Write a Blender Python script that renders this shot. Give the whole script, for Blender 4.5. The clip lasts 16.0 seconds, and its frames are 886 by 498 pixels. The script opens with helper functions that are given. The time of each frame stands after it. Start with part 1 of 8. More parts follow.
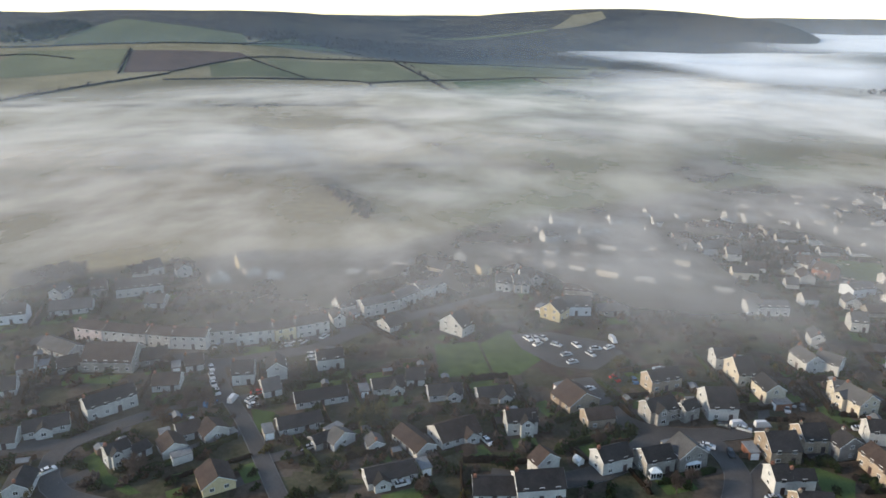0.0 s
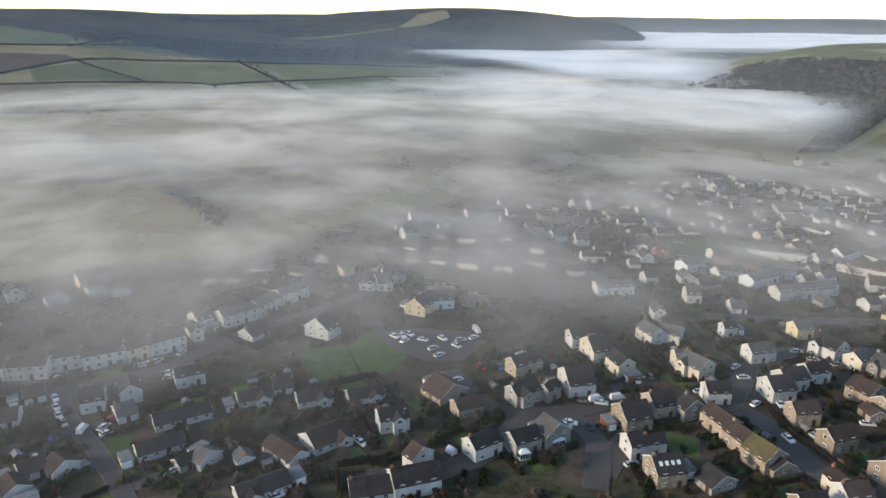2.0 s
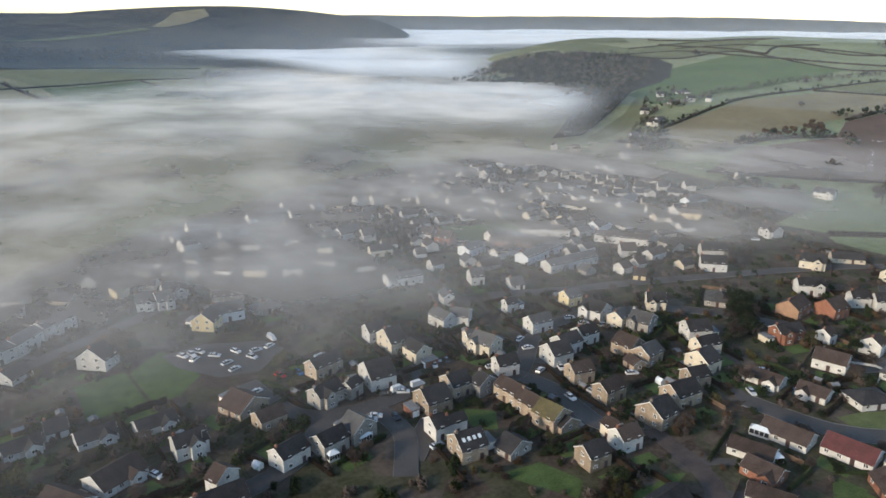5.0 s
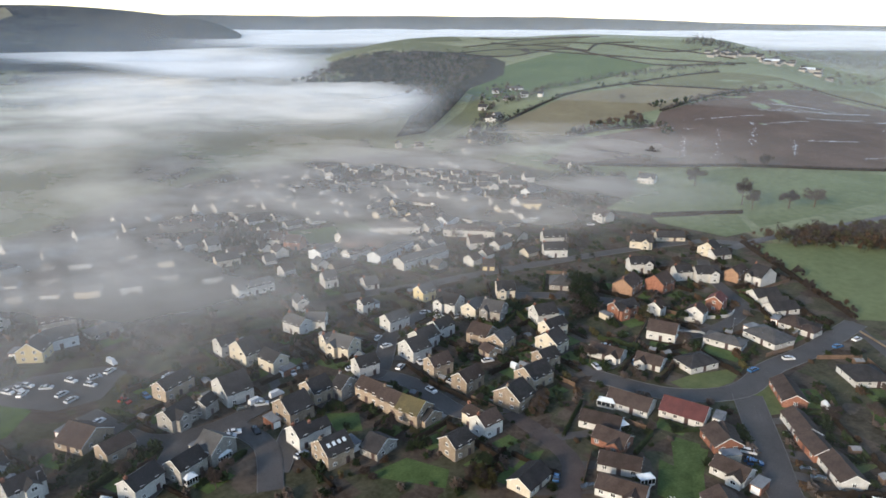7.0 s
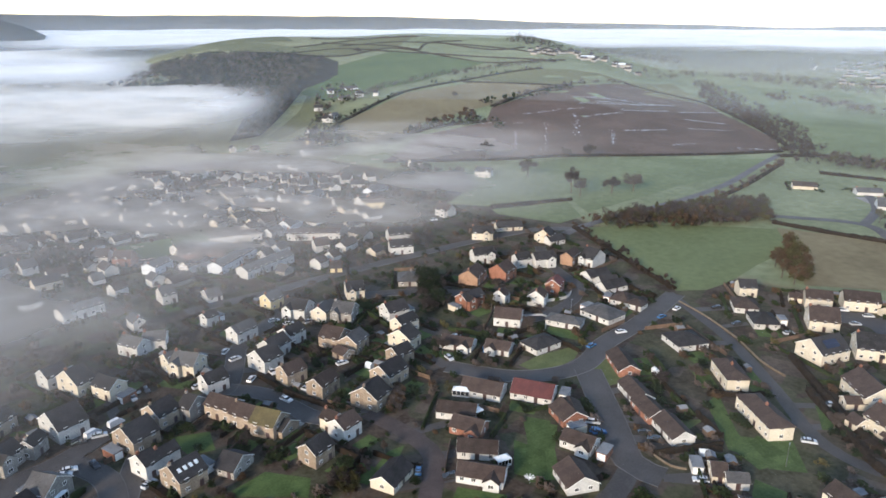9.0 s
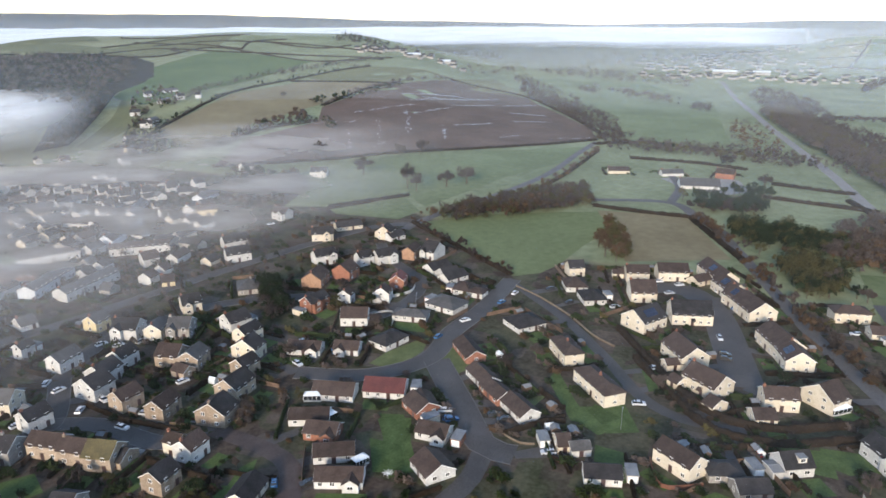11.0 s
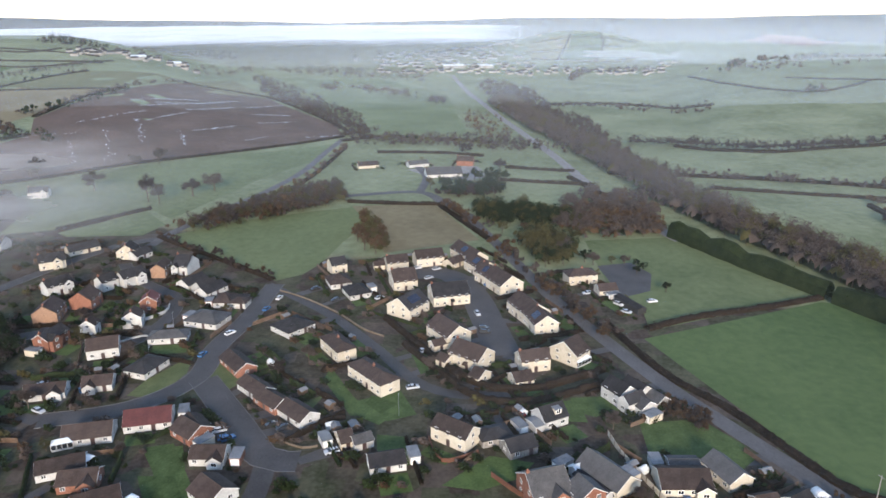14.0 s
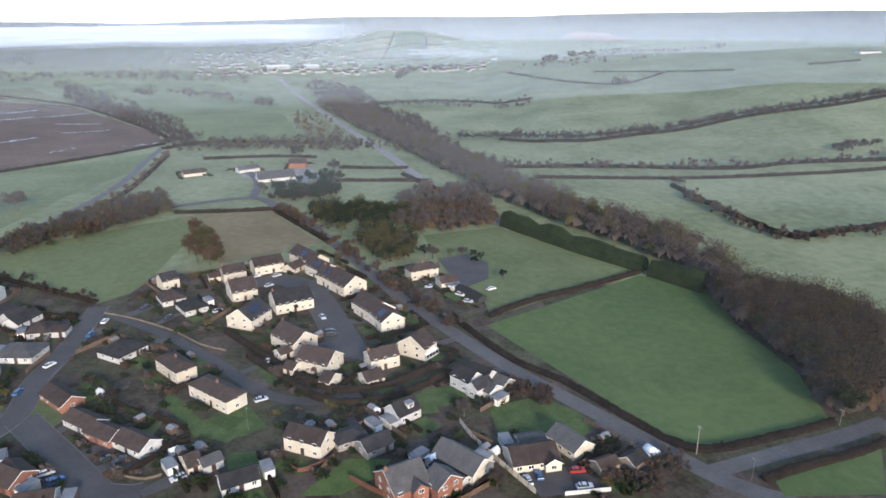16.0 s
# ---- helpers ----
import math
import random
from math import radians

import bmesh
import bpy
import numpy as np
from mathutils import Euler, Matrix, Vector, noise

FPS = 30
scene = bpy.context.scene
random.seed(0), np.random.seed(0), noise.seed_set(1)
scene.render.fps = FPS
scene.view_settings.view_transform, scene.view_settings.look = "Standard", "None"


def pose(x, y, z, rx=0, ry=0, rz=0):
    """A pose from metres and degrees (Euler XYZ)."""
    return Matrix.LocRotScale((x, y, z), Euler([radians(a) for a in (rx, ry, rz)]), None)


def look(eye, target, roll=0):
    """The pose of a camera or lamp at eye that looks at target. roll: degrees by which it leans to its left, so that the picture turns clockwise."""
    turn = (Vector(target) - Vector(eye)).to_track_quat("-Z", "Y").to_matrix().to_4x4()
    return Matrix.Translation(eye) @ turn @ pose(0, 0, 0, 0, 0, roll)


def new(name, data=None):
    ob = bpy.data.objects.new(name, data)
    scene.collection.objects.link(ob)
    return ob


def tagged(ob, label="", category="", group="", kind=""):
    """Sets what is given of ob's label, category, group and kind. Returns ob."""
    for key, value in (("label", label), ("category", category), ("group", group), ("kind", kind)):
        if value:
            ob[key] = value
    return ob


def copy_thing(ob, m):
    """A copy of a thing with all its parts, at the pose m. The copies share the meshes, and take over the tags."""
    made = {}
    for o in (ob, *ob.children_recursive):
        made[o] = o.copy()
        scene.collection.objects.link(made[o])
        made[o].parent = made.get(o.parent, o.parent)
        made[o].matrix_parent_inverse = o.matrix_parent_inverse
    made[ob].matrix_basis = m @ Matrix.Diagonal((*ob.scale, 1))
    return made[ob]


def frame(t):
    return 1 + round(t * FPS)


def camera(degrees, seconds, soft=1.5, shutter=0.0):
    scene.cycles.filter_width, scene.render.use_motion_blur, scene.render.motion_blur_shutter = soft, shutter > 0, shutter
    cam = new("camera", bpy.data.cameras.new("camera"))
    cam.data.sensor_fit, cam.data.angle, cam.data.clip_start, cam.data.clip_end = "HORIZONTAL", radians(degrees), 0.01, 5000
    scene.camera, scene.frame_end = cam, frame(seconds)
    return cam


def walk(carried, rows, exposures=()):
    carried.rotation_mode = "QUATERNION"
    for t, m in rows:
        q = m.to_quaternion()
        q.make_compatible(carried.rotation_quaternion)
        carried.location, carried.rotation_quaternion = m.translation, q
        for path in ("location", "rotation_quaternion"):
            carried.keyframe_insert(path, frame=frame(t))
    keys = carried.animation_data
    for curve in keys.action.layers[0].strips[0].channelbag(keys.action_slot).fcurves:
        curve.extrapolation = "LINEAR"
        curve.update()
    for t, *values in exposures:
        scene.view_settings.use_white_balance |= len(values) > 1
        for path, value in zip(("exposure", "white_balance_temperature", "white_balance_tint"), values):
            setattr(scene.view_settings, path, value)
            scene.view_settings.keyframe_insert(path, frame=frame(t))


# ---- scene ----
cam = camera(64.2, 16.0, soft=1.62)
PATH = [
    (0.0, (-0.000, 0.000, 115.000), (-0.001, 95.071, 83.993), 0.419),
    (0.5, (0.000, 0.000, 115.000), (4.870, 94.949, 84.001), 0.445),
    (1.0, (-0.000, 0.001, 115.000), (9.782, 94.570, 84.002), 0.423),
    (1.5, (-0.000, 0.000, 115.000), (14.631, 93.938, 83.990), 0.396),
    (2.0, (-0.000, 0.000, 115.000), (19.443, 93.062, 83.992), 0.389),
    (2.5, (0.000, -0.001, 115.000), (24.194, 91.933, 83.968), 0.378),
    (3.0, (0.000, 0.000, 115.000), (28.899, 90.558, 83.947), 0.332),
    (3.5, (-0.000, 0.000, 115.000), (33.534, 88.946, 83.950), 0.263),
    (4.0, (-0.000, 0.000, 115.000), (38.090, 87.088, 83.935), 0.216),
    (6.5, (-0.000, -0.000, 115.000), (60.033, 73.696, 83.938), 0.132),
    (7.0, (0.000, -0.000, 115.000), (64.001, 70.276, 83.933), 0.112),
    (7.5, (-0.000, -0.000, 115.001), (67.787, 66.632, 83.936), 0.113),
    (8.0, (0.000, -0.000, 115.000), (71.463, 62.674, 83.936), 0.093),
    (8.5, (0.001, -0.000, 115.001), (74.949, 58.464, 83.943), 0.109),
    (9.0, (0.001, -0.000, 115.001), (78.203, 54.013, 83.902), 0.075),
    (11.5, (0.002, -0.000, 114.999), (90.399, 29.065, 83.640), 0.007),
    (12.0, (0.001, 0.000, 114.999), (91.928, 23.744, 83.604), -0.040),
    (12.5, (0.001, -0.000, 114.999), (93.156, 18.243, 83.543), -0.063),
    (13.0, (-0.000, 0.000, 115.000), (94.056, 12.690, 83.498), -0.108),
    (13.5, (-0.000, 0.000, 115.000), (94.640, 7.107, 83.493), -0.158),
    (14.0, (-0.000, -0.000, 115.000), (94.880, 1.476, 83.446), -0.188),
    (14.5, (-0.001, 0.000, 115.000), (94.786, -4.106, 83.398), -0.224),
    (15.0, (-0.001, -0.000, 115.000), (94.356, -9.755, 83.354), -0.256),
    (15.5, (-0.001, -0.000, 115.000), (93.604, -15.313, 83.319), -0.301),
    (16.0, (-0.001, -0.001, 115.000), (92.513, -20.821, 83.257), -0.348),
]
walk(cam, [(t, look(eye, target, roll)) for t, eye, target, roll in PATH], [(0, 1.34, 7250, 10), (4, 1.20, 7200, 10), (7, 1.39, 7150, 11), (9, 1.56, 6950, 13), (12, 1.54, 6800, 13), (16, 1.58, 6600, 15)])


# ---- the land: a valley floor with hills round it; bearing, distance, height and foot of each crest ----
CREST = [
    (-180, 1500, 80, 500), (-60, 2000, 100, 700), (-31, 2200, 115, 900), (-26, 2200, 129, 900), (-20, 2200, 133, 900),
    (-14, 2300, 136, 900), (-10, 2500, 127, 950), (-4, 2600, 107, 1000), (0, 2700, 116, 1100), (5, 2800, 140, 1300),
    (13, 2800, 158, 1600), (17, 2800, 147, 1700), (21, 2700, 125, 1700), (25, 2600, 104, 1700), (27.5, 2400, 50, 1700),
    (29.2, 2000, 4, 1300), (30.6, 1750, 14, 1000), (32, 1600, 30, 900), (33, 1500, 38, 860)]
CREST += [
    (35, 1500, 54, 850), (38, 1500, 70, 800), (43, 1600, 76, 650), (47, 1700, 75, 550), (52, 1700, 82, 540),
    (58, 1700, 77, 540), (62, 1700, 76, 540), (64, 1600, 65, 540), (68, 1500, 45, 560), (71, 1500, 20, 600), (75, 1500, 5, 600),
    (86, 1800, 0, 900), (94.5, 2300, 26, 1500), (97, 2300, 58, 1650), (100, 2300, 68, 1700), (102.5, 2250, 62, 1650), (105, 2100, 34, 1600), (107, 1700, 14, 900),
    (110, 1300, 22, 520), (114, 1300, 32, 500), (121, 1300, 43, 480), (128, 1200, 59, 460), (134, 1200, 65, 460), (180, 1500, 80, 500)]
FAR = [(-180, 110), (-30, 135), (0, 134), (30, 126), (50, 124), (60, 100), (68, 82), (80, 66), (88, 78), (95, 90), (108, 92), (116, 104), (126, 112), (180, 110)]


def ease(a):
    a = np.clip(a, 0, 1)
    return a * a * (3 - 2 * a)


def land(x, y):
    """The height of the ground."""
    x, y = np.asarray(x, float), np.asarray(y, float)
    b, r = np.degrees(np.arctan2(x, y)), np.hypot(x, y) + 1e-6
    b = b + 0.5 * np.sin(r / 170 + 1.3)
    at = [c[0] for c in CREST]
    crest, high, foot = (sum(np.interp(b + s, at, [c[i] for c in CREST]) for s in (-1.4, 0, 1.4)) / 3 for i in (1, 2, 3))
    far = np.interp(b, [c[0] for c in FAR], [c[1] for c in FAR])
    up = high * ease((r - foot) / (crest - foot))
    down = 1 - ease((r - crest) / 800)
    z = up * np.where(r > crest, down, 1) + np.where(r > crest, 8 * (1 - down), 0)
    rise = ease((r - 3300) / 1250)
    z = z * (1 - rise) + far * rise
    wave = np.sin(x / 97 + 0.8 * np.sin(y / 131)) * np.sin(y / 113 + 1.1 * np.sin(x / 149))
    knoll = 17 * np.exp(-(((x - 575) / 95) ** 2 + ((y - 945) / 100) ** 2)) * (r < 1500)
    return z + knoll + wave * 2.2 * ease((r - 560) / 700) + rise * 4 * np.sin(x / 260) * np.sin(y / 310)

# ---- sky, sun and exposure ----
SUN_BEARING, SUN_HEIGHT = -93.0, 18.0
world = bpy.data.worlds.new("sky")
scene.world = world
world.use_nodes = True
sky = world.node_tree.nodes.new("ShaderNodeTexSky")
sky.sky_type, sky.sun_disc = "NISHITA", False
sky.sun_elevation, sky.sun_rotation = radians(SUN_HEIGHT), radians(SUN_BEARING)
sky.air_density, sky.dust_density, sky.ozone_density = 0.85, 0.15, 1.0
background = world.node_tree.nodes["Background"]
background.inputs["Strength"].default_value = 0.14
world.node_tree.links.new(sky.outputs["Color"], background.inputs["Color"])
sun_data = bpy.data.lights.new("sun", "SUN")
sun_data.energy, sun_data.angle, sun_data.color = 1.95, radians(10), (1.0, 0.87, 0.70)
sun = new("sun", sun_data)
b0, e0 = radians(SUN_BEARING), radians(SUN_HEIGHT)
sun.matrix_world = look((900 * math.sin(b0) * math.cos(e0), 900 * math.cos(b0) * math.cos(e0), 900 * math.sin(e0)), (0, 0, 0))


# ---- materials ----
def node(m, kind, **values):
    n = m.node_tree.nodes.new(kind)
    for key, value in values.items():
        n.inputs[key.replace("_", " ")].default_value = value
    return n


def surface(name, dark, light, coarse, fine, rough=0.9, bump=0.0, metal=0.0, gloss=0.3, own=0.25, world_space=True):
    """A material that wanders between two colours at two scales (sizes in metres), and from piece to piece."""
    m = bpy.data.materials.new(name)
    m.use_nodes = True
    nt, bsdf = m.node_tree, m.node_tree.nodes["Principled BSDF"]
    if world_space:
        where = node(m, "ShaderNodeNewGeometry").outputs["Position"]
    else:
        where = node(m, "ShaderNodeTexCoord").outputs["Object"]
    a = node(m, "ShaderNodeTexNoise", Scale=1 / coarse, Detail=4, Roughness=0.6)
    b = node(m, "ShaderNodeTexNoise", Scale=1 / fine, Detail=3, Roughness=0.6)
    for n in (a, b):
        nt.links.new(where, n.inputs["Vector"])
    mix = node(m, "ShaderNodeMath")
    mix.operation = "MULTIPLY_ADD"
    nt.links.new(b.outputs["Fac"], mix.inputs[0])
    mix.inputs[1].default_value = 0.7
    sub = node(m, "ShaderNodeMath")
    sub.operation = "SUBTRACT"
    sub.inputs[1].default_value = 0.35
    nt.links.new(a.outputs["Fac"], sub.inputs[0])
    nt.links.new(sub.outputs[0], mix.inputs[2])
    info = node(m, "ShaderNodeObjectInfo")
    rnd = node(m, "ShaderNodeMath")
    rnd.operation = "MULTIPLY_ADD"
    rnd.inputs[1].default_value, rnd.inputs[2].default_value = own, -own / 2
    nt.links.new(info.outputs["Random"], rnd.inputs[0])
    add = node(m, "ShaderNodeMath")
    nt.links.new(mix.outputs[0], add.inputs[0])
    nt.links.new(rnd.outputs[0], add.inputs[1])
    ramp = node(m, "ShaderNodeValToRGB")
    ramp.color_ramp.elements[0].position, ramp.color_ramp.elements[1].position = 0.25, 0.75
    ramp.color_ramp.elements[0].color, ramp.color_ramp.elements[1].color = (*dark, 1), (*light, 1)
    nt.links.new(add.outputs[0], ramp.inputs["Fac"])
    nt.links.new(ramp.outputs["Color"], bsdf.inputs["Base Color"])
    bsdf.inputs["Roughness"].default_value, bsdf.inputs["Metallic"].default_value = rough, metal
    bsdf.inputs["Specular IOR Level"].default_value = gloss
    if bump:
        bp = node(m, "ShaderNodeBump", Strength=0.7, Distance=bump)
        nt.links.new(mix.outputs[0], bp.inputs["Height"])
        nt.links.new(bp.outputs["Normal"], bsdf.inputs["Normal"])
    return m


def coursed(name, dark, light, row, length, rough=0.8, mortar=(0.3, 0.29, 0.27), depth=0.01, gloss=0.3):
    """Rows of bricks, stones or tiles, too small to tell apart one by one from the air."""
    m = surface(name, dark, light, 3.0, 0.3, rough, 0, 0, gloss, 0.3, False)
    nt, bsdf = m.node_tree, m.node_tree.nodes["Principled BSDF"]
    ramp = next(n for n in nt.nodes if n.type == "VALTORGB")
    uv = node(m, "ShaderNodeUVMap")
    br = node(m, "ShaderNodeTexBrick", Scale=1.0, Mortar_Size=0.008)
    br.inputs["Brick Width"].default_value, br.inputs["Row Height"].default_value = length, row
    br.inputs["Color2"].default_value = (0.75, 0.75, 0.75, 1)
    br.inputs["Color1"].default_value = (1, 1, 1, 1)
    br.inputs["Mortar"].default_value = (*mortar, 1)
    nt.links.new(uv.outputs["UV"], br.inputs["Vector"])
    mul = node(m, "ShaderNodeMixRGB")
    mul.blend_type = "MULTIPLY"
    mul.inputs["Fac"].default_value = 0.8
    nt.links.new(ramp.outputs["Color"], mul.inputs["Color1"])
    nt.links.new(br.outputs["Color"], mul.inputs["Color2"])
    nt.links.new(mul.outputs["Color"], bsdf.inputs["Base Color"])
    bp = node(m, "ShaderNodeBump", Strength=0.6, Distance=depth)
    nt.links.new(br.outputs["Fac"], bp.inputs["Height"])
    bp.invert = True
    nt.links.new(bp.outputs["Normal"], bsdf.inputs["Normal"])
    return m


def plain(name, colour, rough=0.5, metal=0.0, gloss=0.5):
    m = bpy.data.materials.new(name)
    m.use_nodes = True
    bsdf = m.node_tree.nodes["Principled BSDF"]
    bsdf.inputs["Base Color"].default_value = (*colour, 1)
    bsdf.inputs["Roughness"].default_value, bsdf.inputs["Metallic"].default_value = rough, metal
    bsdf.inputs["Specular IOR Level"].default_value = gloss
    return m


WHITE = surface("white render", (0.34, 0.34, 0.325), (0.51, 0.505, 0.485), 4, 0.5, 0.85)
CREAM = surface("cream render", (0.41, 0.365, 0.285), (0.56, 0.505, 0.41), 4, 0.5, 0.85)
YELLOW = surface("yellow render", (0.45, 0.37, 0.22), (0.6, 0.5, 0.31), 4, 0.5, 0.85)
PINK = surface("pink render", (0.50, 0.42, 0.41), (0.60, 0.52, 0.51), 4, 0.5, 0.85)
BLUE = surface("pale blue render", (0.47, 0.50, 0.53), (0.58, 0.61, 0.64), 4, 0.5, 0.85)
STONE = coursed("buff stone", (0.22, 0.17, 0.125), (0.4, 0.325, 0.25), 0.22, 0.45, 0.9)
GREYSTONE = coursed("grey stone", (0.20, 0.19, 0.18), (0.36, 0.34, 0.31), 0.22, 0.45, 0.9)
BRICK = coursed("red brick", (0.2, 0.085, 0.055), (0.33, 0.15, 0.1), 0.075, 0.225, 0.9)
ORANGE = coursed("orange brick", (0.30, 0.18, 0.12), (0.41, 0.26, 0.175), 0.075, 0.225, 0.9)
SLATE = coursed("dark slate", (0.018, 0.0175, 0.019), (0.046, 0.044, 0.046), 0.25, 0.3, 0.85, (0.5, 0.5, 0.5), 0.02, 0.15)
BROWN = coursed("brown roof tile", (0.034, 0.025, 0.022), (0.08, 0.058, 0.05), 0.32, 0.33, 0.88, (0.5, 0.5, 0.5), 0.03, 0.15)
RED = coursed("red roof tile", (0.08, 0.026, 0.025), (0.14, 0.046, 0.042), 0.32, 0.33, 0.8, (0.5, 0.5, 0.5), 0.03)
GREYTILE = coursed("grey roof tile", (0.05, 0.049, 0.05), (0.11, 0.107, 0.105), 0.32, 0.33, 0.7, (0.5, 0.5, 0.5), 0.03)
MOSSY = coursed("mossy roof tile", (0.05, 0.042, 0.022), (0.12, 0.10, 0.045), 0.32, 0.33, 0.85, (0.5, 0.5, 0.5), 0.03)
GLASS = plain("window glass", (0.02, 0.024, 0.03), 0.08, 0, 0.8)
FRAME = plain("white window frame", (0.78, 0.78, 0.76), 0.4)
DOORS = [plain("dark door paint", (0.05, 0.03, 0.03), 0.4), plain("blue door paint", (0.03, 0.06, 0.14), 0.4), plain("white door paint", (0.7, 0.7, 0.68), 0.4)]
POT = plain("clay chimney pot", (0.30, 0.13, 0.08), 0.9)
SOLAR = plain("solar panel glass", (0.012, 0.016, 0.035), 0.12, 0, 0.7)
PALEROOF = surface("pale polycarbonate", (0.5, 0.55, 0.58), (0.68, 0.72, 0.74), 3, 0.4, 0.35)
FELT = surface("grey roofing felt", (0.10, 0.11, 0.12), (0.20, 0.21, 0.22), 3, 0.4, 0.8)
FENCEWOOD = surface("brown fence boards", (0.07, 0.045, 0.03), (0.15, 0.1, 0.07), 2, 0.2, 0.9)
LAWN = surface("garden lawn", (0.034, 0.058, 0.018), (0.080, 0.118, 0.040), 5, 0.7, 0.95, 0.05, 0, 0.1)
VERGE = surface("pale verge grass", (0.07, 0.09, 0.035), (0.13, 0.145, 0.065), 7, 0.7, 0.95, 0.05, 0, 0.1)
GREEN = surface("green pasture", (0.044, 0.078, 0.025), (0.084, 0.122, 0.044), 60, 4, 0.95, 0.1, 0, 0.1)
MEADOW = surface("winter meadow", (0.075, 0.10, 0.042), (0.135, 0.16, 0.075), 60, 4, 0.95, 0.1, 0, 0.1)
FROST = surface("frosted pasture", (0.105, 0.135, 0.066), (0.185, 0.215, 0.115), 80, 5, 0.95, 0.1, 0, 0.1)
DULL = surface("dull olive pasture", (0.08, 0.088, 0.04), (0.135, 0.14, 0.07), 70, 5, 0.95, 0.1, 0, 0.1)
TAN = surface("tan winter grass", (0.128, 0.107, 0.061), (0.207, 0.174, 0.101), 60, 5, 0.95, 0.1, 0, 0.1)
EARTH = surface("ploughed earth", (0.085, 0.056, 0.043), (0.15, 0.104, 0.082), 45, 3, 0.95, 0.2, 0, 0.1)
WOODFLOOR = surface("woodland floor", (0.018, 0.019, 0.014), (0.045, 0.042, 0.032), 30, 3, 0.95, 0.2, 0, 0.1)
PALE = surface("pale winter grass", (0.125, 0.13, 0.066), (0.205, 0.20, 0.11), 70, 5, 0.95, 0.1, 0, 0.1)
REDSOIL = surface("red ploughed soil", (0.20, 0.098, 0.075), (0.29, 0.15, 0.118), 60, 5, 0.95, 0.2, 0, 0.1)
BLOCKS = surface("brown block paving", (0.045, 0.034, 0.031), (0.085, 0.064, 0.058), 6, 0.5, 0.85, 0.01)
MOOR = surface("heather moor", (0.040, 0.036, 0.030), (0.085, 0.072, 0.055), 160, 14, 0.95, 0.3, 0, 0.1)


def ground_cover():
    """Gardens, pasture, frost and moor on one sheet of land, each where its own weight says."""
    m = bpy.data.materials.new("land cover")
    m.use_nodes = True
    nt, bsdf = m.node_tree, m.node_tree.nodes["Principled BSDF"]
    where = node(m, "ShaderNodeNewGeometry").outputs["Position"]

    def cover(dark, light, coarse, fine):
        a = node(m, "ShaderNodeTexNoise", Scale=1 / coarse, Detail=5, Roughness=0.62)
        b = node(m, "ShaderNodeTexNoise", Scale=1 / fine, Detail=3)
        for n in (a, b):
            nt.links.new(where, n.inputs["Vector"])
        add = node(m, "ShaderNodeMath")
        add.operation = "MULTIPLY_ADD"
        add.inputs[1].default_value = 0.6
        nt.links.new(b.outputs["Fac"], add.inputs[0])
        nt.links.new(a.outputs["Fac"], add.inputs[2])
        ramp = node(m, "ShaderNodeValToRGB")
        ramp.color_ramp.elements[0].position, ramp.color_ramp.elements[1].position = 0.6, 1.0
        ramp.color_ramp.elements[0].color, ramp.color_ramp.elements[1].color = (*dark, 1), (*light, 1)
        nt.links.new(add.outputs[0], ramp.inputs["Fac"])
        return ramp.outputs["Color"]

    plots = node(m, "ShaderNodeTexVoronoi", Scale=1 / 9.0, Randomness=0.9)
    plots.distance = "CHEBYCHEV"
    nt.links.new(where, plots.inputs["Vector"])
    grey = node(m, "ShaderNodeSeparateColor")
    nt.links.new(plots.outputs["Color"], grey.inputs["Color"])
    ramp = node(m, "ShaderNodeValToRGB")
    ramp.color_ramp.interpolation = "CONSTANT"
    ramp.color_ramp.elements[0].color = (0.050, 0.034, 0.025, 1)
    ramp.color_ramp.elements[1].position, ramp.color_ramp.elements[1].color = 0.17, (0.042, 0.052, 0.022, 1)
    for at, colour in ((0.5, (0.054, 0.070, 0.029, 1)), (0.66, (0.090, 0.070, 0.056, 1)), (0.8, (0.036, 0.037, 0.021, 1)), (0.92, (0.105, 0.088, 0.076, 1))):
        ramp.color_ramp.elements.new(at).color = colour
    nt.links.new(grey.outputs["Red"], ramp.inputs["Fac"])
    colour = ramp.outputs["Color"]
    soil = cover((0.014, 0.011, 0.008), (0.112, 0.089, 0.069), 9, 1.4)
    first = node(m, "ShaderNodeMixRGB")
    first.inputs["Fac"].default_value = 0.55
    nt.links.new(colour, first.inputs["Color1"]), nt.links.new(soil, first.inputs["Color2"])
    colour = first.outputs["Color"]
    # Pasture's tan is winter grass plus the warm sunlit mist painted into it.
    for weight, dark, light, coarse, fine in (("pasture", (0.19, 0.155, 0.082), (0.30, 0.25, 0.145), 90, 6), ("frosted", (0.115, 0.138, 0.071), (0.212, 0.236, 0.138), 75, 6), ("moor", (0.010, 0.013, 0.018), (0.075, 0.062, 0.048), 300, 40)):
        attr = node(m, "ShaderNodeAttribute")
        attr.attribute_name = weight
        mix = node(m, "ShaderNodeMixRGB")
        nt.links.new(attr.outputs["Fac"], mix.inputs["Fac"])
        nt.links.new(colour, mix.inputs["Color1"]), nt.links.new(cover(dark, light, coarse, fine), mix.inputs["Color2"])
        colour = mix.outputs["Color"]
    nt.links.new(colour, bsdf.inputs["Base Color"])
    bsdf.inputs["Roughness"].default_value, bsdf.inputs["Specular IOR Level"].default_value = 0.95, 0.1
    return m


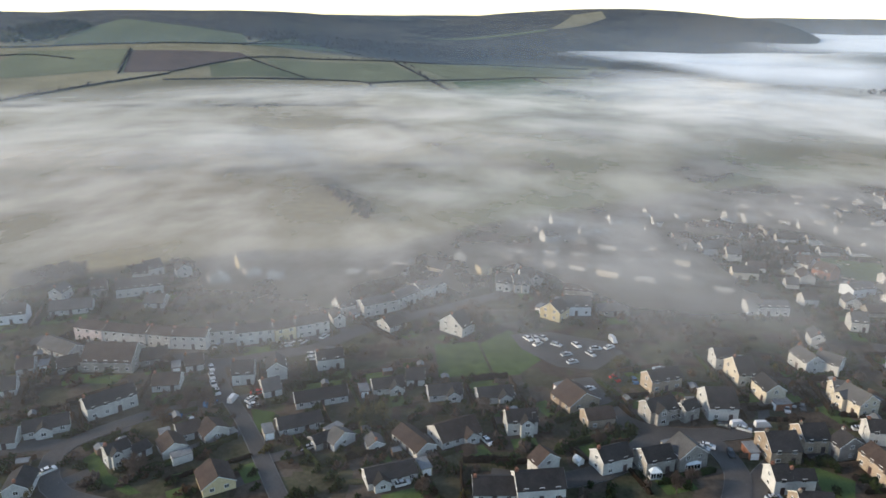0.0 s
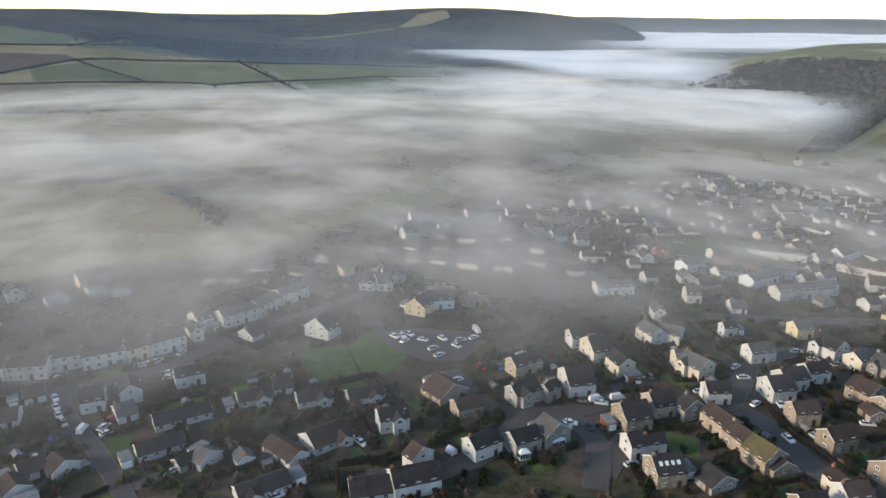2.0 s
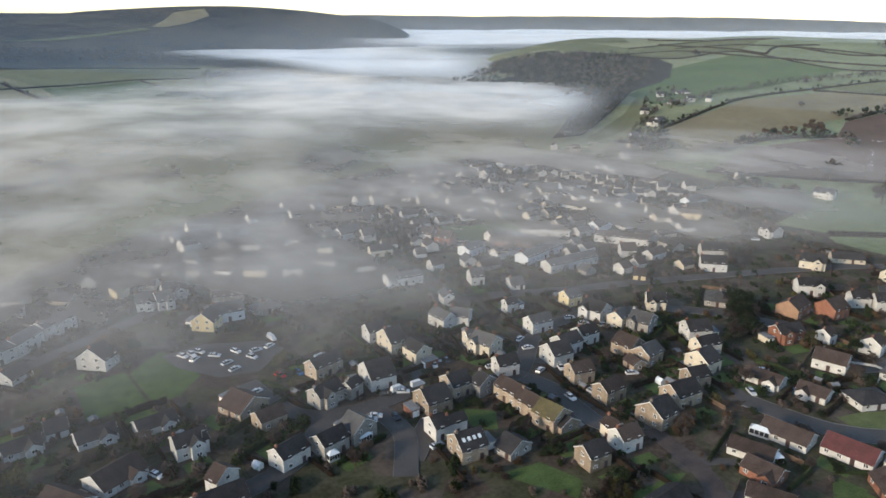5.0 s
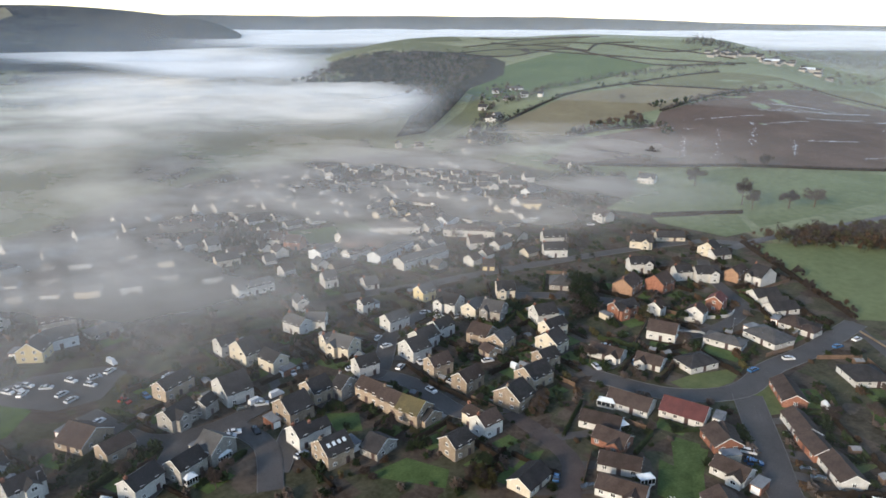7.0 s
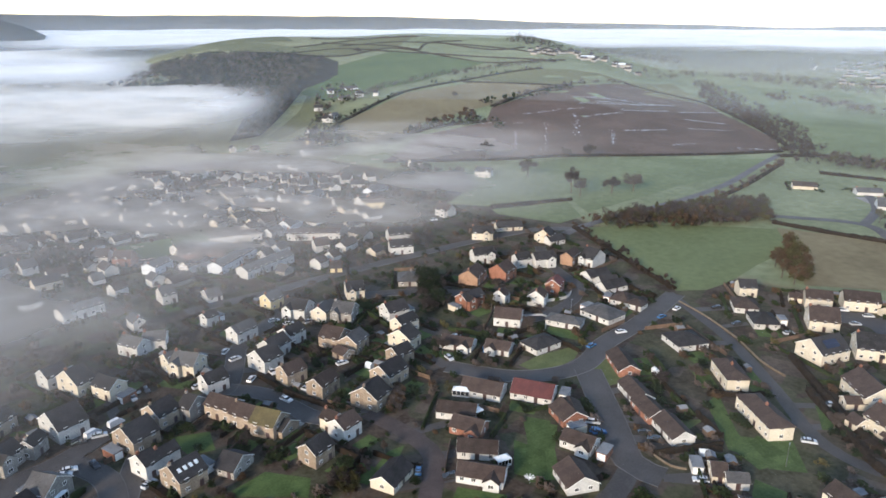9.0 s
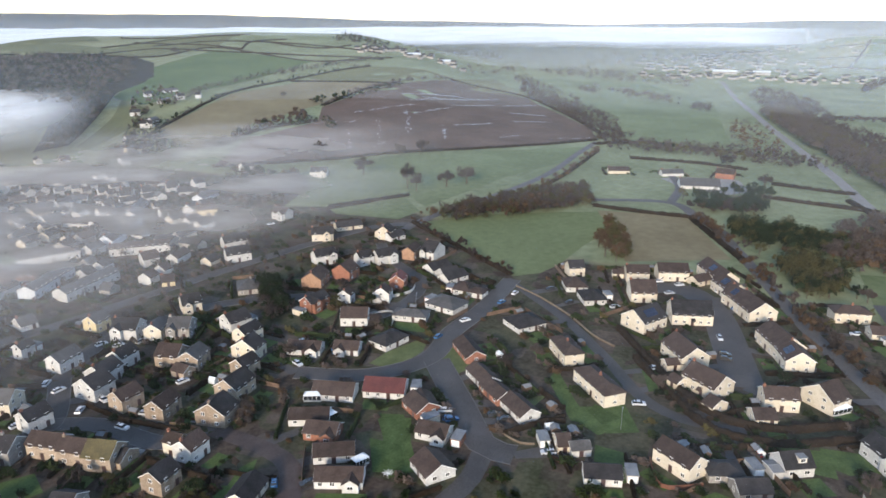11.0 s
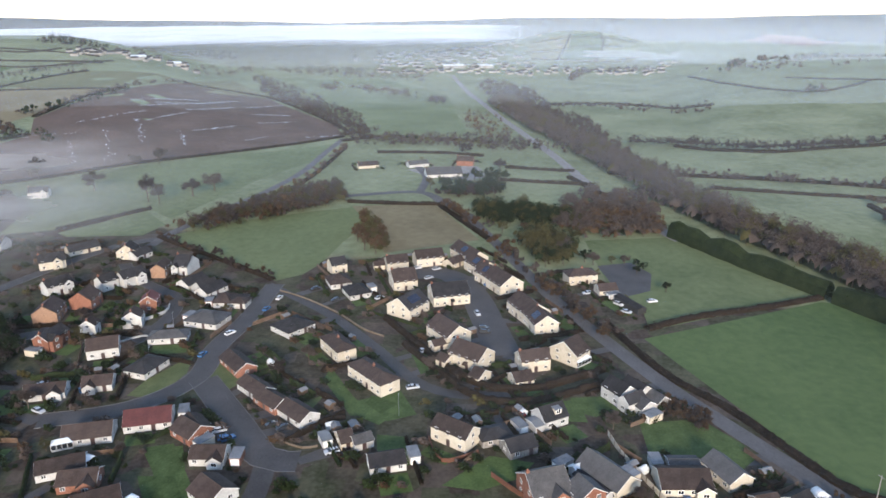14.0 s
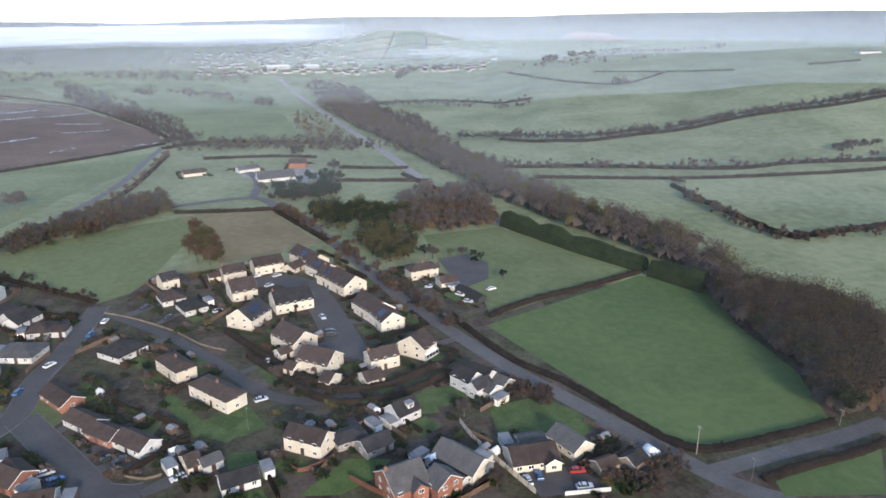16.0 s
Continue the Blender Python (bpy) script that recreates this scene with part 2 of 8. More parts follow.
GROUND = ground_cover()
PUDDLE = plain("lying water and frost", (0.44, 0.44, 0.45), 0.35)
ASPHALT = surface("worn asphalt", (0.034, 0.031, 0.030), (0.070, 0.064, 0.061), 12, 0.6, 0.75, 0.01, 0, 0.4)
DAMPROAD = surface("damp pale asphalt", (0.062, 0.060, 0.060), (0.112, 0.109, 0.109), 14, 0.8, 0.85, 0.01, 0, 0.25)
PAVING = surface("pale paving", (0.16, 0.15, 0.14), (0.26, 0.25, 0.235), 5, 0.5, 0.85, 0.01)
KERB = surface("kerb stone", (0.09, 0.087, 0.083), (0.15, 0.146, 0.14), 3, 0.3, 0.9)
BARK = surface("bark", (0.05, 0.04, 0.03), (0.10, 0.08, 0.06), 2, 0.2, 0.95)
TWIG = surface("bare twigs", (0.050, 0.039, 0.034), (0.118, 0.093, 0.080), 5, 0.7, 0.95, 0, 0, 0.1, 0.5)
RUSSET = surface("russet leaves", (0.062, 0.040, 0.026), (0.13, 0.083, 0.048), 4, 0.6, 0.95, 0, 0, 0.1, 0.5)
OLIVE = surface("olive foliage", (0.046, 0.043, 0.018), (0.105, 0.092, 0.037), 4, 0.6, 0.9, 0, 0, 0.15, 0.5)
PINE = surface("dark evergreen foliage", (0.010, 0.018, 0.008), (0.030, 0.045, 0.018), 4, 0.6, 0.9, 0, 0, 0.15, 0.4)
HEDGE = surface("brown winter hedge", (0.018, 0.013, 0.009), (0.046, 0.033, 0.023), 8, 0.8, 0.95, 0, 0, 0.1, 0.3)
EVERHEDGE = surface("clipped green hedge", (0.020, 0.033, 0.012), (0.045, 0.062, 0.024), 6, 0.6, 0.95, 0, 0, 0.1, 0.3)


def leafy(m, much=0.45):
    """Thin twigs and leaves let part of the light through."""
    nt, out = m.node_tree, m.node_tree.nodes["Material Output"]
    bsdf = nt.nodes["Principled BSDF"]
    ramp = next(n for n in nt.nodes if n.type == "VALTORGB")
    through_leaf = node(m, "ShaderNodeBsdfTranslucent")
    nt.links.new(ramp.outputs["Color"], through_leaf.inputs["Color"])
    mix = node(m, "ShaderNodeMixShader", Fac=much)
    nt.links.new(bsdf.outputs[0], mix.inputs[1])
    nt.links.new(through_leaf.outputs[0], mix.inputs[2])
    nt.links.new(mix.outputs[0], out.inputs["Surface"])


for leaf_material in (TWIG, RUSSET, OLIVE, PINE, HEDGE, EVERHEDGE):
    leafy(leaf_material)
TYRE = plain("tyre rubber", (0.02, 0.02, 0.02), 0.9)
STEEL = plain("galvanised steel", (0.35, 0.36, 0.37), 0.4, 0.8)
POLEWOOD = surface("weathered pole", (0.16, 0.14, 0.12), (0.28, 0.26, 0.23), 2, 0.2, 0.9)


def misty(name, size, cut, soft, strength, stretch=2.2, depth=1.0, tint=(0.9, 0.9, 0.9)):
    """Part-clear sheets for mist, with the scattered light's colour put into tint. Density comes with the mesh, wisps
    from noise.
    """
    m = bpy.data.materials.new(name)
    m.use_nodes = True
    nt = m.node_tree
    nt.nodes.remove(nt.nodes["Principled BSDF"])
    out = nt.nodes["Material Output"]
    where = node(m, "ShaderNodeNewGeometry")
    mapping = node(m, "ShaderNodeMapping", Scale=(1 / size, 1 / size / stretch, 1 / size))
    nt.links.new(where.outputs["Position"], mapping.inputs["Vector"])
    wisp = node(m, "ShaderNodeTexNoise", Scale=1.0, Detail=7, Roughness=0.5, Distortion=0.08)
    nt.links.new(mapping.outputs["Vector"], wisp.inputs["Vector"])
    rng = node(m, "ShaderNodeMapRange")
    rng.interpolation_type = "SMOOTHSTEP"
    rng.inputs["From Min"].default_value, rng.inputs["From Max"].default_value = cut - soft, cut + soft
    nt.links.new(wisp.outputs["Fac"], rng.inputs["Value"])
    dens = node(m, "ShaderNodeAttribute")
    dens.attribute_name = "mist_amount"
    floor_mix = node(m, "ShaderNodeMath")
    floor_mix.operation = "MULTIPLY_ADD"
    floor_mix.inputs[1].default_value, floor_mix.inputs[2].default_value = depth, 1 - depth
    nt.links.new(rng.outputs["Result"], floor_mix.inputs[0])
    mul = node(m, "ShaderNodeMath")
    mul.operation = "MULTIPLY"
    nt.links.new(floor_mix.outputs[0], mul.inputs[0])
    nt.links.new(dens.outputs["Fac"], mul.inputs[1])
    k = node(m, "ShaderNodeMath")
    k.operation, k.use_clamp = "MULTIPLY", True
    k.inputs[1].default_value = strength
    nt.links.new(mul.outputs[0], k.inputs[0])
    clear = node(m, "ShaderNodeBsdfTransparent")
    back = node(m, "ShaderNodeBsdfTranslucent", Color=(*tint, 1))
    front = node(m, "ShaderNodeBsdfDiffuse", Color=(*tint, 1))
    both = node(m, "ShaderNodeMixShader", Fac=0.10)
    nt.links.new(front.outputs[0], both.inputs[1])
    nt.links.new(back.outputs[0], both.inputs[2])
    mix = node(m, "ShaderNodeMixShader")
    nt.links.new(k.outputs[0], mix.inputs["Fac"])
    nt.links.new(clear.outputs[0], mix.inputs[1])
    nt.links.new(both.outputs[0], mix.inputs[2])
    nt.links.new(mix.outputs[0], out.inputs["Surface"])
    return m


# ---- meshes ----
def mesh(name, verts, faces, material, smooth=False, uv=False):
    me = bpy.data.meshes.new(name)
    me.from_pydata([tuple(map(float, v)) for v in verts], [], [tuple(map(int, f)) for f in faces])
    if uv:
        layer = me.uv_layers.new(name="UVMap")
        for p in me.polygons:
            n = p.normal
            side = Vector((0, 0, 1)).cross(n)
            side = side.normalized() if side.length > 1e-3 else Vector((1, 0, 0))
            up = n.cross(side)
            for i in p.loop_indices:
                v = me.vertices[me.loops[i].vertex_index].co
                layer.data[i].uv = (v.dot(side), v.dot(up))
    if smooth:
        me.shade_smooth()
    me.materials.append(material)
    return me


def child(name, me, parent, m=None, label=""):
    ob = new(name, me)
    ob.parent = parent
    if m is not None:
        ob.matrix_basis = m
    return tagged(ob, label)


def thing(name, x, y, z, turn, label, category, group="", kind=""):
    ob = new(name)
    ob.empty_display_size = 0.5
    ob.matrix_basis = pose(x, y, z, 0, 0, turn)
    return tagged(ob, label, category, group, kind)


def boxes(parts):
    """Verts and faces of boxes given as (x0, x1, y0, y1, z0, z1)."""
    verts, faces = [], []
    for x0, x1, y0, y1, z0, z1 in parts:
        n = len(verts)
        verts += [(x0, y0, z0), (x1, y0, z0), (x1, y1, z0), (x0, y1, z0), (x0, y0, z1), (x1, y0, z1), (x1, y1, z1), (x0, y1, z1)]
        faces += [(n + a, n + b, n + c, n + d) for a, b, c, d in ((0, 3, 2, 1), (4, 5, 6, 7), (0, 1, 5, 4), (1, 2, 6, 5), (2, 3, 7, 6), (3, 0, 4, 7))]
    return verts, faces


def prism(section, x0, x1):
    """A section in y and z, counter-clockwise seen from +x, drawn out along x."""
    n = len(section)
    verts = [(x0, y, z) for y, z in section] + [(x1, y, z) for y, z in section]
    faces = [tuple(reversed(range(n))), tuple(range(n, 2 * n))]
    faces += [(i, (i + 1) % n, n + (i + 1) % n, n + i) for i in range(n)]
    return verts, faces


def joined(*pieces):
    verts, faces = [], []
    for v, f in pieces:
        faces += [tuple(i + len(verts) for i in face) for face in f]
        verts += list(v)
    return verts, faces


def smoothed(points, step):
    """A curve through plan points, as evenly spaced points."""
    p = np.array([points[0], *points, points[-1]], float)
    out = []
    for i in range(1, len(p) - 2):
        n = max(2, int(np.hypot(*(p[i + 1] - p[i])) / step))
        for s in np.arange(n) / n:
            a, b, c, d = p[i - 1], p[i], p[i + 1], p[i + 2]
            out.append(0.5 * (2 * b + (c - a) * s + (2 * a - 5 * b + 4 * c - d) * s * s + (3 * b - a - 3 * c + d) * s**3))
    out.append(p[-2])
    return np.array(out)


def ribbon(line, width, lift):
    line = np.asarray(line)
    go = np.gradient(line, axis=0)
    go /= np.linalg.norm(go, axis=1)[:, None] + 1e-9
    side = np.stack([-go[:, 1], go[:, 0]], 1)
    rows = [line + side * width * s for s in (-0.5, -0.17, 0.17, 0.5)]
    verts = np.concatenate([np.column_stack([r, land(r[:, 0], r[:, 1]) + lift]) for r in rows])
    n = len(line)
    faces = [(k * n + n + i, k * n + i, k * n + i + 1, k * n + n + i + 1) for k in range(3) for i in range(n - 1)]
    return verts, faces


def inside(poly, x, y):
    hit = np.zeros(np.shape(x), bool)
    for (x0, y0), (x1, y1) in zip(poly, poly[1:] + poly[:1]):
        if y0 != y1:
            hit ^= ((y0 > y) != (y1 > y)) & (x < (x1 - x0) * (y - y0) / (y1 - y0) + x0)
    return hit


KEPT = []


def patch(name, poly, material, lift, step, label, category="field"):
    """A piece of ground with its own cover, cut along a plan polygon and laid over the land."""
    bm = bmesh.new()
    bm.faces.new([bm.verts.new((x, y, 0)) for x, y in poly])
    xs, ys = [p[0] for p in poly], [p[1] for p in poly]
    for axis, lo, hi in ((0, min(xs), max(xs)), (1, min(ys), max(ys))):
        for c in np.arange(math.floor(lo / step) * step, hi, step):
            co, no = [0, 0, 0], [0, 0, 0]
            co[axis], no[axis] = c, 1
            bmesh.ops.bisect_plane(bm, geom=bm.verts[:] + bm.edges[:] + bm.faces[:], plane_co=co, plane_no=no)
    for v in bm.verts:
        v.co.z = float(land(v.co.x, v.co.y)) + lift
    bmesh.ops.recalc_face_normals(bm, faces=bm.faces[:])
    if sum(f.normal.z for f in bm.faces) < 0:
        bmesh.ops.reverse_faces(bm, faces=bm.faces[:])
    KEPT.append((poly, min(xs), max(xs), min(ys), max(ys)))
    me = bpy.data.meshes.new(name)
    bm.to_mesh(me)
    bm.free()
    me.materials.append(material)
    return tagged(new(name, me), label, category, "", "structure")


def flakes(centres, radii, count, size, long, rng):
    """Small leaves or twigs spread through round crowns: verts and faces."""
    c = np.repeat(np.asarray(centres, float), count, 0)
    r = np.repeat(np.asarray(radii, float), count, 0)
    n = len(c)
    way = rng.normal(size=(n, 3))
    way /= np.linalg.norm(way, axis=1)[:, None]
    depth = rng.uniform(0.25, 1.0, n) ** 0.5
    depth *= 0.82 + 0.3 * np.sin(way[:, 0] * 5 + way[:, 2] * 4 + c[:, 0]) * np.sin(way[:, 1] * 5 + c[:, 1])
    p = c + way * r * depth[:, None]
    a = way + rng.normal(scale=0.7, size=(n, 3))
    a /= np.linalg.norm(a, axis=1)[:, None]
    b = np.cross(a, rng.normal(size=(n, 3)))
    b /= np.linalg.norm(b, axis=1)[:, None] + 1e-9
    s = size * rng.uniform(0.6, 1.4, n)[:, None]
    a, b = a * s * long, b * s
    verts = np.stack([p - a - b, p + a - 0.4 * b, p + a + 0.4 * b, p - a + b], 1).reshape(-1, 3)
    return verts, np.arange(4 * n).reshape(n, 4)


def limb(a, b, r0, r1, sides=6):
    a, b = Vector(a), Vector(b)
    z = (b - a).normalized()
    x = z.orthogonal().normalized()
    y = z.cross(x)
    ring = [(math.cos(2 * math.pi * i / sides), math.sin(2 * math.pi * i / sides)) for i in range(sides)]
    verts = [a + (x * c + y * s) * r0 for c, s in ring] + [b + (x * c + y * s) * r1 for c, s in ring]
    faces = [(i, (i + 1) % sides, sides + (i + 1) % sides, sides + i) for i in range(sides)] + [tuple(range(sides, 2 * sides))]
    return [tuple(v) for v in verts], faces


# ---- ground ----
def build_ground():
    b = np.radians(np.concatenate([np.arange(-60, 150, 0.5), np.arange(150, 300, 2.5)]))
    r = np.concatenate([[0.0], 15 * 1.021 ** np.arange(0, 279)])
    bb, rr = np.meshgrid(b, r)
    x, y = rr * np.sin(bb), rr * np.cos(bb)
    verts = np.stack([x, y, land(x, y)], -1).reshape(-1, 3)
    n, k = len(b), len(r)
    i, j = np.meshgrid(np.arange(k - 1), np.arange(n), indexing="ij")
    j2 = (j + 1) % n
    faces = np.stack([i * n + j2, i * n + j, (i + 1) * n + j, (i + 1) * n + j2], -1).reshape(-1, 4)
    me = mesh("ground", verts, faces, GROUND, True)
    br, di = np.degrees(np.arctan2(verts[:, 0], verts[:, 1])), np.hypot(verts[:, 0], verts[:, 1])
    edge = np.interp(br, [-60, -35, -20, -5, 10, 25, 40, 50, 66, 75, 100, 140], [320, 345, 352, 350, 430, 560, 650, 560, 420, 340, 300, 300])
    moor = np.interp(br, [-35, -12, 0, 12, 30], [1750, 1560, 1500, 1700, 1500])
    out = ease((di - edge) / 14)
    weights = {"pasture": out, "frosted": out * (0.7 * ease((br + 12) / 22) + 0.3 * ease((br - 44) / 8)),
               "moor": np.maximum(ease((di - moor) / 60) * ease((br + 45) / 6) * ease((31 - br) / 3), ease((di - 3000) / 400))}
    for key, value in weights.items():
        me.attributes.new(key, "FLOAT", "POINT").data.foreach_set("value", value.astype(np.float32))
    return tagged(new("ground", me), "valley floor with gardens, pasture and dark moorland hills round it", "ground", "", "structure")


build_ground()


# ---- mist and haze ----
def mist_sheet(name, height, bearings, reach, material, dense, label, ripple=3.0):
    b = np.radians(np.arange(bearings[0], bearings[1] + 0.1, 1.0))
    r = reach[0] * (reach[1] / reach[0]) ** np.linspace(0, 1, 90)
    bb, rr = np.meshgrid(b, r)
    x, y = rr * np.sin(bb), rr * np.cos(bb)
    z = height + ripple * np.sin(x / 90 + np.sin(y / 70)) * np.sin(y / 80 + np.sin(x / 120))
    n, k = len(b), len(r)
    i, j = np.meshgrid(np.arange(k - 1), np.arange(n - 1), indexing="ij")
    faces = np.stack([i * n + j + 1, i * n + j, (i + 1) * n + j, (i + 1) * n + j + 1], -1).reshape(-1, 4)
    me = mesh(name, np.stack([x, y, z], -1).reshape(-1, 3), faces, material, True)
    d = me.attributes.new("mist_amount", "FLOAT", "POINT")
    d.data.foreach_set("value", np.clip(dense(np.degrees(bb), rr), 0, 1).ravel().astype(np.float32))
    return tagged(new(name, me), label, "mist", "", "stuff")


# A ring of clear sheet with distance haze painted on as a tint.
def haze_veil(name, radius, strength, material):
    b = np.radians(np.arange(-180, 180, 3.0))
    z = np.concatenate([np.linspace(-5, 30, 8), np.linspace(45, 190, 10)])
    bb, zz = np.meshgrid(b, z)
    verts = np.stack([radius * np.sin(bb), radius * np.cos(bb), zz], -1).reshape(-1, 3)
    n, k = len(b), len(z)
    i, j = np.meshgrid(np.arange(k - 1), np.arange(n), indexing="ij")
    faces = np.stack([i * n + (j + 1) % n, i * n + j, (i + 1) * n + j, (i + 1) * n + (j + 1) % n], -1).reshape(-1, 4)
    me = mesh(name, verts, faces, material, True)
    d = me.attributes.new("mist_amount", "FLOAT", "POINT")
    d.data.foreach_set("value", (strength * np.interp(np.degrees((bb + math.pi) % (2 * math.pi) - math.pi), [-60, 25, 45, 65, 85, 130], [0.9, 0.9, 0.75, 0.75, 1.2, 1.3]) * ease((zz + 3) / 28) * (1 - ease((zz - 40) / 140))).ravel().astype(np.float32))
    return tagged(new(name, me), "thin sheet with blue distance haze in its colour", "haze", "", "stuff")


def band(v, a, b, c, d):
    """Rises from a to b, falls from c to d."""
    return ease((v - a) / (b - a)) * (1 - ease((v - c) / (d - c)))


# The warm tints of WISPS and BANK put low sunlight into the mist's colour.
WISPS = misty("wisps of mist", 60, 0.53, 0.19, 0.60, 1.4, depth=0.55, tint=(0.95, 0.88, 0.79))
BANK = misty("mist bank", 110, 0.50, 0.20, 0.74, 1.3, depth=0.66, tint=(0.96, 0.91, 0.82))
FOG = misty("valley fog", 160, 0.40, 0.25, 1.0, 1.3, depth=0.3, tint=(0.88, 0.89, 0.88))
# VEIL's blue is the colour of scattered light, set as a surface tint.
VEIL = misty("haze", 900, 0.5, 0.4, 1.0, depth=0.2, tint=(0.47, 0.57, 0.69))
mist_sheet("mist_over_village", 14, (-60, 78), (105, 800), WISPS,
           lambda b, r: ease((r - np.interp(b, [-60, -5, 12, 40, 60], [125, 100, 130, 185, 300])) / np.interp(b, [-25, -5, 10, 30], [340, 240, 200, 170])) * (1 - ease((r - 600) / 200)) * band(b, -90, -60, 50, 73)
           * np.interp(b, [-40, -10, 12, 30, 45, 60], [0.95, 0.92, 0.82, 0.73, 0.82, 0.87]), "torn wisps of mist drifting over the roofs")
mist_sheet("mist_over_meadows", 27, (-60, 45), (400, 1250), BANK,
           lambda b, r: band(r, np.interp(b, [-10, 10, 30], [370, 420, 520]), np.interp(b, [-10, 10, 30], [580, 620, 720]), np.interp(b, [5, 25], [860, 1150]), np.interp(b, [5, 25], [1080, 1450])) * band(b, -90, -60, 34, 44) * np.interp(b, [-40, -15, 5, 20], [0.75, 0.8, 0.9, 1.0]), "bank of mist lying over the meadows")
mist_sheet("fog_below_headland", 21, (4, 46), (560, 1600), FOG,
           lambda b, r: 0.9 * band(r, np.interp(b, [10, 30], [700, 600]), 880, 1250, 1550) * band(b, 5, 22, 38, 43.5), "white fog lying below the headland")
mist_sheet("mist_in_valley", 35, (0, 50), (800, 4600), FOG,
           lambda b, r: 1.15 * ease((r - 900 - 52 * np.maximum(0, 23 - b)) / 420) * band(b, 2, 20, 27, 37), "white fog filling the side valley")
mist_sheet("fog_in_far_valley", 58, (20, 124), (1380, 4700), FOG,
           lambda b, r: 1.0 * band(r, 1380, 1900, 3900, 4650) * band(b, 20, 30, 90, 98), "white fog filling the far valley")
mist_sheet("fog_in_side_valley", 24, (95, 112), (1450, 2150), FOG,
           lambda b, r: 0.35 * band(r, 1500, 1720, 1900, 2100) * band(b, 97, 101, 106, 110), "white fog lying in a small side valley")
# Added rings of painted haze; the nearest only lifts the dark tones.
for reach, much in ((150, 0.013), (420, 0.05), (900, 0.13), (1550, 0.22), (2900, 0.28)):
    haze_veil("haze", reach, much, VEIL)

# ---- kinds of things ----
MADE = {}
PLOTS = []


def shared(key, make):
    if key not in MADE:
        MADE[key] = make()
    return MADE[key]


def window_meshes(w, h):
    """One frame with two lights, and the glass that fills it."""
    f = 0.09
    xs, zs = (-w / 2, -w / 2 + f, -f / 2, f / 2, w / 2 - f, w / 2), (0, f, h - f, h)
    verts = [(x, y, z) for y in (-0.06, 0.02) for z in zs for x in xs]
    faces = [(r * 6 + c, r * 6 + c + 1, r * 6 + c + 7, r * 6 + c + 6) for r in range(3) for c in range(5) if not (r == 1 and c in (1, 3))]
    for a, b in ((0, 5), (5, 23), (23, 18), (18, 0), (8, 7), (14, 8), (13, 14), (7, 13), (10, 9), (16, 10), (15, 16), (9, 15)):
        faces.append((a, a + 24, b + 24, b))
    return (mesh("window", verts, faces, FRAME), mesh("pane", *boxes([(-w / 2 + f, w / 2 - f, -0.025, 0.01, f, h - f)]), GLASS))


def add_window(parent, m, w=1.25, h=1.15):
    frame_mesh, pane_mesh = shared(("window", w, h), lambda: window_meshes(w, h))
    child("pane", pane_mesh, child("window", frame_mesh, parent, m))


def gable_roof(w, d, eaves, rise, over, thick):
    """Two slopes with the ridge along x."""
    s = rise / (d / 2)
    e = d / 2 + over
    low = eaves - over * s
    t = thick * math.hypot(1, s)
    section = [(-e, low), (0, eaves + rise), (e, low), (e, low + t), (0, eaves + rise + t), (-e, low + t)]
    v, f = prism(section, -w / 2 - over * 0.7, w / 2 + over * 0.7)
    ridge = prism([(-0.16, eaves + rise + t - 0.05), (0.16, eaves + rise + t - 0.05), (0, eaves + rise + t + 0.12)], -w / 2 - over * 0.7, w / 2 + over * 0.7)
    return joined((v, f), ridge)


def hip_roof(w, d, eaves, rise, over, thick):
    a, b = w / 2 + over, d / 2 + over
    k = max(0.3, a - b)
    z0, z1 = eaves - 0.1, eaves + rise
    verts = [(-a, -b, z0), (a, -b, z0), (a, b, z0), (-a, b, z0), (-a, -b, z0 + thick), (a, -b, z0 + thick), (a, b, z0 + thick), (-a, b, z0 + thick), (-k, 0, z1), (k, 0, z1)]
    faces = [(3, 2, 1, 0), (0, 1, 5, 4), (1, 2, 6, 5), (2, 3, 7, 6), (3, 0, 4, 7), (4, 5, 9, 8), (5, 6, 9), (6, 7, 8, 9), (7, 4, 8)]
    return verts, faces


def gable_walls(w, d, eaves, rise, cut=0.0):
    section = [(-d / 2, -0.8), (d / 2, -0.8), (d / 2, eaves), (0, eaves + rise - cut), (-d / 2, eaves)]
    return prism(section, -w / 2, w / 2)


LOOKS = {WHITE: "white rendered", CREAM: "cream rendered", YELLOW: "yellow painted", PINK: "pink painted", BLUE: "pale blue painted", STONE: "buff stone",
         GREYSTONE: "grey stone", BRICK: "red brick", ORANGE: "orange brick"}
TOPS = {SLATE: "dark slate", BROWN: "brown tiled", RED: "red tiled", GREYTILE: "grey tiled", MOSSY: "mossy brown tiled", FELT: "grey felt", PALEROOF: "pale sheet"}


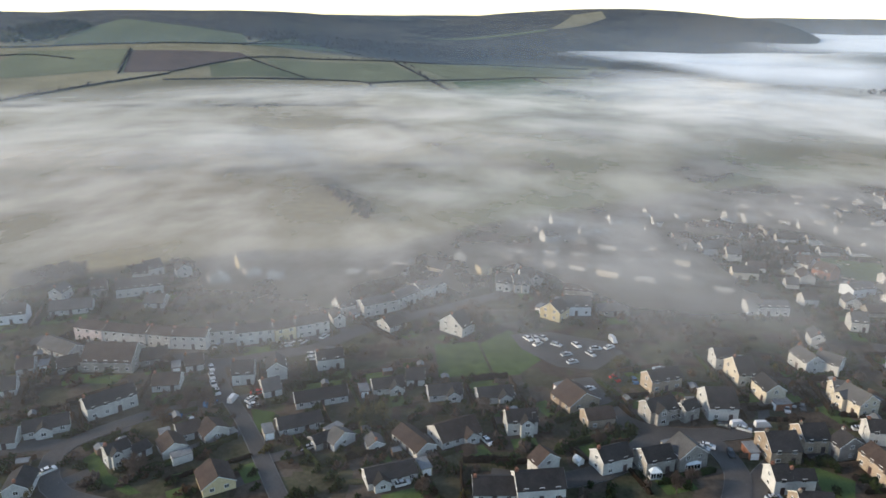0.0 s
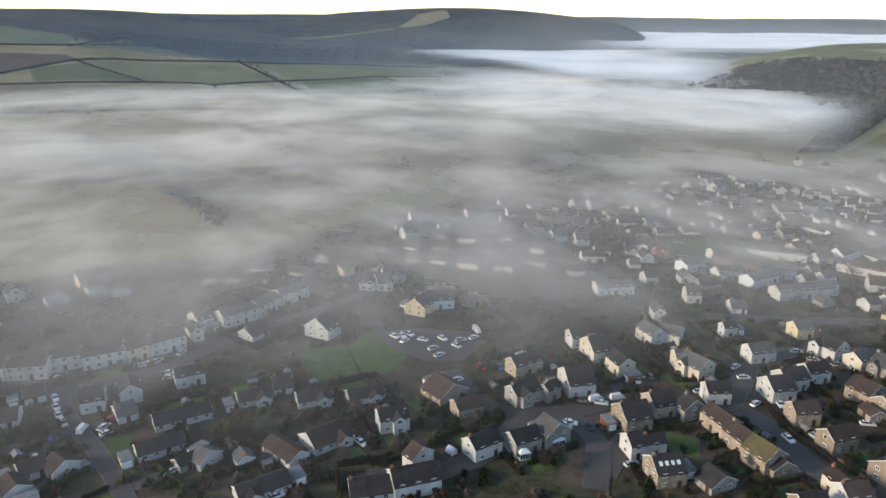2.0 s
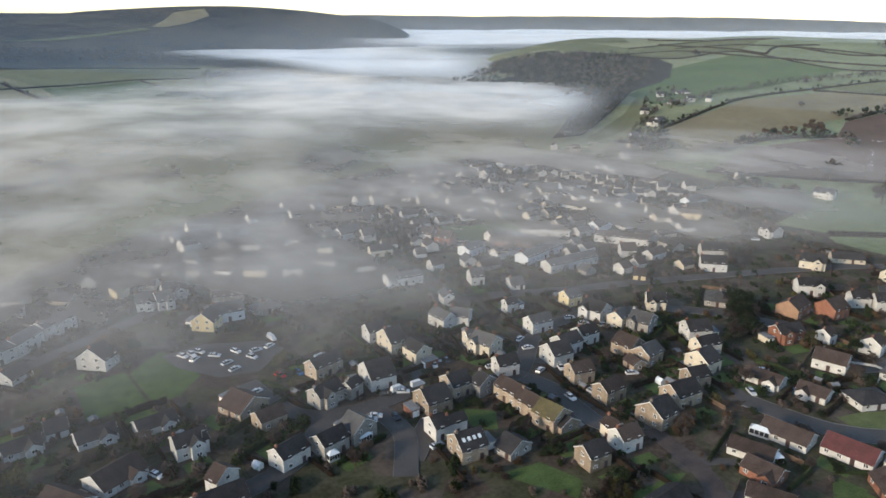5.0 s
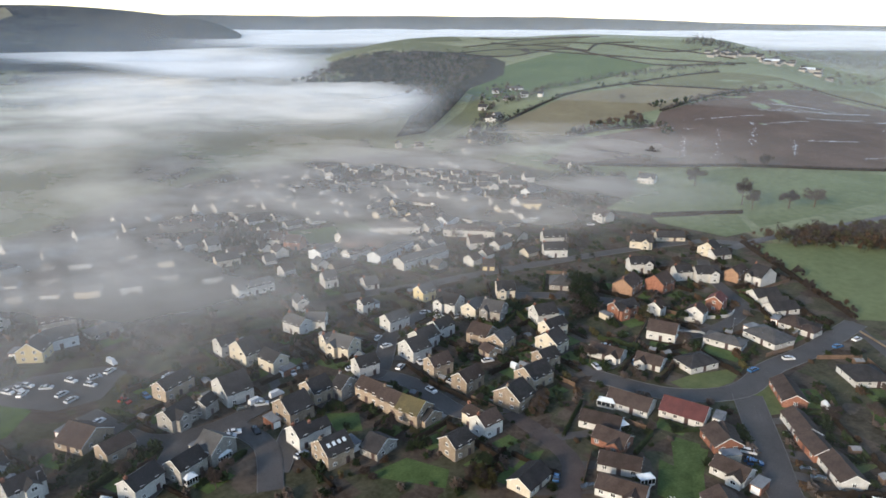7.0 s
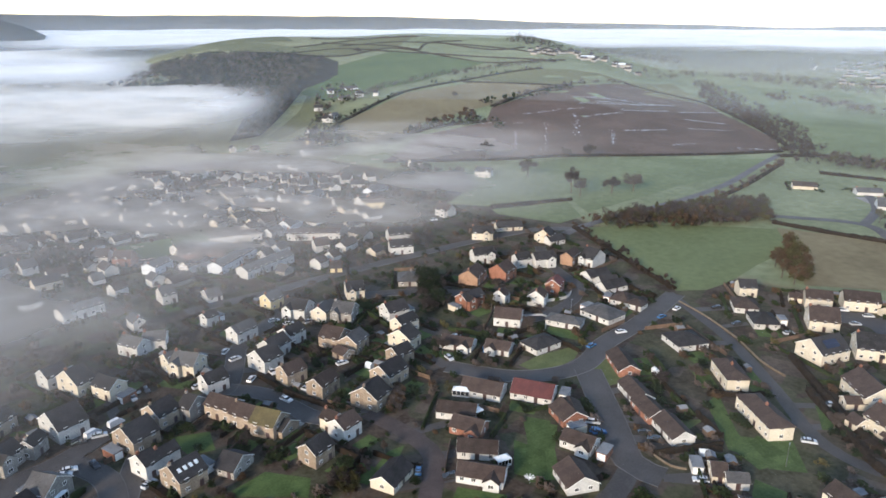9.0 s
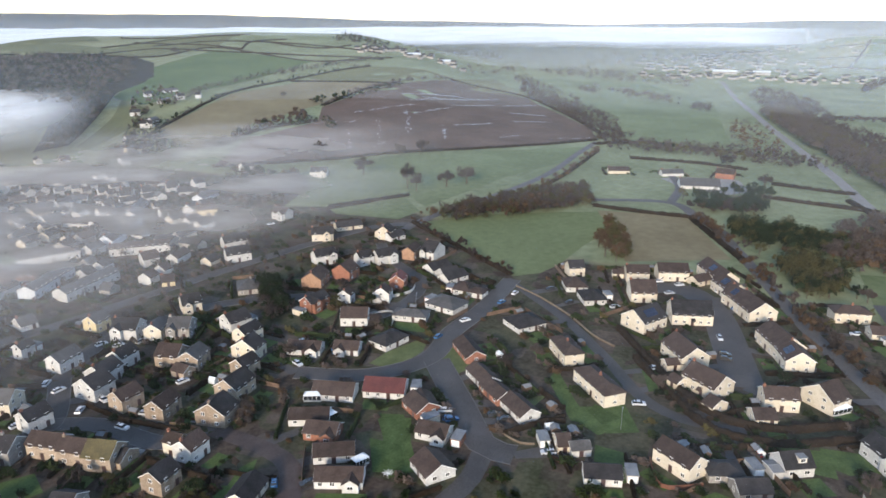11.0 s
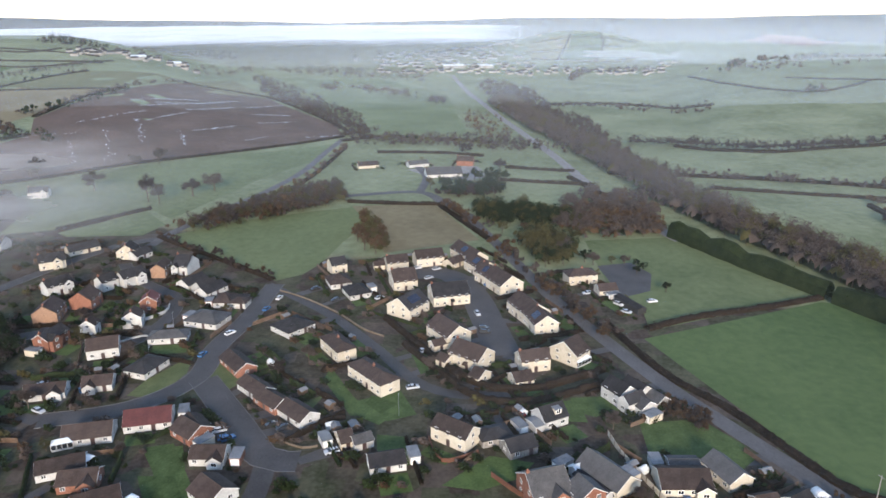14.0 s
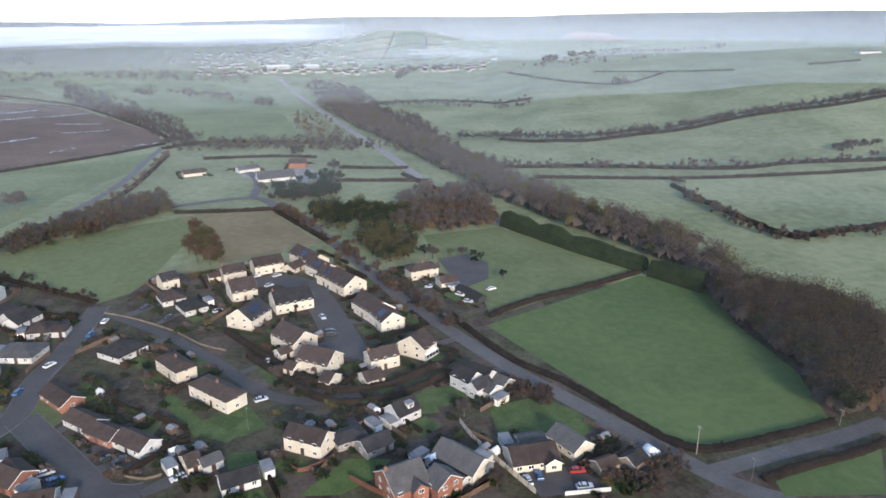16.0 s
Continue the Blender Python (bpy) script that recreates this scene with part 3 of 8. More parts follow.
def house(x, y, turn, w, d, eaves=5.0, walls=WHITE, roof=SLATE, ridge="x", slope=36, hip=False, chimneys=1, wing=0.0, porch=False, lights=0, solar=0, panes=True, extra="", name=""):
    """A house whose front, w metres wide, faces its own -y. wing: a cross gable on the front at that share of the width (-1 to 1)."""
    storeys = 2 if eaves > 4 else 1
    PLOTS.append((x, y, turn, w, d))
    kind = name or ("house" if storeys == 2 else "bungalow")
    label = f"{LOOKS[walls]} {'two-storey house' if storeys == 2 else 'low house'} with {TOPS[roof]} {'hipped' if hip else 'gabled'} roof{extra}"
    if name:
        label = f"{LOOKS[walls]} {name} with {TOPS[roof]} roof{extra}"
    ob = thing(kind, x, y, float(land(x, y)), turn, label, kind, "houses of the village")
    near = math.hypot(x, y) < 300
    if ridge == "y":
        w, d = d, w
        spin = Matrix.Rotation(radians(90), 4, "Z")
    else:
        spin = Matrix.Identity(4)
    rise = math.tan(radians(slope)) * d / 2
    if hip:
        rise *= 0.85
        wall = child("wall", mesh("wall", *boxes([(-w / 2, w / 2, -d / 2, d / 2, -0.8, eaves)]), walls, uv=True), ob, spin)
        child("roof", mesh("roof", *hip_roof(w, d, eaves, rise, 0.4, 0.18), roof, uv=True), ob, spin)
    else:
        wall = child("wall", mesh("wall", *gable_walls(w, d, eaves, rise, 0.02), walls, uv=True), ob, spin)
        child("roof", mesh("roof", *gable_roof(w, d, eaves, rise, 0.32, 0.15), roof, uv=True), ob, spin)
        if panes and near:
            s = rise / (d / 2)
            for side in (-1, 1):
                boards = joined(*[([(side * (w / 2 + 0.23) + dx, k * yy, eaves + rise - s * yy + dz) for dx in (-0.02, 0.02) for yy, dz in ((0, -0.05), (0, 0.13), (d / 2 + 0.3, 0.13), (d / 2 + 0.3, -0.05))],
                                   [(0, 1, 2, 3), (7, 6, 5, 4), (0, 4, 5, 1), (1, 5, 6, 2), (2, 6, 7, 3), (3, 7, 4, 0)]) for k in (-1, 1)])
                child("bargeboard", mesh("bargeboard", *boards, FRAME), ob, spin, "white bargeboard")
    for i in range(chimneys):
        cx = (w / 2 - 0.45) * (1 if i else -1) if not hip else 0.6
        top = eaves + rise + 0.65
        stack = child("chimney", mesh("chimney", *boxes([(cx - 0.38, cx + 0.38, -0.3, 0.3, eaves + rise * 0.6, top), (cx - 0.44, cx + 0.44, -0.36, 0.36, top, top + 0.12)]), walls if walls in (STONE, BRICK, GREYSTONE) else BRICK, uv=True), ob, spin)
        child("chimney_pot", mesh("chimney_pot", *limb((cx, 0, top + 0.1), (cx, 0, top + 0.55), 0.14, 0.11), POT), stack)
    if wing:
        ww, wd = min(4.2, w * 0.42), 1.6
        wr = math.tan(radians(slope + 4)) * ww / 2
        wx = wing * (w - ww) / 2
        long = wd + (eaves - eaves + wr) / math.tan(radians(slope)) + 0.4
        face = -d / 2 - wd
        turnw = Matrix.Translation((wx, face + long / 2, 0)) @ Matrix.Rotation(radians(90), 4, "Z")
        bay = child("cross_gable", mesh("cross_gable", *gable_walls(long, ww, eaves, wr, 0.02), walls, uv=True), ob, spin @ turnw)
        child("cross_gable_roof", mesh("cross_gable_roof", *gable_roof(long, ww, eaves, wr, 0.25, 0.13), roof, uv=True), ob, spin @ turnw)
        if panes:
            for s in range(storeys):
                add_window(ob, spin @ Matrix.Translation((wx, face, 0.9 + 2.6 * s)), 1.5, 1.15)
    if panes:
        cols = max(1, int(w / 3.1))
        for s in range(storeys):
            for i in range(cols):
                cx = (i + 0.5) / cols * w - w / 2
                if wing and abs(cx - wing * (w - min(4.2, w * 0.42)) / 2) < min(4.2, w * 0.42) / 2 + 0.6:
                    continue
                if s == 0 and i == cols // 2 and ridge == "x":
                    dm = shared(("door", 0), lambda: mesh("door", *boxes([(-0.48, 0.48, -0.05, 0.02, 0, 2.05), (-0.6, 0.6, -0.03, 0.02, 0, 2.15), (0.3, 0.36, -0.09, -0.04, 0.95, 1.1)]), DOORS[0]))
                    child("door", dm, ob, spin @ Matrix.Translation((cx, -d / 2, 0)))
                    if porch:
                        child("porch", mesh("porch", *gable_roof(1.5, 2.2, 2.3, 0.7, 0.1, 0.1), roof, uv=True), ob, spin @ Matrix.Translation((cx, -d / 2 - 0.5, 0)))
                    continue
                add_window(ob, spin @ Matrix.Translation((cx, -d / 2, 0.9 + 2.6 * s)), 1.25, 1.15)
            for side in (-1, 1) if near or ridge == "y" else ():
                face_way = (spin.to_3x3() @ Vector((side, 0, 0))).to_2d()
                c0, s0 = math.cos(radians(turn)), math.sin(radians(turn))
                if (face_way.x * c0 - face_way.y * s0) * x + (face_way.x * s0 + face_way.y * c0) * y > 0.1 * math.hypot(x, y):
                    continue
                ends = [0.0] if d < 8 else [-d * 0.22, d * 0.22]
                for cy in ends:
                    add_window(ob, spin @ Matrix.Translation((side * w / 2, cy, 0.9 + 2.6 * s)) @ Matrix.Rotation(radians(90 * side), 4, "Z"), 1.25, 1.15)
    tilt = math.atan2(rise, d / 2)
    for k in range(lights):
        px = ((k + 1) / (lights + 1) - 0.5) * w
        m = spin @ Matrix.Translation((px, -d / 4, eaves + rise / 2 + 0.28)) @ Matrix.Rotation(tilt, 4, "X")
        child("rooflight", shared("rooflight", lambda: mesh("rooflight", *boxes([(-0.45, 0.45, -0.6, 0.6, 0, 0.07)]), PALEROOF)), ob, m, "pale rooflight")
    for k in range(solar):
        px = ((k + 0.5) / solar - 0.5) * min(w * 0.85, solar * 1.05)
        for row in (-1, 1):
            m = spin @ Matrix.Translation((px, -d / 4, eaves + rise / 2 + 0.26)) @ Matrix.Rotation(tilt, 4, "X") @ Matrix.Translation((0, row * 0.85, 0))
            child("solar_panel", shared("solar", lambda: mesh("solar_panel", *boxes([(-0.48, 0.48, -0.8, 0.8, 0, 0.06)]), SOLAR)), ob, m, "dark blue solar panel")
    return ob


def compound(x, y, turn, label, blocks, kind="house"):
    """A house of several joined blocks: (along, back, width, depth, eaves, ridge, slope, walls, roof, windows)."""
    ob = thing(kind, x, y, float(land(x, y)), turn, label, kind, "houses of the village")
    c, s = math.cos(radians(turn)), math.sin(radians(turn))
    for u, v, w, d, eaves, ridge, slope, walls, roof, panes in blocks:
        PLOTS.append((x + u * c - v * s, y + u * s + v * c, turn, w, d))
        at, m = Matrix.Translation((u, v, 0)), Matrix.Translation((u, v, 0))
        ww, dd = w, d
        if ridge == "y":
            ww, dd, m = d, w, at @ Matrix.Rotation(radians(90), 4, "Z")
        rise = math.tan(radians(slope)) * dd / 2
        child("wall", mesh("wall", *gable_walls(ww, dd, eaves, rise, 0.02), walls, uv=True), ob, m)
        child("roof", mesh("roof", *gable_roof(ww, dd, eaves, rise, 0.3, 0.15), roof, uv=True), ob, m)
        for side in (-1, 1):
            boards = joined(*[([(side * (ww / 2 + 0.22) + dx, k * yy, eaves + rise - rise / (dd / 2) * yy + dz) for dx in (-0.02, 0.02) for yy, dz in ((0, -0.05), (0, 0.13), (dd / 2 + 0.3, 0.13), (dd / 2 + 0.3, -0.05))],
                               [(0, 1, 2, 3), (7, 6, 5, 4), (0, 4, 5, 1), (1, 5, 6, 2), (2, 6, 7, 3), (3, 7, 4, 0)]) for k in (-1, 1)])
            child("bargeboard", mesh("bargeboard", *boards, FRAME), ob, m, "white bargeboard")
        for storey in range(2 if panes and eaves > 3.8 else 1 if panes else 0):
            cols = max(1, int(w / 2.9))
            for i in range(cols):
                add_window(ob, at @ Matrix.Translation(((i + 0.5) / cols * w - w / 2, -d / 2, 0.9 + 2.5 * storey)), 1.5, 1.15)
    return ob


def dormer(parent, u, v, z, w=2.4, long=3.0, high=1.5):
    """A flat-roofed box dormer with a window, on the roof of a house."""
    at = Matrix.Translation((u, v, z))
    box = child("dormer", mesh("dormer", *boxes([(-w / 2, w / 2, 0, long, 0, high)]), CREAM), parent, at, "pale box dormer")
    child("dormer_roof", mesh("dormer_roof", *boxes([(-w / 2 - 0.15, w / 2 + 0.15, -0.2, long, high, high + 0.12)]), FELT), box)
    frame_mesh, pane_mesh = shared(("window", 1.5, 1.15), lambda: window_meshes(1.5, 1.15))
    child("dormer_window", frame_mesh, box, Matrix.Translation((0, 0, 0.2)))
    child("dormer_pane", pane_mesh, box, Matrix.Translation((0, 0, 0.2)))


def polytunnel(x, y, turn, long=4.0, radius=1.5):
    ob = thing("polytunnel", x, y, float(land(x, y)), turn, "small white polytunnel behind the stone sheds", "polytunnel", "polytunnels")
    arc = [(radius * math.cos(math.pi * i / 10), 0.3 + radius * math.sin(math.pi * i / 10)) for i in range(11)]
    child("cover", mesh("cover", *prism([(-radius, -0.2), (radius, -0.2)] + arc, -long / 2, long / 2), FRAME, True), ob)
    for i in range(3):
        child("hoop", mesh("hoop", *joined(*[limb((0, a[0] * 1.02, a[1] * 1.02), (0, b[0] * 1.02, b[1] * 1.02), 0.04, 0.04, 4) for a, b in zip(arc, arc[1:])]), STEEL), ob, pose((i - 1) * long * 0.45, 0, 0))


def panel_fence(points, high=1.8, label="pale panel fence with posts along the yard"):
    """Board panels between posts."""
    line = smoothed(points, 2.4)
    ob = thing("fence", *line[0], float(land(*line[0])), 0, label, "fence", "garden boundaries")
    for (xa, ya), (xb, yb) in zip(line, line[1:]):
        long, turn = math.hypot(xb - xa, yb - ya), math.degrees(math.atan2(yb - ya, xb - xa))
        m = pose(xa - line[0][0], ya - line[0][1], 0, 0, 0, turn)
        child("panel", mesh("panel", *boxes([(0.12, long - 0.05, -0.03, 0.03, 0.1, high)]), CREAM), ob, m)
        child("post", shared(("fence post", high), lambda: mesh("post", *boxes([(-0.08, 0.08, -0.08, 0.08, -0.3, high + 0.15)]), FENCEWOOD)), ob, m)
    return ob


def garage(x, y, turn, w, d, walls=WHITE, roof=FELT, flat=False, name="garage"):
    ob = thing(name, x, y, float(land(x, y)), turn, f"{LOOKS[walls]} {name} with {TOPS[roof]} roof", name, "outbuildings of the village")
    if flat:
        child("wall", mesh("wall", *boxes([(-w / 2, w / 2, -d / 2, d / 2, -0.6, 2.35)]), walls, uv=True), ob)
        child("roof", mesh("roof", *boxes([(-w / 2 - 0.15, w / 2 + 0.15, -d / 2 - 0.15, d / 2 + 0.15, 2.35, 2.52)]), roof, uv=True), ob)
    else:
        child("wall", mesh("wall", *gable_walls(w, d, 2.3, d * 0.3), walls, uv=True), ob)
        child("roof", mesh("roof", *gable_roof(w, d, 2.3, d * 0.3, 0.2, 0.12), roof, uv=True), ob)
    door = boxes([(-1.15, 1.15, -d / 2 - 0.05, -d / 2 + 0.02, 0, 2.05)] + [(-1.1, 1.1, -d / 2 - 0.08, -d / 2, 0.2 + 0.45 * i, 0.55 + 0.45 * i) for i in range(4)])
    child("door", mesh("door", *door, FRAME), ob)
    return ob


def shed(x, y, turn, w=2.6, d=2.0, walls=None, roof=None):
    ob = thing("shed", x, y, float(land(x, y)), turn, "small brown timber garden shed with felt roof", "shed", "garden sheds")
    child("wall", mesh("wall", *gable_walls(w, d, 1.8, 0.5), walls or FENCEWOOD), ob)
    child("roof", mesh("roof", *gable_roof(w, d, 1.8, 0.5, 0.15, 0.06), roof or FELT, uv=True), ob)
    return ob


def conservatory(x, y, turn, w=3.4, d=3.0):
    ob = thing("conservatory", x, y, float(land(x, y)), turn, "white framed conservatory with pale glazed roof", "conservatory")
    child("wall", mesh("wall", *boxes([(-w / 2, w / 2, -d / 2, d / 2, -0.5, 0.6)]), WHITE), ob)
    n = 4
    for i in range(n + 1):
        px = -w / 2 + i * w / n
        child("mullion", shared(("mullion", d), lambda: mesh("mullion", *boxes([(-0.05, 0.05, -d / 2 - 0.02, -d / 2 + 0.06, 0.6, 2.2)]), FRAME)), ob, pose(px, 0, 0))
    child("glazing", mesh("glazing", *boxes([(-w / 2 + 0.02, w / 2 - 0.02, -d / 2 + 0.01, d / 2 - 0.02, 0.6, 2.2)]), GLASS), ob)
    child("roof", mesh("roof", *hip_roof(w, d, 2.2, 0.9, 0.1, 0.08), PALEROOF), ob)
    return ob


def greenhouse(x, y, turn):
    ob = thing("greenhouse", x, y, float(land(x, y)), turn, "small glass greenhouse with a pale frame in a garden", "greenhouse", "greenhouses")
    child("plinth", shared("plinth", lambda: mesh("plinth", *boxes([(-1.3, 1.3, -1.0, 1.0, -0.4, 0.25)]), GREYSTONE)), ob)
    child("glazing", shared("glazing", lambda: mesh("glazing", *gable_walls(2.5, 1.9, 1.6, 0.65), PALEROOF)), ob)
    for px in (-1.25, 0.0, 1.25):
        child("rib", shared("rib", lambda: mesh("rib", *joined(limb((0, -0.98, 0.2), (0, -0.98, 1.65), 0.05, 0.05, 4), limb((0, -0.98, 1.63), (0, 0, 2.32), 0.05, 0.05, 4), limb((0, 0, 2.32), (0, 0.98, 1.63), 0.05, 0.05, 4)), FRAME)), ob, pose(px, 0, 0))
    return ob


PAINTS = {c: plain(f"{c} car paint", v, 0.25, 0.0, 0.6) for c, v in {"white": (0.6, 0.6, 0.6), "silver": (0.42, 0.44, 0.46), "dark": (0.03, 0.032, 0.036), "blue": (0.03, 0.10, 0.22), "red": (0.35, 0.03, 0.025)}.items()}


def make_car(colour, van):
    long, high = (4.9, 2.0) if van else (4.3, 1.46)
    ob = thing("van" if van else "car", 0, 0, -200, 0, f"{colour} {'panel van' if van else 'hatchback car'} parked beside the road", "van" if van else "car", "parked vehicles")
    k = long / 2
    side = [(-k, 0.3), (k, 0.3), (k, 0.72), (k - 0.25, 0.86), (k - 1.0, 0.95), (-k + 0.1, 0.98), (-k, 0.75)]
    cab = [(-k + 0.12, 0.96), (k - 1.05, 0.94), (k - 1.75, high - 0.05), (-k + 1.1, high), (-k + 0.55, high - 0.08)] if not van else [(-k + 0.03, 0.96), (k - 0.7, 0.94), (k - 1.5, high), (-k + 0.1, high)]
    def shape(section, half, top):
        n = len(section)
        zt = max(z for _, z in section)
        zb = min(z for _, z in section)
        def y_at(z):
            return half - top * (z - zb) / (zt - zb)
        v = [(px, -y_at(z), z) for px, z in section] + [(px, y_at(z), z) for px, z in section]
        f = [tuple(range(n)), tuple(reversed(range(n, 2 * n)))] + [((i + 1) % n, i, n + i, n + (i + 1) % n) for i in range(n)]
        return v, f
    child("body", mesh("body", *shape(side, 0.88, 0.04), PAINTS[colour]), ob)
    child("cabin_glass", mesh("cabin_glass", *shape(cab, 0.80, 0.16), PAINTS[colour] if van else GLASS), ob)
    zt = high + 0.012
    roof = [(-k + 0.6, -0.6, zt - 0.05), (k - 1.78, -0.6, zt - 0.03), (k - 1.78, 0.6, zt - 0.03), (-k + 0.6, 0.6, zt - 0.05)]
    roof_v = [(px, py, pz - 0.06) for px, py, pz in roof] + [(px, py * 1.02, pz + 0.02) for px, py, pz in roof]
    child("roof", mesh("roof", roof_v, [(3, 2, 1, 0), (4, 5, 6, 7), (0, 1, 5, 4), (1, 2, 6, 5), (2, 3, 7, 6), (3, 0, 4, 7)], PAINTS[colour]), ob)
    for wx in (-k + 0.8, k - 0.8):
        for wy in (-0.8, 0.8):
            child("wheel", shared("wheel", lambda: mesh("wheel", *limb((0, -0.11, 0), (0, 0.11, 0), 0.32, 0.32, 12), TYRE)), ob, pose(wx, wy, 0.32))
    return ob


CARS = {}


def car(x, y, turn, colour="silver", van=False):
    key = (colour, van)
    m = pose(x, y, float(land(x, y)) + 0.06, 0, 0, turn)
    if key not in CARS:
        CARS[key] = make_car(colour, van)
        CARS[key].matrix_basis = m
        return CARS[key]
    return copy_thing(CARS[key], m)


def make_tree(seed, kind):
    rng = np.random.default_rng(seed)
    mats = {"bare": TWIG, "russet": RUSSET, "olive": OLIVE, "pine": PINE}
    words = {"bare": "bare winter tree with a rounded twiggy crown", "russet": "russet-leaved tree with a ragged crown",
             "olive": "olive-green tree with a broken crown", "pine": "dark evergreen tree with a dense uneven crown"}
    ob = thing("tree", 0, 0, -300, 0, words[kind], "tree", "trees")
    high = 10.0
    pieces = [limb((0, 0, -0.5), (0.2, 0.1, high * 0.35), 0.34, 0.22, 8), limb((0.2, 0.1, high * 0.35), (0, 0.3, high * 0.8), 0.22, 0.06, 6)]
    centres, radii = [], []
    for i in range(11):
        a = 2.4 * i + rng.uniform(-0.5, 0.5)
        z0 = high * rng.uniform(0.25, 0.6)
        out = high * rng.uniform(0.18, 0.36)
        tip = (out * math.cos(a), out * math.sin(a), min(high * 0.93, z0 + high * rng.uniform(0.15, 0.35)))
        pieces.append(limb((0.15, 0.15, z0), tip, 0.12, 0.03, 5))
        centres.append(tip), radii.append(np.array([1, 1, 0.85]) * high * rng.uniform(0.13, 0.21))
    centres.append((0, 0.2, high * 0.82)), radii.append(np.array([1, 1, 1]) * high * 0.17)
    child("trunk", mesh("trunk", *joined(*pieces), BARK), ob)
    size, long, count = {"bare": (0.075, 6.0, 150), "russet": (0.13, 2.0, 80), "olive": (0.14, 1.8, 85), "pine": (0.17, 1.7, 100)}[kind]
    child("crown", mesh("crown", *flakes(centres, radii, count, size, long, rng), mats[kind]), ob)
    return ob


def make_conifer(seed):
    rng = np.random.default_rng(seed)
    ob = thing("conifer", 0, 0, -300, 0, "dark pointed conifer with drooping branches", "conifer", "trees")
    child("trunk", mesh("trunk", *limb((0, 0, -0.5), (0, 0, 9.6), 0.25, 0.03, 7), BARK), ob)
    centres, radii = [], []
    for i in range(46):
        h = (i + 0.5) / 46
        a, out = 2.4 * i, (1 - h) ** 0.8 * 2.1 * rng.uniform(0.6, 1.05)
        centres.append((out * math.cos(a), out * math.sin(a), 0.6 + 9.2 * h)), radii.append((0.75, 0.75, 0.5))
    child("crown", mesh("crown", *flakes(centres, radii, 26, 0.15, 2.0, rng), PINE), ob)
    return ob


TREES = {}


def tree(x, y, high=9.0, kind="bare", wide=1.0):
    k = int(abs(x * 7.3 + y * 3.1)) % 3
    m = pose(x, y, float(land(x, y)), 0, 0, (x * 37 + y * 53) % 360)
    grow = Matrix.Diagonal((high / 10 * wide, high / 10 * wide, high / 10, 1))
    key = (kind, k)
    if key not in TREES:
        TREES[key] = make_conifer(50 + k) if kind == "conifer" else make_tree(10 + k + 7 * len(kind), kind)
        TREES[key].matrix_basis = m @ grow
        return TREES[key]
    ob = copy_thing(TREES[key], m)
    ob.matrix_basis = m @ grow
    return ob


LEAVES = {"olive": (OLIVE, "olive-green garden shrub beside a house"), "pine": (PINE, "dark evergreen garden shrub beside a house"), "twig": (TWIG, "bare brown garden shrub beside a house"),
          "russet": (RUSSET, "russet garden shrub beside a house"), "hedge": (EVERHEDGE, "clipped green garden shrub beside a house")}
SHRUBS = {}


def shrub_shape(seed):
    rng = np.random.default_rng(seed)
    c = rng.uniform(-0.5, 0.5, (5, 3)) * (1.1, 1.1, 0.4) + (0, 0, 0.6)
    v, f = flakes(c, np.tile((0.62, 0.62, 0.6), (5, 1)), 84, 0.065, 2.0, rng)
    v[:, 2] = np.maximum(v[:, 2], -0.05)
    return v, f


def shrub(x, y, size=1.5, kind="olive"):
    m = pose(x, y, float(land(x, y)), 0, 0, (x * 71 + y * 13) % 360) @ Matrix.Diagonal((size, size, size * 0.9, 1))
    if kind not in SHRUBS:
        SHRUBS[kind] = tagged(new("shrub", mesh("shrub", *shrub_shape(len(SHRUBS) + 3), LEAVES[kind][0])), LEAVES[kind][1], "shrub", "garden shrubs")
        ob = SHRUBS[kind]
    else:
        ob = copy_thing(SHRUBS[kind], m)
    ob.matrix_basis = m
    return ob


def shrubbery(spots, kind):
    """Shrubs too many and too far to count, in one mesh."""
    v0, f0 = shrub_shape(5)
    keep = np.arange(0, len(f0), 11)
    v0 = v0.reshape(-1, 4, 3)[keep]
    v0 = (v0.mean(1, keepdims=True) + (v0 - v0.mean(1, keepdims=True)) * 2.9).reshape(-1, 3)
    f0, size = np.arange(len(v0)).reshape(-1, 4), len(v0)
    verts = np.concatenate([v0 * (s * 1.1, s * 1.1, s) + (x, y, float(land(x, y))) for x, y, s in spots])
    faces = np.concatenate([f0 + size * i for i in range(len(spots))])
    return tagged(new("shrubbery", mesh("shrubbery", verts, faces, LEAVES[kind][0])), "scattered shrubs in the gardens of the village", "shrubs", "", "stuff")


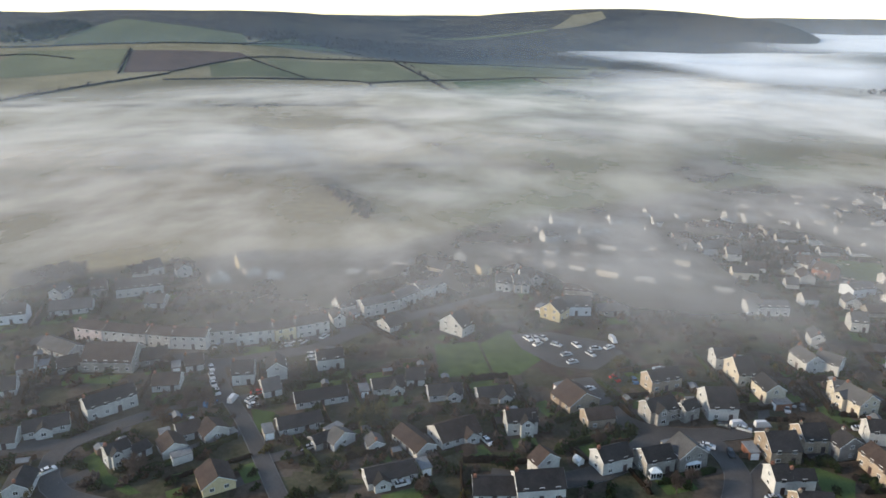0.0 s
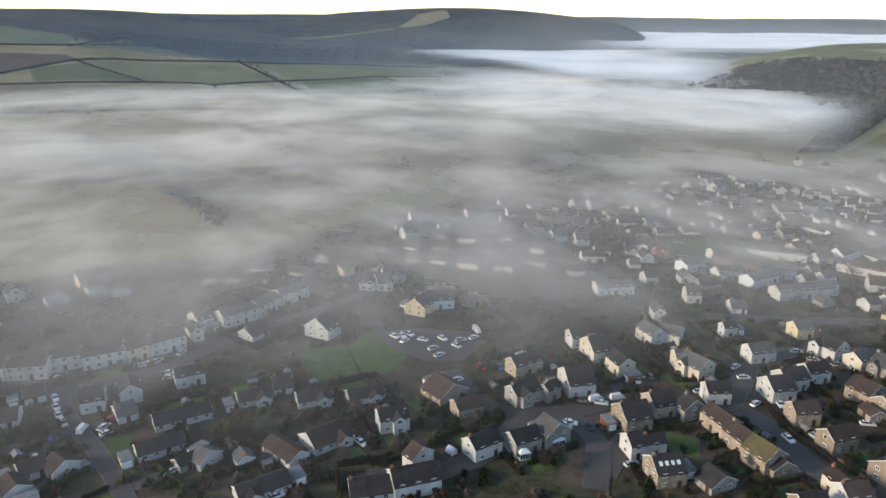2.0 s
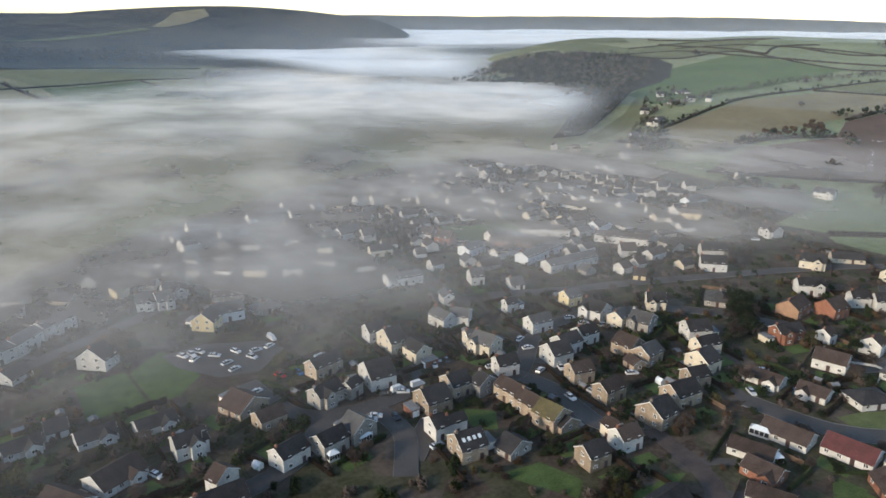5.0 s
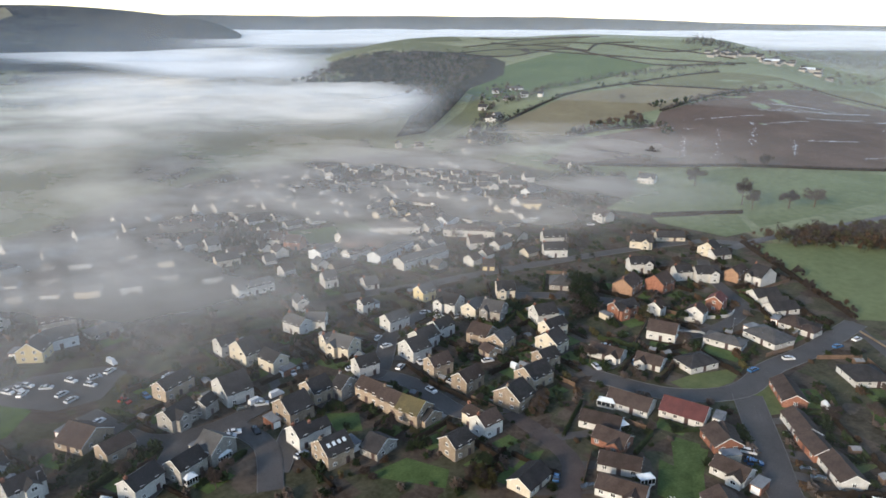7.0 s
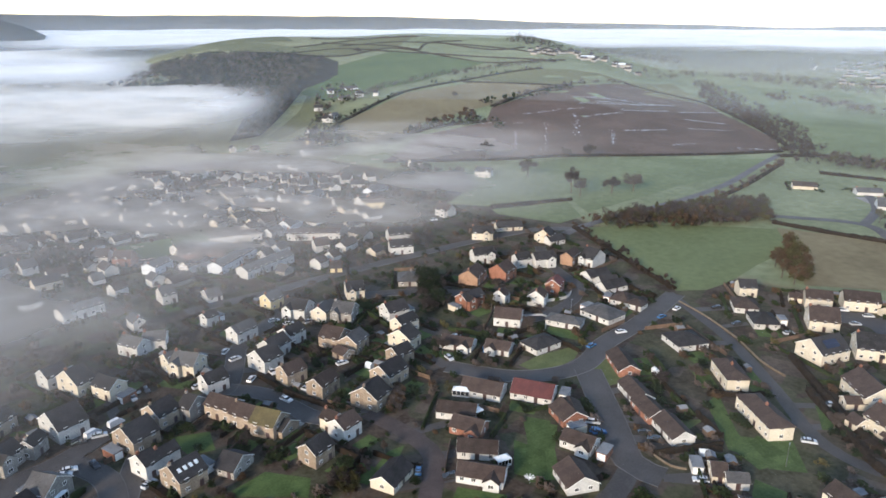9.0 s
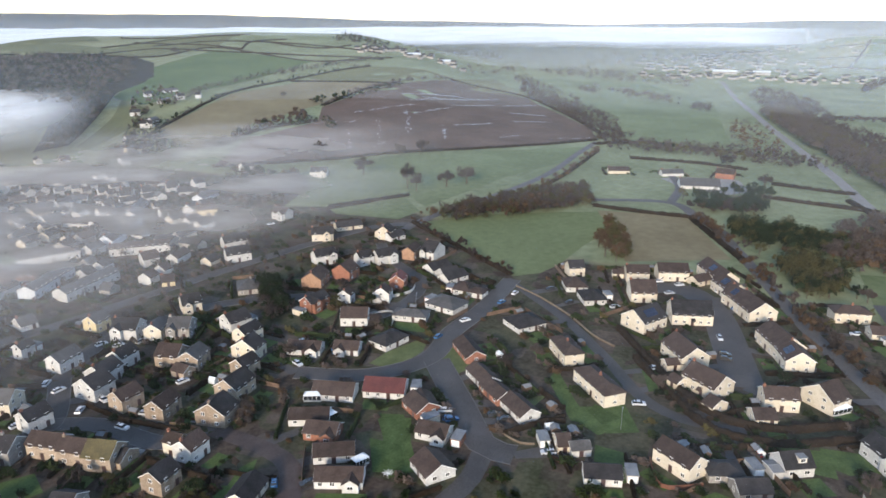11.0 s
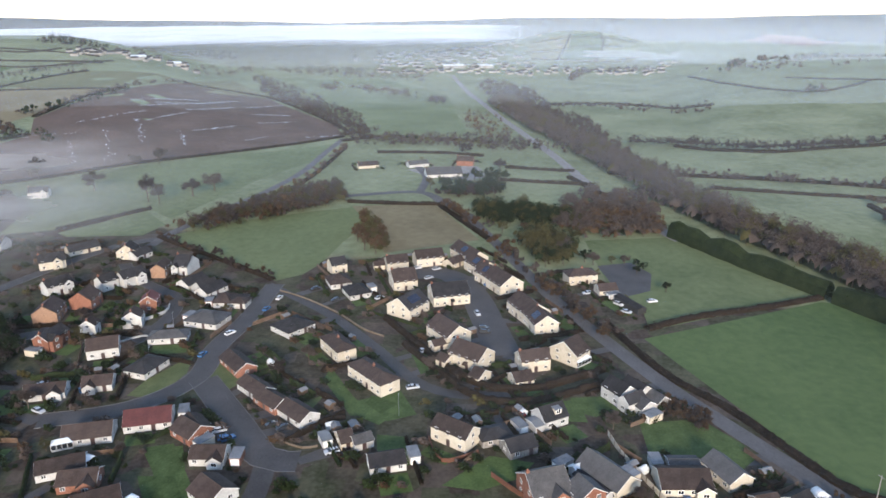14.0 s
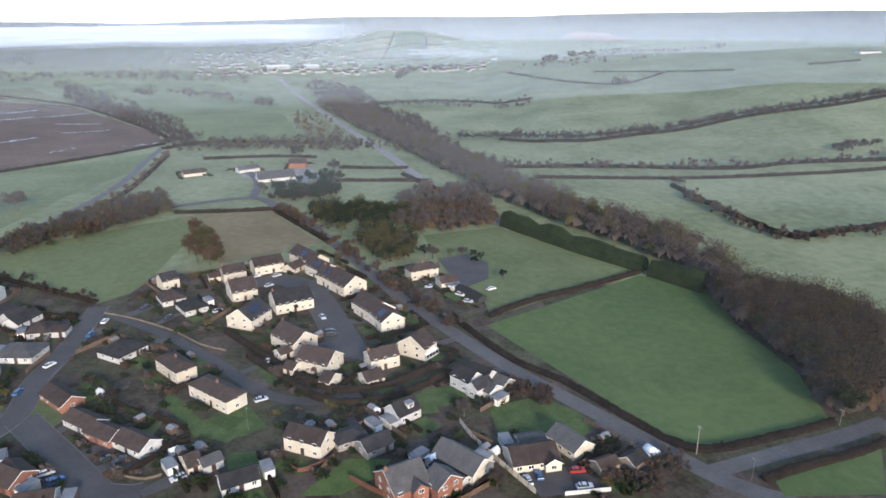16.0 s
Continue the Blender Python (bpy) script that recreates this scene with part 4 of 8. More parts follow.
def hedge_shape(points, high, wide, leaf=0.2, rough=0.35, per=7.0):
    line = smoothed(points, max(1.0, high * 0.8))
    rng = np.random.default_rng(int(abs(points[0][0] * 10 + points[0][1])) + 1)
    go = np.gradient(line, axis=0)
    go /= np.linalg.norm(go, axis=1)[:, None] + 1e-9
    side = np.stack([-go[:, 1], go[:, 0]], 1)
    n = len(line)
    tall = high * (1 + rough * (rng.uniform(-0.6, 0.6, n)))
    rows = []
    for s, hgt in ((-0.5, -0.1), (-0.42, 0.6), (-0.15, 0.93), (0.2, 0.95), (0.44, 0.6), (0.5, -0.1)):
        p = line + side * wide * (s + rng.uniform(-0.08, 0.08, n))[:, None]
        rows.append(np.column_stack([p, land(p[:, 0], p[:, 1]) + hgt * tall]))
    verts = np.concatenate(rows)
    faces = [(k * n + i, k * n + n + i, k * n + n + i + 1, k * n + i + 1) for k in range(5) for i in range(n - 1)]
    length = np.hypot(*np.diff(line, axis=0).T).sum()
    cz = np.column_stack([line, land(line[:, 0], line[:, 1]) + tall * 0.55])
    count = max(2, int(per * length / n / leaf * 0.25))
    rad = np.column_stack([np.full(n, wide * 0.6), np.full(n, wide * 0.6), tall * 0.55])
    v2, f2 = flakes(cz, rad, count, leaf, 2.0, rng)
    verts = np.concatenate([verts, v2])
    faces = faces + [tuple(q) for q in (f2 + 6 * n)]
    return verts, faces


def hedge(points, high=1.6, wide=1.4, mat=None, label="brown winter hedge along a field edge", leaf=0.2, rough=0.35, per=7.0):
    return tagged(new("hedge", mesh("hedge", *hedge_shape(points, high, wide, leaf, rough, per), mat or HEDGE)), label, "hedge", "field hedges")


def ball():
    bm = bmesh.new()
    bmesh.ops.create_icosphere(bm, subdivisions=1, radius=1.0)
    bm.verts.ensure_lookup_table()
    v = np.array([tuple(p.co) for p in bm.verts])
    f = np.array([[p.index for p in q.verts] for q in bm.faces])
    bm.free()
    return v, f


BALL = ball()


def clumps(centres, radii, rng, ragged=0.24):
    """Lumpy masses of twigs, each one pushed in and out at every point."""
    v0, f0 = BALL
    c, r = np.asarray(centres, float), np.asarray(radii, float)
    push = 1 + rng.uniform(-ragged, ragged, (len(c), len(v0), 1))
    verts = c[:, None, :] + v0[None] * r[:, None, :] * push
    faces = f0[None] + len(v0) * np.arange(len(c))[:, None, None]
    return verts.reshape(-1, 3), faces.reshape(-1, 3)


def canopy(x, y, z, tall, wide, step, rng):
    """The massed inner twigs of a stand of trees: one uneven surface, highest over each tree and gone where none stands."""
    x0, y0 = x.min() - 8, y.min() - 8
    nx, ny = int((x.max() + 8 - x0) / step) + 2, int((y.max() + 8 - y0) / step) + 2
    over = np.full((nx, ny), -1.0)
    for px, py, h in zip(x, y, tall):
        reach = 1.1 * wide * h
        i0, i1 = max(0, int((px - reach - x0) / step)), min(nx, int((px + reach - x0) / step) + 2)
        j0, j1 = max(0, int((py - reach - y0) / step)), min(ny, int((py + reach - y0) / step) + 2)
        gx, gy = np.meshgrid(x0 + step * np.arange(i0, i1), y0 + step * np.arange(j0, j1), indexing="ij")
        d2 = ((gx - px) ** 2 + (gy - py) ** 2) / reach**2
        over[i0:i1, j0:j1] = np.maximum(over[i0:i1, j0:j1], np.where(d2 < 1, h * (0.56 - 0.36 * d2), -1.0))
    gx, gy = np.meshgrid(x0 + step * np.arange(nx), y0 + step * np.arange(ny), indexing="ij")
    gx, gy = gx + rng.uniform(-0.3, 0.3, gx.shape) * step, gy + rng.uniform(-0.3, 0.3, gy.shape) * step
    top = land(gx, gy) + np.where(over > 0, over * rng.uniform(0.7, 1.1, over.shape), 0.3)
    on = over > 0
    cell = on[:-1, :-1] & on[1:, :-1] & on[1:, 1:] & on[:-1, 1:]
    i, j = np.nonzero(cell)
    faces = np.stack([i * ny + j, (i + 1) * ny + j, (i + 1) * ny + j + 1, i * ny + j + 1], 1)
    used, faces = np.unique(faces, return_inverse=True)
    return np.stack([gx, gy, top], -1).reshape(-1, 3)[used], faces.reshape(-1, 4)


def wood(poly, count, high, kinds, label, seed=1, twig=0.09, flake=160, wide=0.36, keep=None, along=False):
    """A stand of trees too close to count: trunks, dense inner crowns and loose twigs in one mesh."""
    rng = np.random.default_rng(seed)
    distant = twig >= 0.45
    if distant:
        flake = 24
    xs, ys = [p[0] for p in poly], [p[1] for p in poly]
    x, y = rng.uniform(min(xs), max(xs), count * 12), rng.uniform(min(ys), max(ys), count * 12)
    ok = np.nonzero(inside(poly, x, y))[0][:count]
    if along:
        line = smoothed(poly, 2.0)
        at = rng.integers(0, len(line), count)
        x, y = (line[at] + rng.normal(scale=2.2, size=(count, 2))).T
        ok = np.arange(count)
    if keep:
        ok = np.array([i for i in ok if keep(x[i], y[i], 1.6)])
    x, y = x[ok], y[ok]
    tall = high * (rng.uniform(0.35, 1.25, len(x)) if along else rng.uniform(0.65, 1.2, len(x)))
    z = land(x, y)
    trunks = joined(*[limb((a, b, c - 0.5), (a, b, c + h * 0.5), 0.014 * h, 0.006 * h, 4) for a, b, c, h in zip(x, y, z, tall)])
    pick = rng.integers(0, len(kinds), len(x))
    verts, faces, mats = list(trunks[0]), list(trunks[1]), [0] * len(trunks[1])
    slots = [BARK]
    for k, mat in enumerate(kinds):
        sel = np.nonzero(pick == k)[0]
        if not len(sel):
            continue
        cs, rs = [], []
        for i in sel:
            for lump in range(4):
                off = rng.normal(scale=0.24 if along else 0.14, size=3) * tall[i]
                cs.append((x[i] + off[0], y[i] + off[1], z[i] + tall[i] * rng.uniform(0.48, 0.74) + off[2] * 0.4)), rs.append(np.array([wide, wide, 0.36]) * tall[i] * rng.uniform(0.35 if along else 0.5, 0.8))
        v2, f2 = flakes(cs, rs, flake // 4, twig * 0.6 if distant else min(twig, 0.17), 2.8, rng)
        shapes = [(v2, f2)]
        if along or (len(x) < 60 and distant):
            shapes.append(clumps(cs[::2], [r * (0.95 if distant else 0.6) for r in rs[::2]], rng))
        slots.append(mat)
        for v, f in shapes:
            f = f + len(verts)
            verts += [tuple(p) for p in v]
            faces += [tuple(q) for q in f]
            mats += [len(slots) - 1] * len(f)
    if not along and not (len(x) < 60 and distant):
        v, f = canopy(x, y, z, tall, wide, 1.3 if twig < 0.15 else 1.7 if not distant else 2.4, rng)
        faces += [tuple(q) for q in f + len(verts)]
        verts += [tuple(p) for p in v]
        mid = v[f].mean(1)
        patchy = 0.5 + 0.5 * np.sin(mid[:, 0] / 7 + 2 * np.sin(mid[:, 1] / 9)) * np.sin(mid[:, 1] / 6 + 2 * np.sin(mid[:, 0] / 11))
        mats += [1 + int(q) for q in np.minimum(patchy * (len(slots) - 1), len(slots) - 2)]
    me = mesh("wood", verts, faces, slots[0], True)
    for m in slots[1:]:
        me.materials.append(m)
    me.polygons.foreach_set("material_index", mats)
    return tagged(new("woodland", me), label, "woodland", "", "stuff")


LAID, WAYS = [], []


def road(name, points, width, material, label, kerbs=False):
    lift = 0.06 + 0.012 * len(LAID)
    LAID.append(name)
    line = smoothed(points, 4.0)
    WAYS.append((line, width))
    ob = tagged(new(name, mesh(name, *ribbon(line, width, lift), material, True)), label, "road", "", "structure")
    if kerbs:
        go = np.gradient(line, axis=0)
        go /= np.linalg.norm(go, axis=1)[:, None] + 1e-9
        side = np.stack([-go[:, 1], go[:, 0]], 1)
        for s in (-1, 1):
            edge = line + side * s * (width / 2 + 0.1)
            n = len(edge)
            z = land(edge[:, 0], edge[:, 1])
            v = np.concatenate([np.column_stack([edge - side * 0.1, z - 0.1]), np.column_stack([edge - side * 0.1, z + 0.2]), np.column_stack([edge + side * 0.1, z + 0.2]), np.column_stack([edge + side * 0.1, z - 0.1])])
            f = [(k * n + i, k * n + n + i, k * n + n + i + 1, k * n + i + 1) for k in range(3) for i in range(n - 1)]
            tagged(new("kerb", mesh("kerb", v, f, KERB)), "grey stone kerb along the road", "kerb", "", "structure")
    return ob


def wall_line(points, high=1.0, thick=0.3, material=None, label="low white garden wall", name="garden_wall"):
    line = smoothed(points, 2.0)
    go = np.gradient(line, axis=0)
    go /= np.linalg.norm(go, axis=1)[:, None] + 1e-9
    side = np.stack([-go[:, 1], go[:, 0]], 1) * thick / 2
    z = land(line[:, 0], line[:, 1])
    n = len(line)
    rows = [np.column_stack([line + side * s, z + h]) for s, h in ((-1, -0.4), (-1, high), (1, high), (1, -0.4))]
    faces = [(k * n + i, (k + 1) % 4 * n + i, (k + 1) % 4 * n + i + 1, k * n + i + 1) for k in range(4) for i in range(n - 1)]
    faces += [(0, n, 2 * n, 3 * n), (4 * n - 1, 3 * n - 1, 2 * n - 1, n - 1)]
    return tagged(new(name, mesh(name, np.concatenate(rows), faces, material or WHITE)), label, name.replace("_", " "), "garden boundaries")


def rotary_airer(x, y):
    ob = thing("rotary_airer", x, y, float(land(x, y)), 20, "white rotary clothes airer open on a back lawn", "clothes airer")
    child("post", mesh("post", *limb((0, 0, -0.3), (0, 0, 2.0), 0.03, 0.03, 8), FRAME), ob)
    for k in range(8):
        a = math.pi / 4 * k
        child("arm", mesh("arm", *limb((0, 0, 1.6), (1.5 * math.cos(a), 1.5 * math.sin(a), 1.9), 0.07, 0.06, 6), FRAME), ob)
    for k in range(4):
        r, a = 0.5 + 0.3 * k, math.pi / 2
        ring = joined(*[limb((r * math.cos(a * i), r * math.sin(a * i), 1.6 + 0.2 * r), (r * math.cos(a * i + a), r * math.sin(a * i + a), 1.6 + 0.2 * r), 0.012, 0.012, 4) for i in range(4)])
        child("line", mesh("line", *ring, FRAME), ob)
    return ob


def pole(x, y, high=8.0, lamp=False):
    z = float(land(x, y))
    if lamp:
        ob = thing("street_lamp", x, y, z, 0, "tall grey street lamp beside the road", "street lamp", "street lamps")
        child("column", mesh("column", *limb((0, 0, -0.3), (0, 0, high), 0.08, 0.05, 8), STEEL), ob)
        child("lantern", mesh("lantern", *boxes([(-0.15, 0.9, -0.12, 0.12, high, high + 0.14)]), STEEL), ob)
        return ob
    ob = thing("utility_pole", x, y, z, 20, "weathered wooden utility pole beside the lane", "utility pole", "utility poles")
    child("shaft", mesh("shaft", *limb((0, 0, -0.5), (0, 0, high), 0.14, 0.10, 8), POLEWOOD), ob)
    child("crossarm", mesh("crossarm", *boxes([(-0.9, 0.9, -0.06, 0.06, high - 0.6, high - 0.45)]), POLEWOOD), ob)
    return ob



# ---- fields ----
patch("field", [(240, -71), (276, -154), (265, -181), (219, -165), (180, -162), (152, -151), (148, -131), (147, -109), (152, -101), (196, -86)], GREEN, 0.1, 25, "close-cropped green pasture with faint pale patches")
patch("field", [(360, -70), (366, -117), (283, -156), (247, -75), (273, -78), (288, -69)], MEADOW, 0.1, 25, "frosted pasture beside the lane")
patch("field", [(365, 159), (397, 126), (420, 84), (431, 56), (396, 49), (356, 59), (324, 64), (308, 70), (299, 81)], MEADOW, 0.1, 25, "green pasture above the village")
patch("field", [(431, 64), (437, 12), (361, -14), (339, 35), (387, 48)], TAN, 0.14, 25, "tan winter pasture")
patch("field", [(131, -117), (137, -155), (120, -140), (125, -115)], GREEN, 0.1, 25, "green pasture beyond the junction")
patch("field", [(453, 373), (558, 416), (658, 398), (729, 434), (862, 435), (1059, 392), (1012, 261), (769, 128), (702, 110), (644, 161), (562, 259), (515, 300)], EARTH, 0.3, 50, "ploughed brown field with lines of standing water")
patch("field", [(1063, 398), (1220, 373), (1021, 265), (1007, 355)], PALE, 0.3, 50, "pale green corner of the ploughed field")
patch("field", [(490, 282), (551, 254), (656, 108), (589, 111), (506, 143), (400, 167), (424, 190), (380, 220), (368, 251)], FROST, 0.2, 25, "frosty green pasture with scattered trees")
patch("field", [(372, 220), (418, 189), (389, 166), (368, 171), (365, 211)], FROST, 0.2, 25, "frosty green paddock")
patch("field", [(562, 524), (747, 574), (892, 541), (929, 427), (865, 445), (743, 444), (619, 453), (557, 428), (488, 428)], TAN, 0.4, 50, "tan hillside pasture")
patch("field", [(897, 574), (1017, 515), (1074, 445), (1072, 399), (919, 429), (886, 519)], DULL, 0.5, 50, "olive hilltop pasture")
patch("field", [(667, 689), (856, 792), (1040, 823), (1017, 618), (797, 612), (728, 625), (651, 624)], GREEN, 0.5, 50, "green hillside pasture")
patch("field", [(902, 961), (1193, 1035), (1265, 939), (1066, 843), (939, 868)], DULL, 0.5, 50, "olive hilltop fields")
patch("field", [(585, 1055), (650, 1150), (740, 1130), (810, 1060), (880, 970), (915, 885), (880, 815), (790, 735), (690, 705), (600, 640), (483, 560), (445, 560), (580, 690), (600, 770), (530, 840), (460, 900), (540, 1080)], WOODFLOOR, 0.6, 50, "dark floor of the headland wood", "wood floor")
patch("field", [(640, 1160), (760, 1300), (850, 1290), (930, 1120), (960, 960), (925, 890), (885, 975), (815, 1068), (745, 1138)], DULL, 0.7, 50, "olive rough pasture over the headland")
patch("field", [(860, 1190), (930, 1270), (1100, 1180), (1010, 1050), (950, 1085)], DULL, 0.9, 50, "olive field on the headland")
patch("field", [(481, 548), (589, 611), (666, 673), (638, 612), (563, 558), (476, 527)], DULL, 0.4, 50, "olive headland slope")
patch("field", [(1308, 357), (1320, 136), (1093, 10), (829, -6), (693, -17), (707, 88), (927, 184)], FROST, 0.3, 50, "mottled pale green golf fairway")
patch("field", [(-584, 1363), (-396, 1416), (-373, 1389), (-461, 1217), (-525, 1186)], EARTH, 0.5, 50, "brown ploughed hillside field")
patch("field", [(-757, 1312), (-593, 1376), (-543, 1205), (-671, 1091), (-737, 1207)], PALE, 0.5, 50, "pale green hillside field")
patch("field", [(-330, 1391), (-112, 1493), (-33, 1335), (-123, 1245), (-240, 1249), (-334, 1361)], PALE, 0.5, 50, "pale green hillside field")
patch("field", [(-418, 1292), (-354, 1356), (-240, 1249), (-380, 1185)], DULL, 0.5, 50, "olive hillside field")
patch("field", [(-444, 1145), (-139, 1215), (-149, 1016), (-477, 950), (-561, 903), (-590, 951)], TAN, 0.4, 50, "tan meadow below the hedges")
patch("field", [(14, 1319), (171, 1425), (211, 1200), (52, 1111)], GREEN, 0.5, 50, "dark green field beside the mist")
patch("field", [(183, 1428), (353, 1441), (356, 1182), (216, 1199)], PALE, 0.5, 50, "pale field beside the mist")
patch("field", [(-78, 1519), (311, 1643), (305, 1513), (14, 1335)], PALE, 0.5, 50, "pale green field under the moor")
patch("field", [(-745, 1388), (-754, 1599), (-739, 1711), (-436, 1593), (-400, 1499)], DULL, 0.8, 50, "olive field high on the hill")
patch("field", [(-396, 1483), (-337, 1645), (-200, 1602)], DULL, 0.8, 50, "olive field high on the hill")
patch("field", [(312, 2174), (370, 2300), (420, 2440), (530, 2520), (515, 2370), (420, 2240), (350, 2180)], TAN, 1.5, 50, "tan bracken patch on the moor", "moor patch")
patch("field", [(-69, 1915), (60, 1985), (180, 2070), (290, 2160), (300, 2140), (190, 2045), (70, 1960)], DULL, 1.5, 50, "pale strip of grass on the moor", "moor patch")
patch("field", [(1790, -188), (1782, -251), (1928, -292), (2143, -339), (2134, -262), (2069, -217)], PALE, 0.9, 50, "pale green field on the far hill")
patch("field", [(1782, -257), (1777, -345), (1961, -395), (2138, -423), (2152, -349), (1927, -298)], GREEN, 0.9, 50, "green field on the far hill")
patch("field", [(2941, -1144), (3339, -1401), (3203, -1511), (2673, -1404), (2493, -1180)], REDSOIL, 2.5, 50, "red ploughed field on a far slope")
patch("field", [(-3, 238), (13, 241), (17, 214), (-1, 213)], LAWN, 0.1, 25, "green playing field among the houses")
patch("field", [(193, 342), (235, 328), (233, 312), (194, 308), (183, 327)], GREEN, 0.1, 25, "misty green paddock among the houses")
patch("field", [(14, 239), (26, 252), (35, 226), (26, 215), (18, 214)], LAWN, 0.1, 25, "rough green allotment")

# ---- roads ----
road("road_main", [(449, 11), (414, -6), (350, -24), (281, -42), (237, -57), (206, -69), (183, -80), (163, -90), (146, -98), (132, -106), (121, -117)], 6.2, DAMPROAD, "damp grey main road between hedges")
road("road_side", [(138, -102), (140, -116), (142, -130), (144, -147), (148, -167)], 5.5, DAMPROAD, "damp side lane from the junction")
road("road_lane", [(295, 83), (278, 66), (258, 47), (230, 27), (208, 13), (199, -0), (198, -16)], 4.6, ASPHALT, "dark lane curving behind the gardens")
road("road_spine", [(295, 80), (257, 82), (232, 86), (208, 86), (190, 100), (182, 124)], 8.0, ASPHALT, "wide grey estate road", kerbs=True)
road("road_close", [(208, 83), (183, 65), (165, 52), (163, 42)], 9.0, ASPHALT, "grey close with a turning head", kerbs=True)
road("road_close_end", [(166, 51), (149, 50), (137, 53)], 6.0, ASPHALT, "grey drive")
road("court", [(308, 21), (308, 3), (286, -8), (253, -14), (226, -18)], 13.0, ASPHALT, "grey parking court of the cream houses")
road("road_brick", [(143, 127), (141, 110), (136, 97), (120, 87)], 6.0, BLOCKS, "brown paved close")
road("road_lower", [(149, 194), (128, 174), (114, 176), (94, 167), (75, 148)], 6.5, ASPHALT, "grey estate road", kerbs=True)
road("road_middle", [(128, 174), (133, 161), (132, 138), (139, 126)], 6.5, ASPHALT, "grey estate road", kerbs=True)
road("road_upper", [(149, 194), (174, 203), (195, 199), (223, 185), (243, 157)], 6.5, ASPHALT, "grey estate road", kerbs=True)
road("road_through", [(160, 239), (193, 228), (218, 222), (242, 215), (282, 203), (320, 190), (350, 176), (363, 158)], 6.0, ASPHALT, "grey road through the misty side of the village", kerbs=True)
road("road_crescent", [(322, 160), (304, 148), (290, 132), (279, 119), (262, 114), (242, 116), (233, 120)], 5.5, ASPHALT, "grey crescent between the white houses", kerbs=True)
road("street", [(-153, 241), (-133, 229), (-101, 227), (-79, 222), (-61, 228), (-46, 235), (-27, 254), (4, 274), (29, 291)], 7.0, ASPHALT, "village street in front of the terraces")
road("road_down", [(-79, 222), (-71, 204), (-57, 181), (-40, 148)], 4.4, ASPHALT, "lane between garden hedges", kerbs=True)
road("road_left", [(-69, 199), (-79, 192), (-91, 186), (-105, 172), (-105, 161), (-96, 150), (-76, 144)], 5.2, ASPHALT, "curving estate road", kerbs=True)
road("road_far_left", [(-123, 168), (-115, 171), (-105, 172)], 5.5, ASPHALT, "estate road")
road("road_inner", [(47, 213), (55, 186), (74, 179), (96, 183)], 6.5, ASPHALT, "grey estate road", kerbs=True)
road("road_close_two", [(13, 159), (30, 157), (48, 164), (65, 183)], 6.5, ASPHALT, "grey close", kerbs=True)
road("road_close_three", [(77, 177), (79, 161), (70, 142)], 6.5, ASPHALT, "grey close", kerbs=True)
road("road_north", [(350, 159), (386, 153), (473, 127), (535, 116), (614, 112), (686, 107)], 6.0, DAMPROAD, "damp country road climbing past the ploughed field")
road("road_link", [(400, -13), (434, 4), (467, 23), (459, 64), (447, 89)], 7.0, DAMPROAD, "damp link road to the roundabout")
road("road_over", [(467, 23), (512, 20), (551, 28)], 6.0, DAMPROAD, "damp country road")
road("road_far", [(359, -121), (377, -116), (448, -100), (591, -86), (718, -70), (860, -52), (997, -36), (1200, -15), (1406, 3)], 8.0, PAVING, "pale distant main road beside the river wood")

# ---- houses ----
house(98.1, 223.7, 3, 7.3, 6.6, 4.4, WHITE, SLATE, slope=34, chimneys=0)
house(100.5, 213.8, 4, 6.4, 11.1, 4.4, CREAM, SLATE, slope=34)
house(104.6, 201.6, -82, 8.6, 6.6, 4.4, CREAM, SLATE, slope=34, chimneys=0)
house(85.1, 192.8, -1, 8.9, 11.5, 4.4, WHITE, SLATE, slope=34, chimneys=0)
house(126.5, 222, -79, 9.4, 6.6, 4.4, WHITE, GREYTILE, slope=34)
house(133.6, 219.7, -44, 7.7, 6.7, 4.4, WHITE, GREYTILE, slope=34)
house(126.8, 200.4, -9, 5.3, 6.6, 4.4, CREAM, GREYTILE, slope=34)
house(129.1, 194.6, -70, 9.2, 8.1, 4.4, CREAM, GREYTILE, wing=-0.8, slope=34)
house(125.9, 177.4, -9, 7.5, 6.6, 4.4, WHITE, SLATE, slope=34)
house(93.3, 169.6, 3, 8.6, 9.6, 4.4, STONE, SLATE, slope=34)
house(104.5, 174.4, 3, 7.4, 8.2, 4.4, STONE, SLATE, slope=34)
house(112.2, 169.7, -79, 4.7, 7.7, 4.4, GREYSTONE, SLATE, slope=34)
house(86.8, 155.6, 2, 4.3, 6.9, 4.4, WHITE, SLATE, slope=34)
house(92.3, 154.7, -1, 6.1, 4.6, 4.4, WHITE, SLATE, slope=34)
house(89.9, 143.4, -2, 8.2, 8.9, 4.4, STONE, SLATE, lights=4, slope=34)
house(146.6, 175.9, -2, 8.2, 9, 4.4, WHITE, SLATE, slope=34, chimneys=0)
house(154.9, 180.5, 4, 9.1, 7.6, 4.4, WHITE, SLATE, slope=34)
house(165.9, 183.1, 1, 8.1, 6.6, 4.4, WHITE, SLATE, slope=34)
house(156.8, 200.1, 0, 9.7, 6.6, 4.4, WHITE, GREYTILE, slope=34, chimneys=0)
house(157.5, 220.1, -1, 5.5, 4.5, 4.4, WHITE, SLATE, slope=34)
house(184.6, 214.4, 0, 7.3, 6.6, 4.4, YELLOW, GREYTILE, slope=34)
house(184.5, 198.7, -73, 9.9, 8.4, 4.4, WHITE, SLATE, wing=-0.8, slope=34)
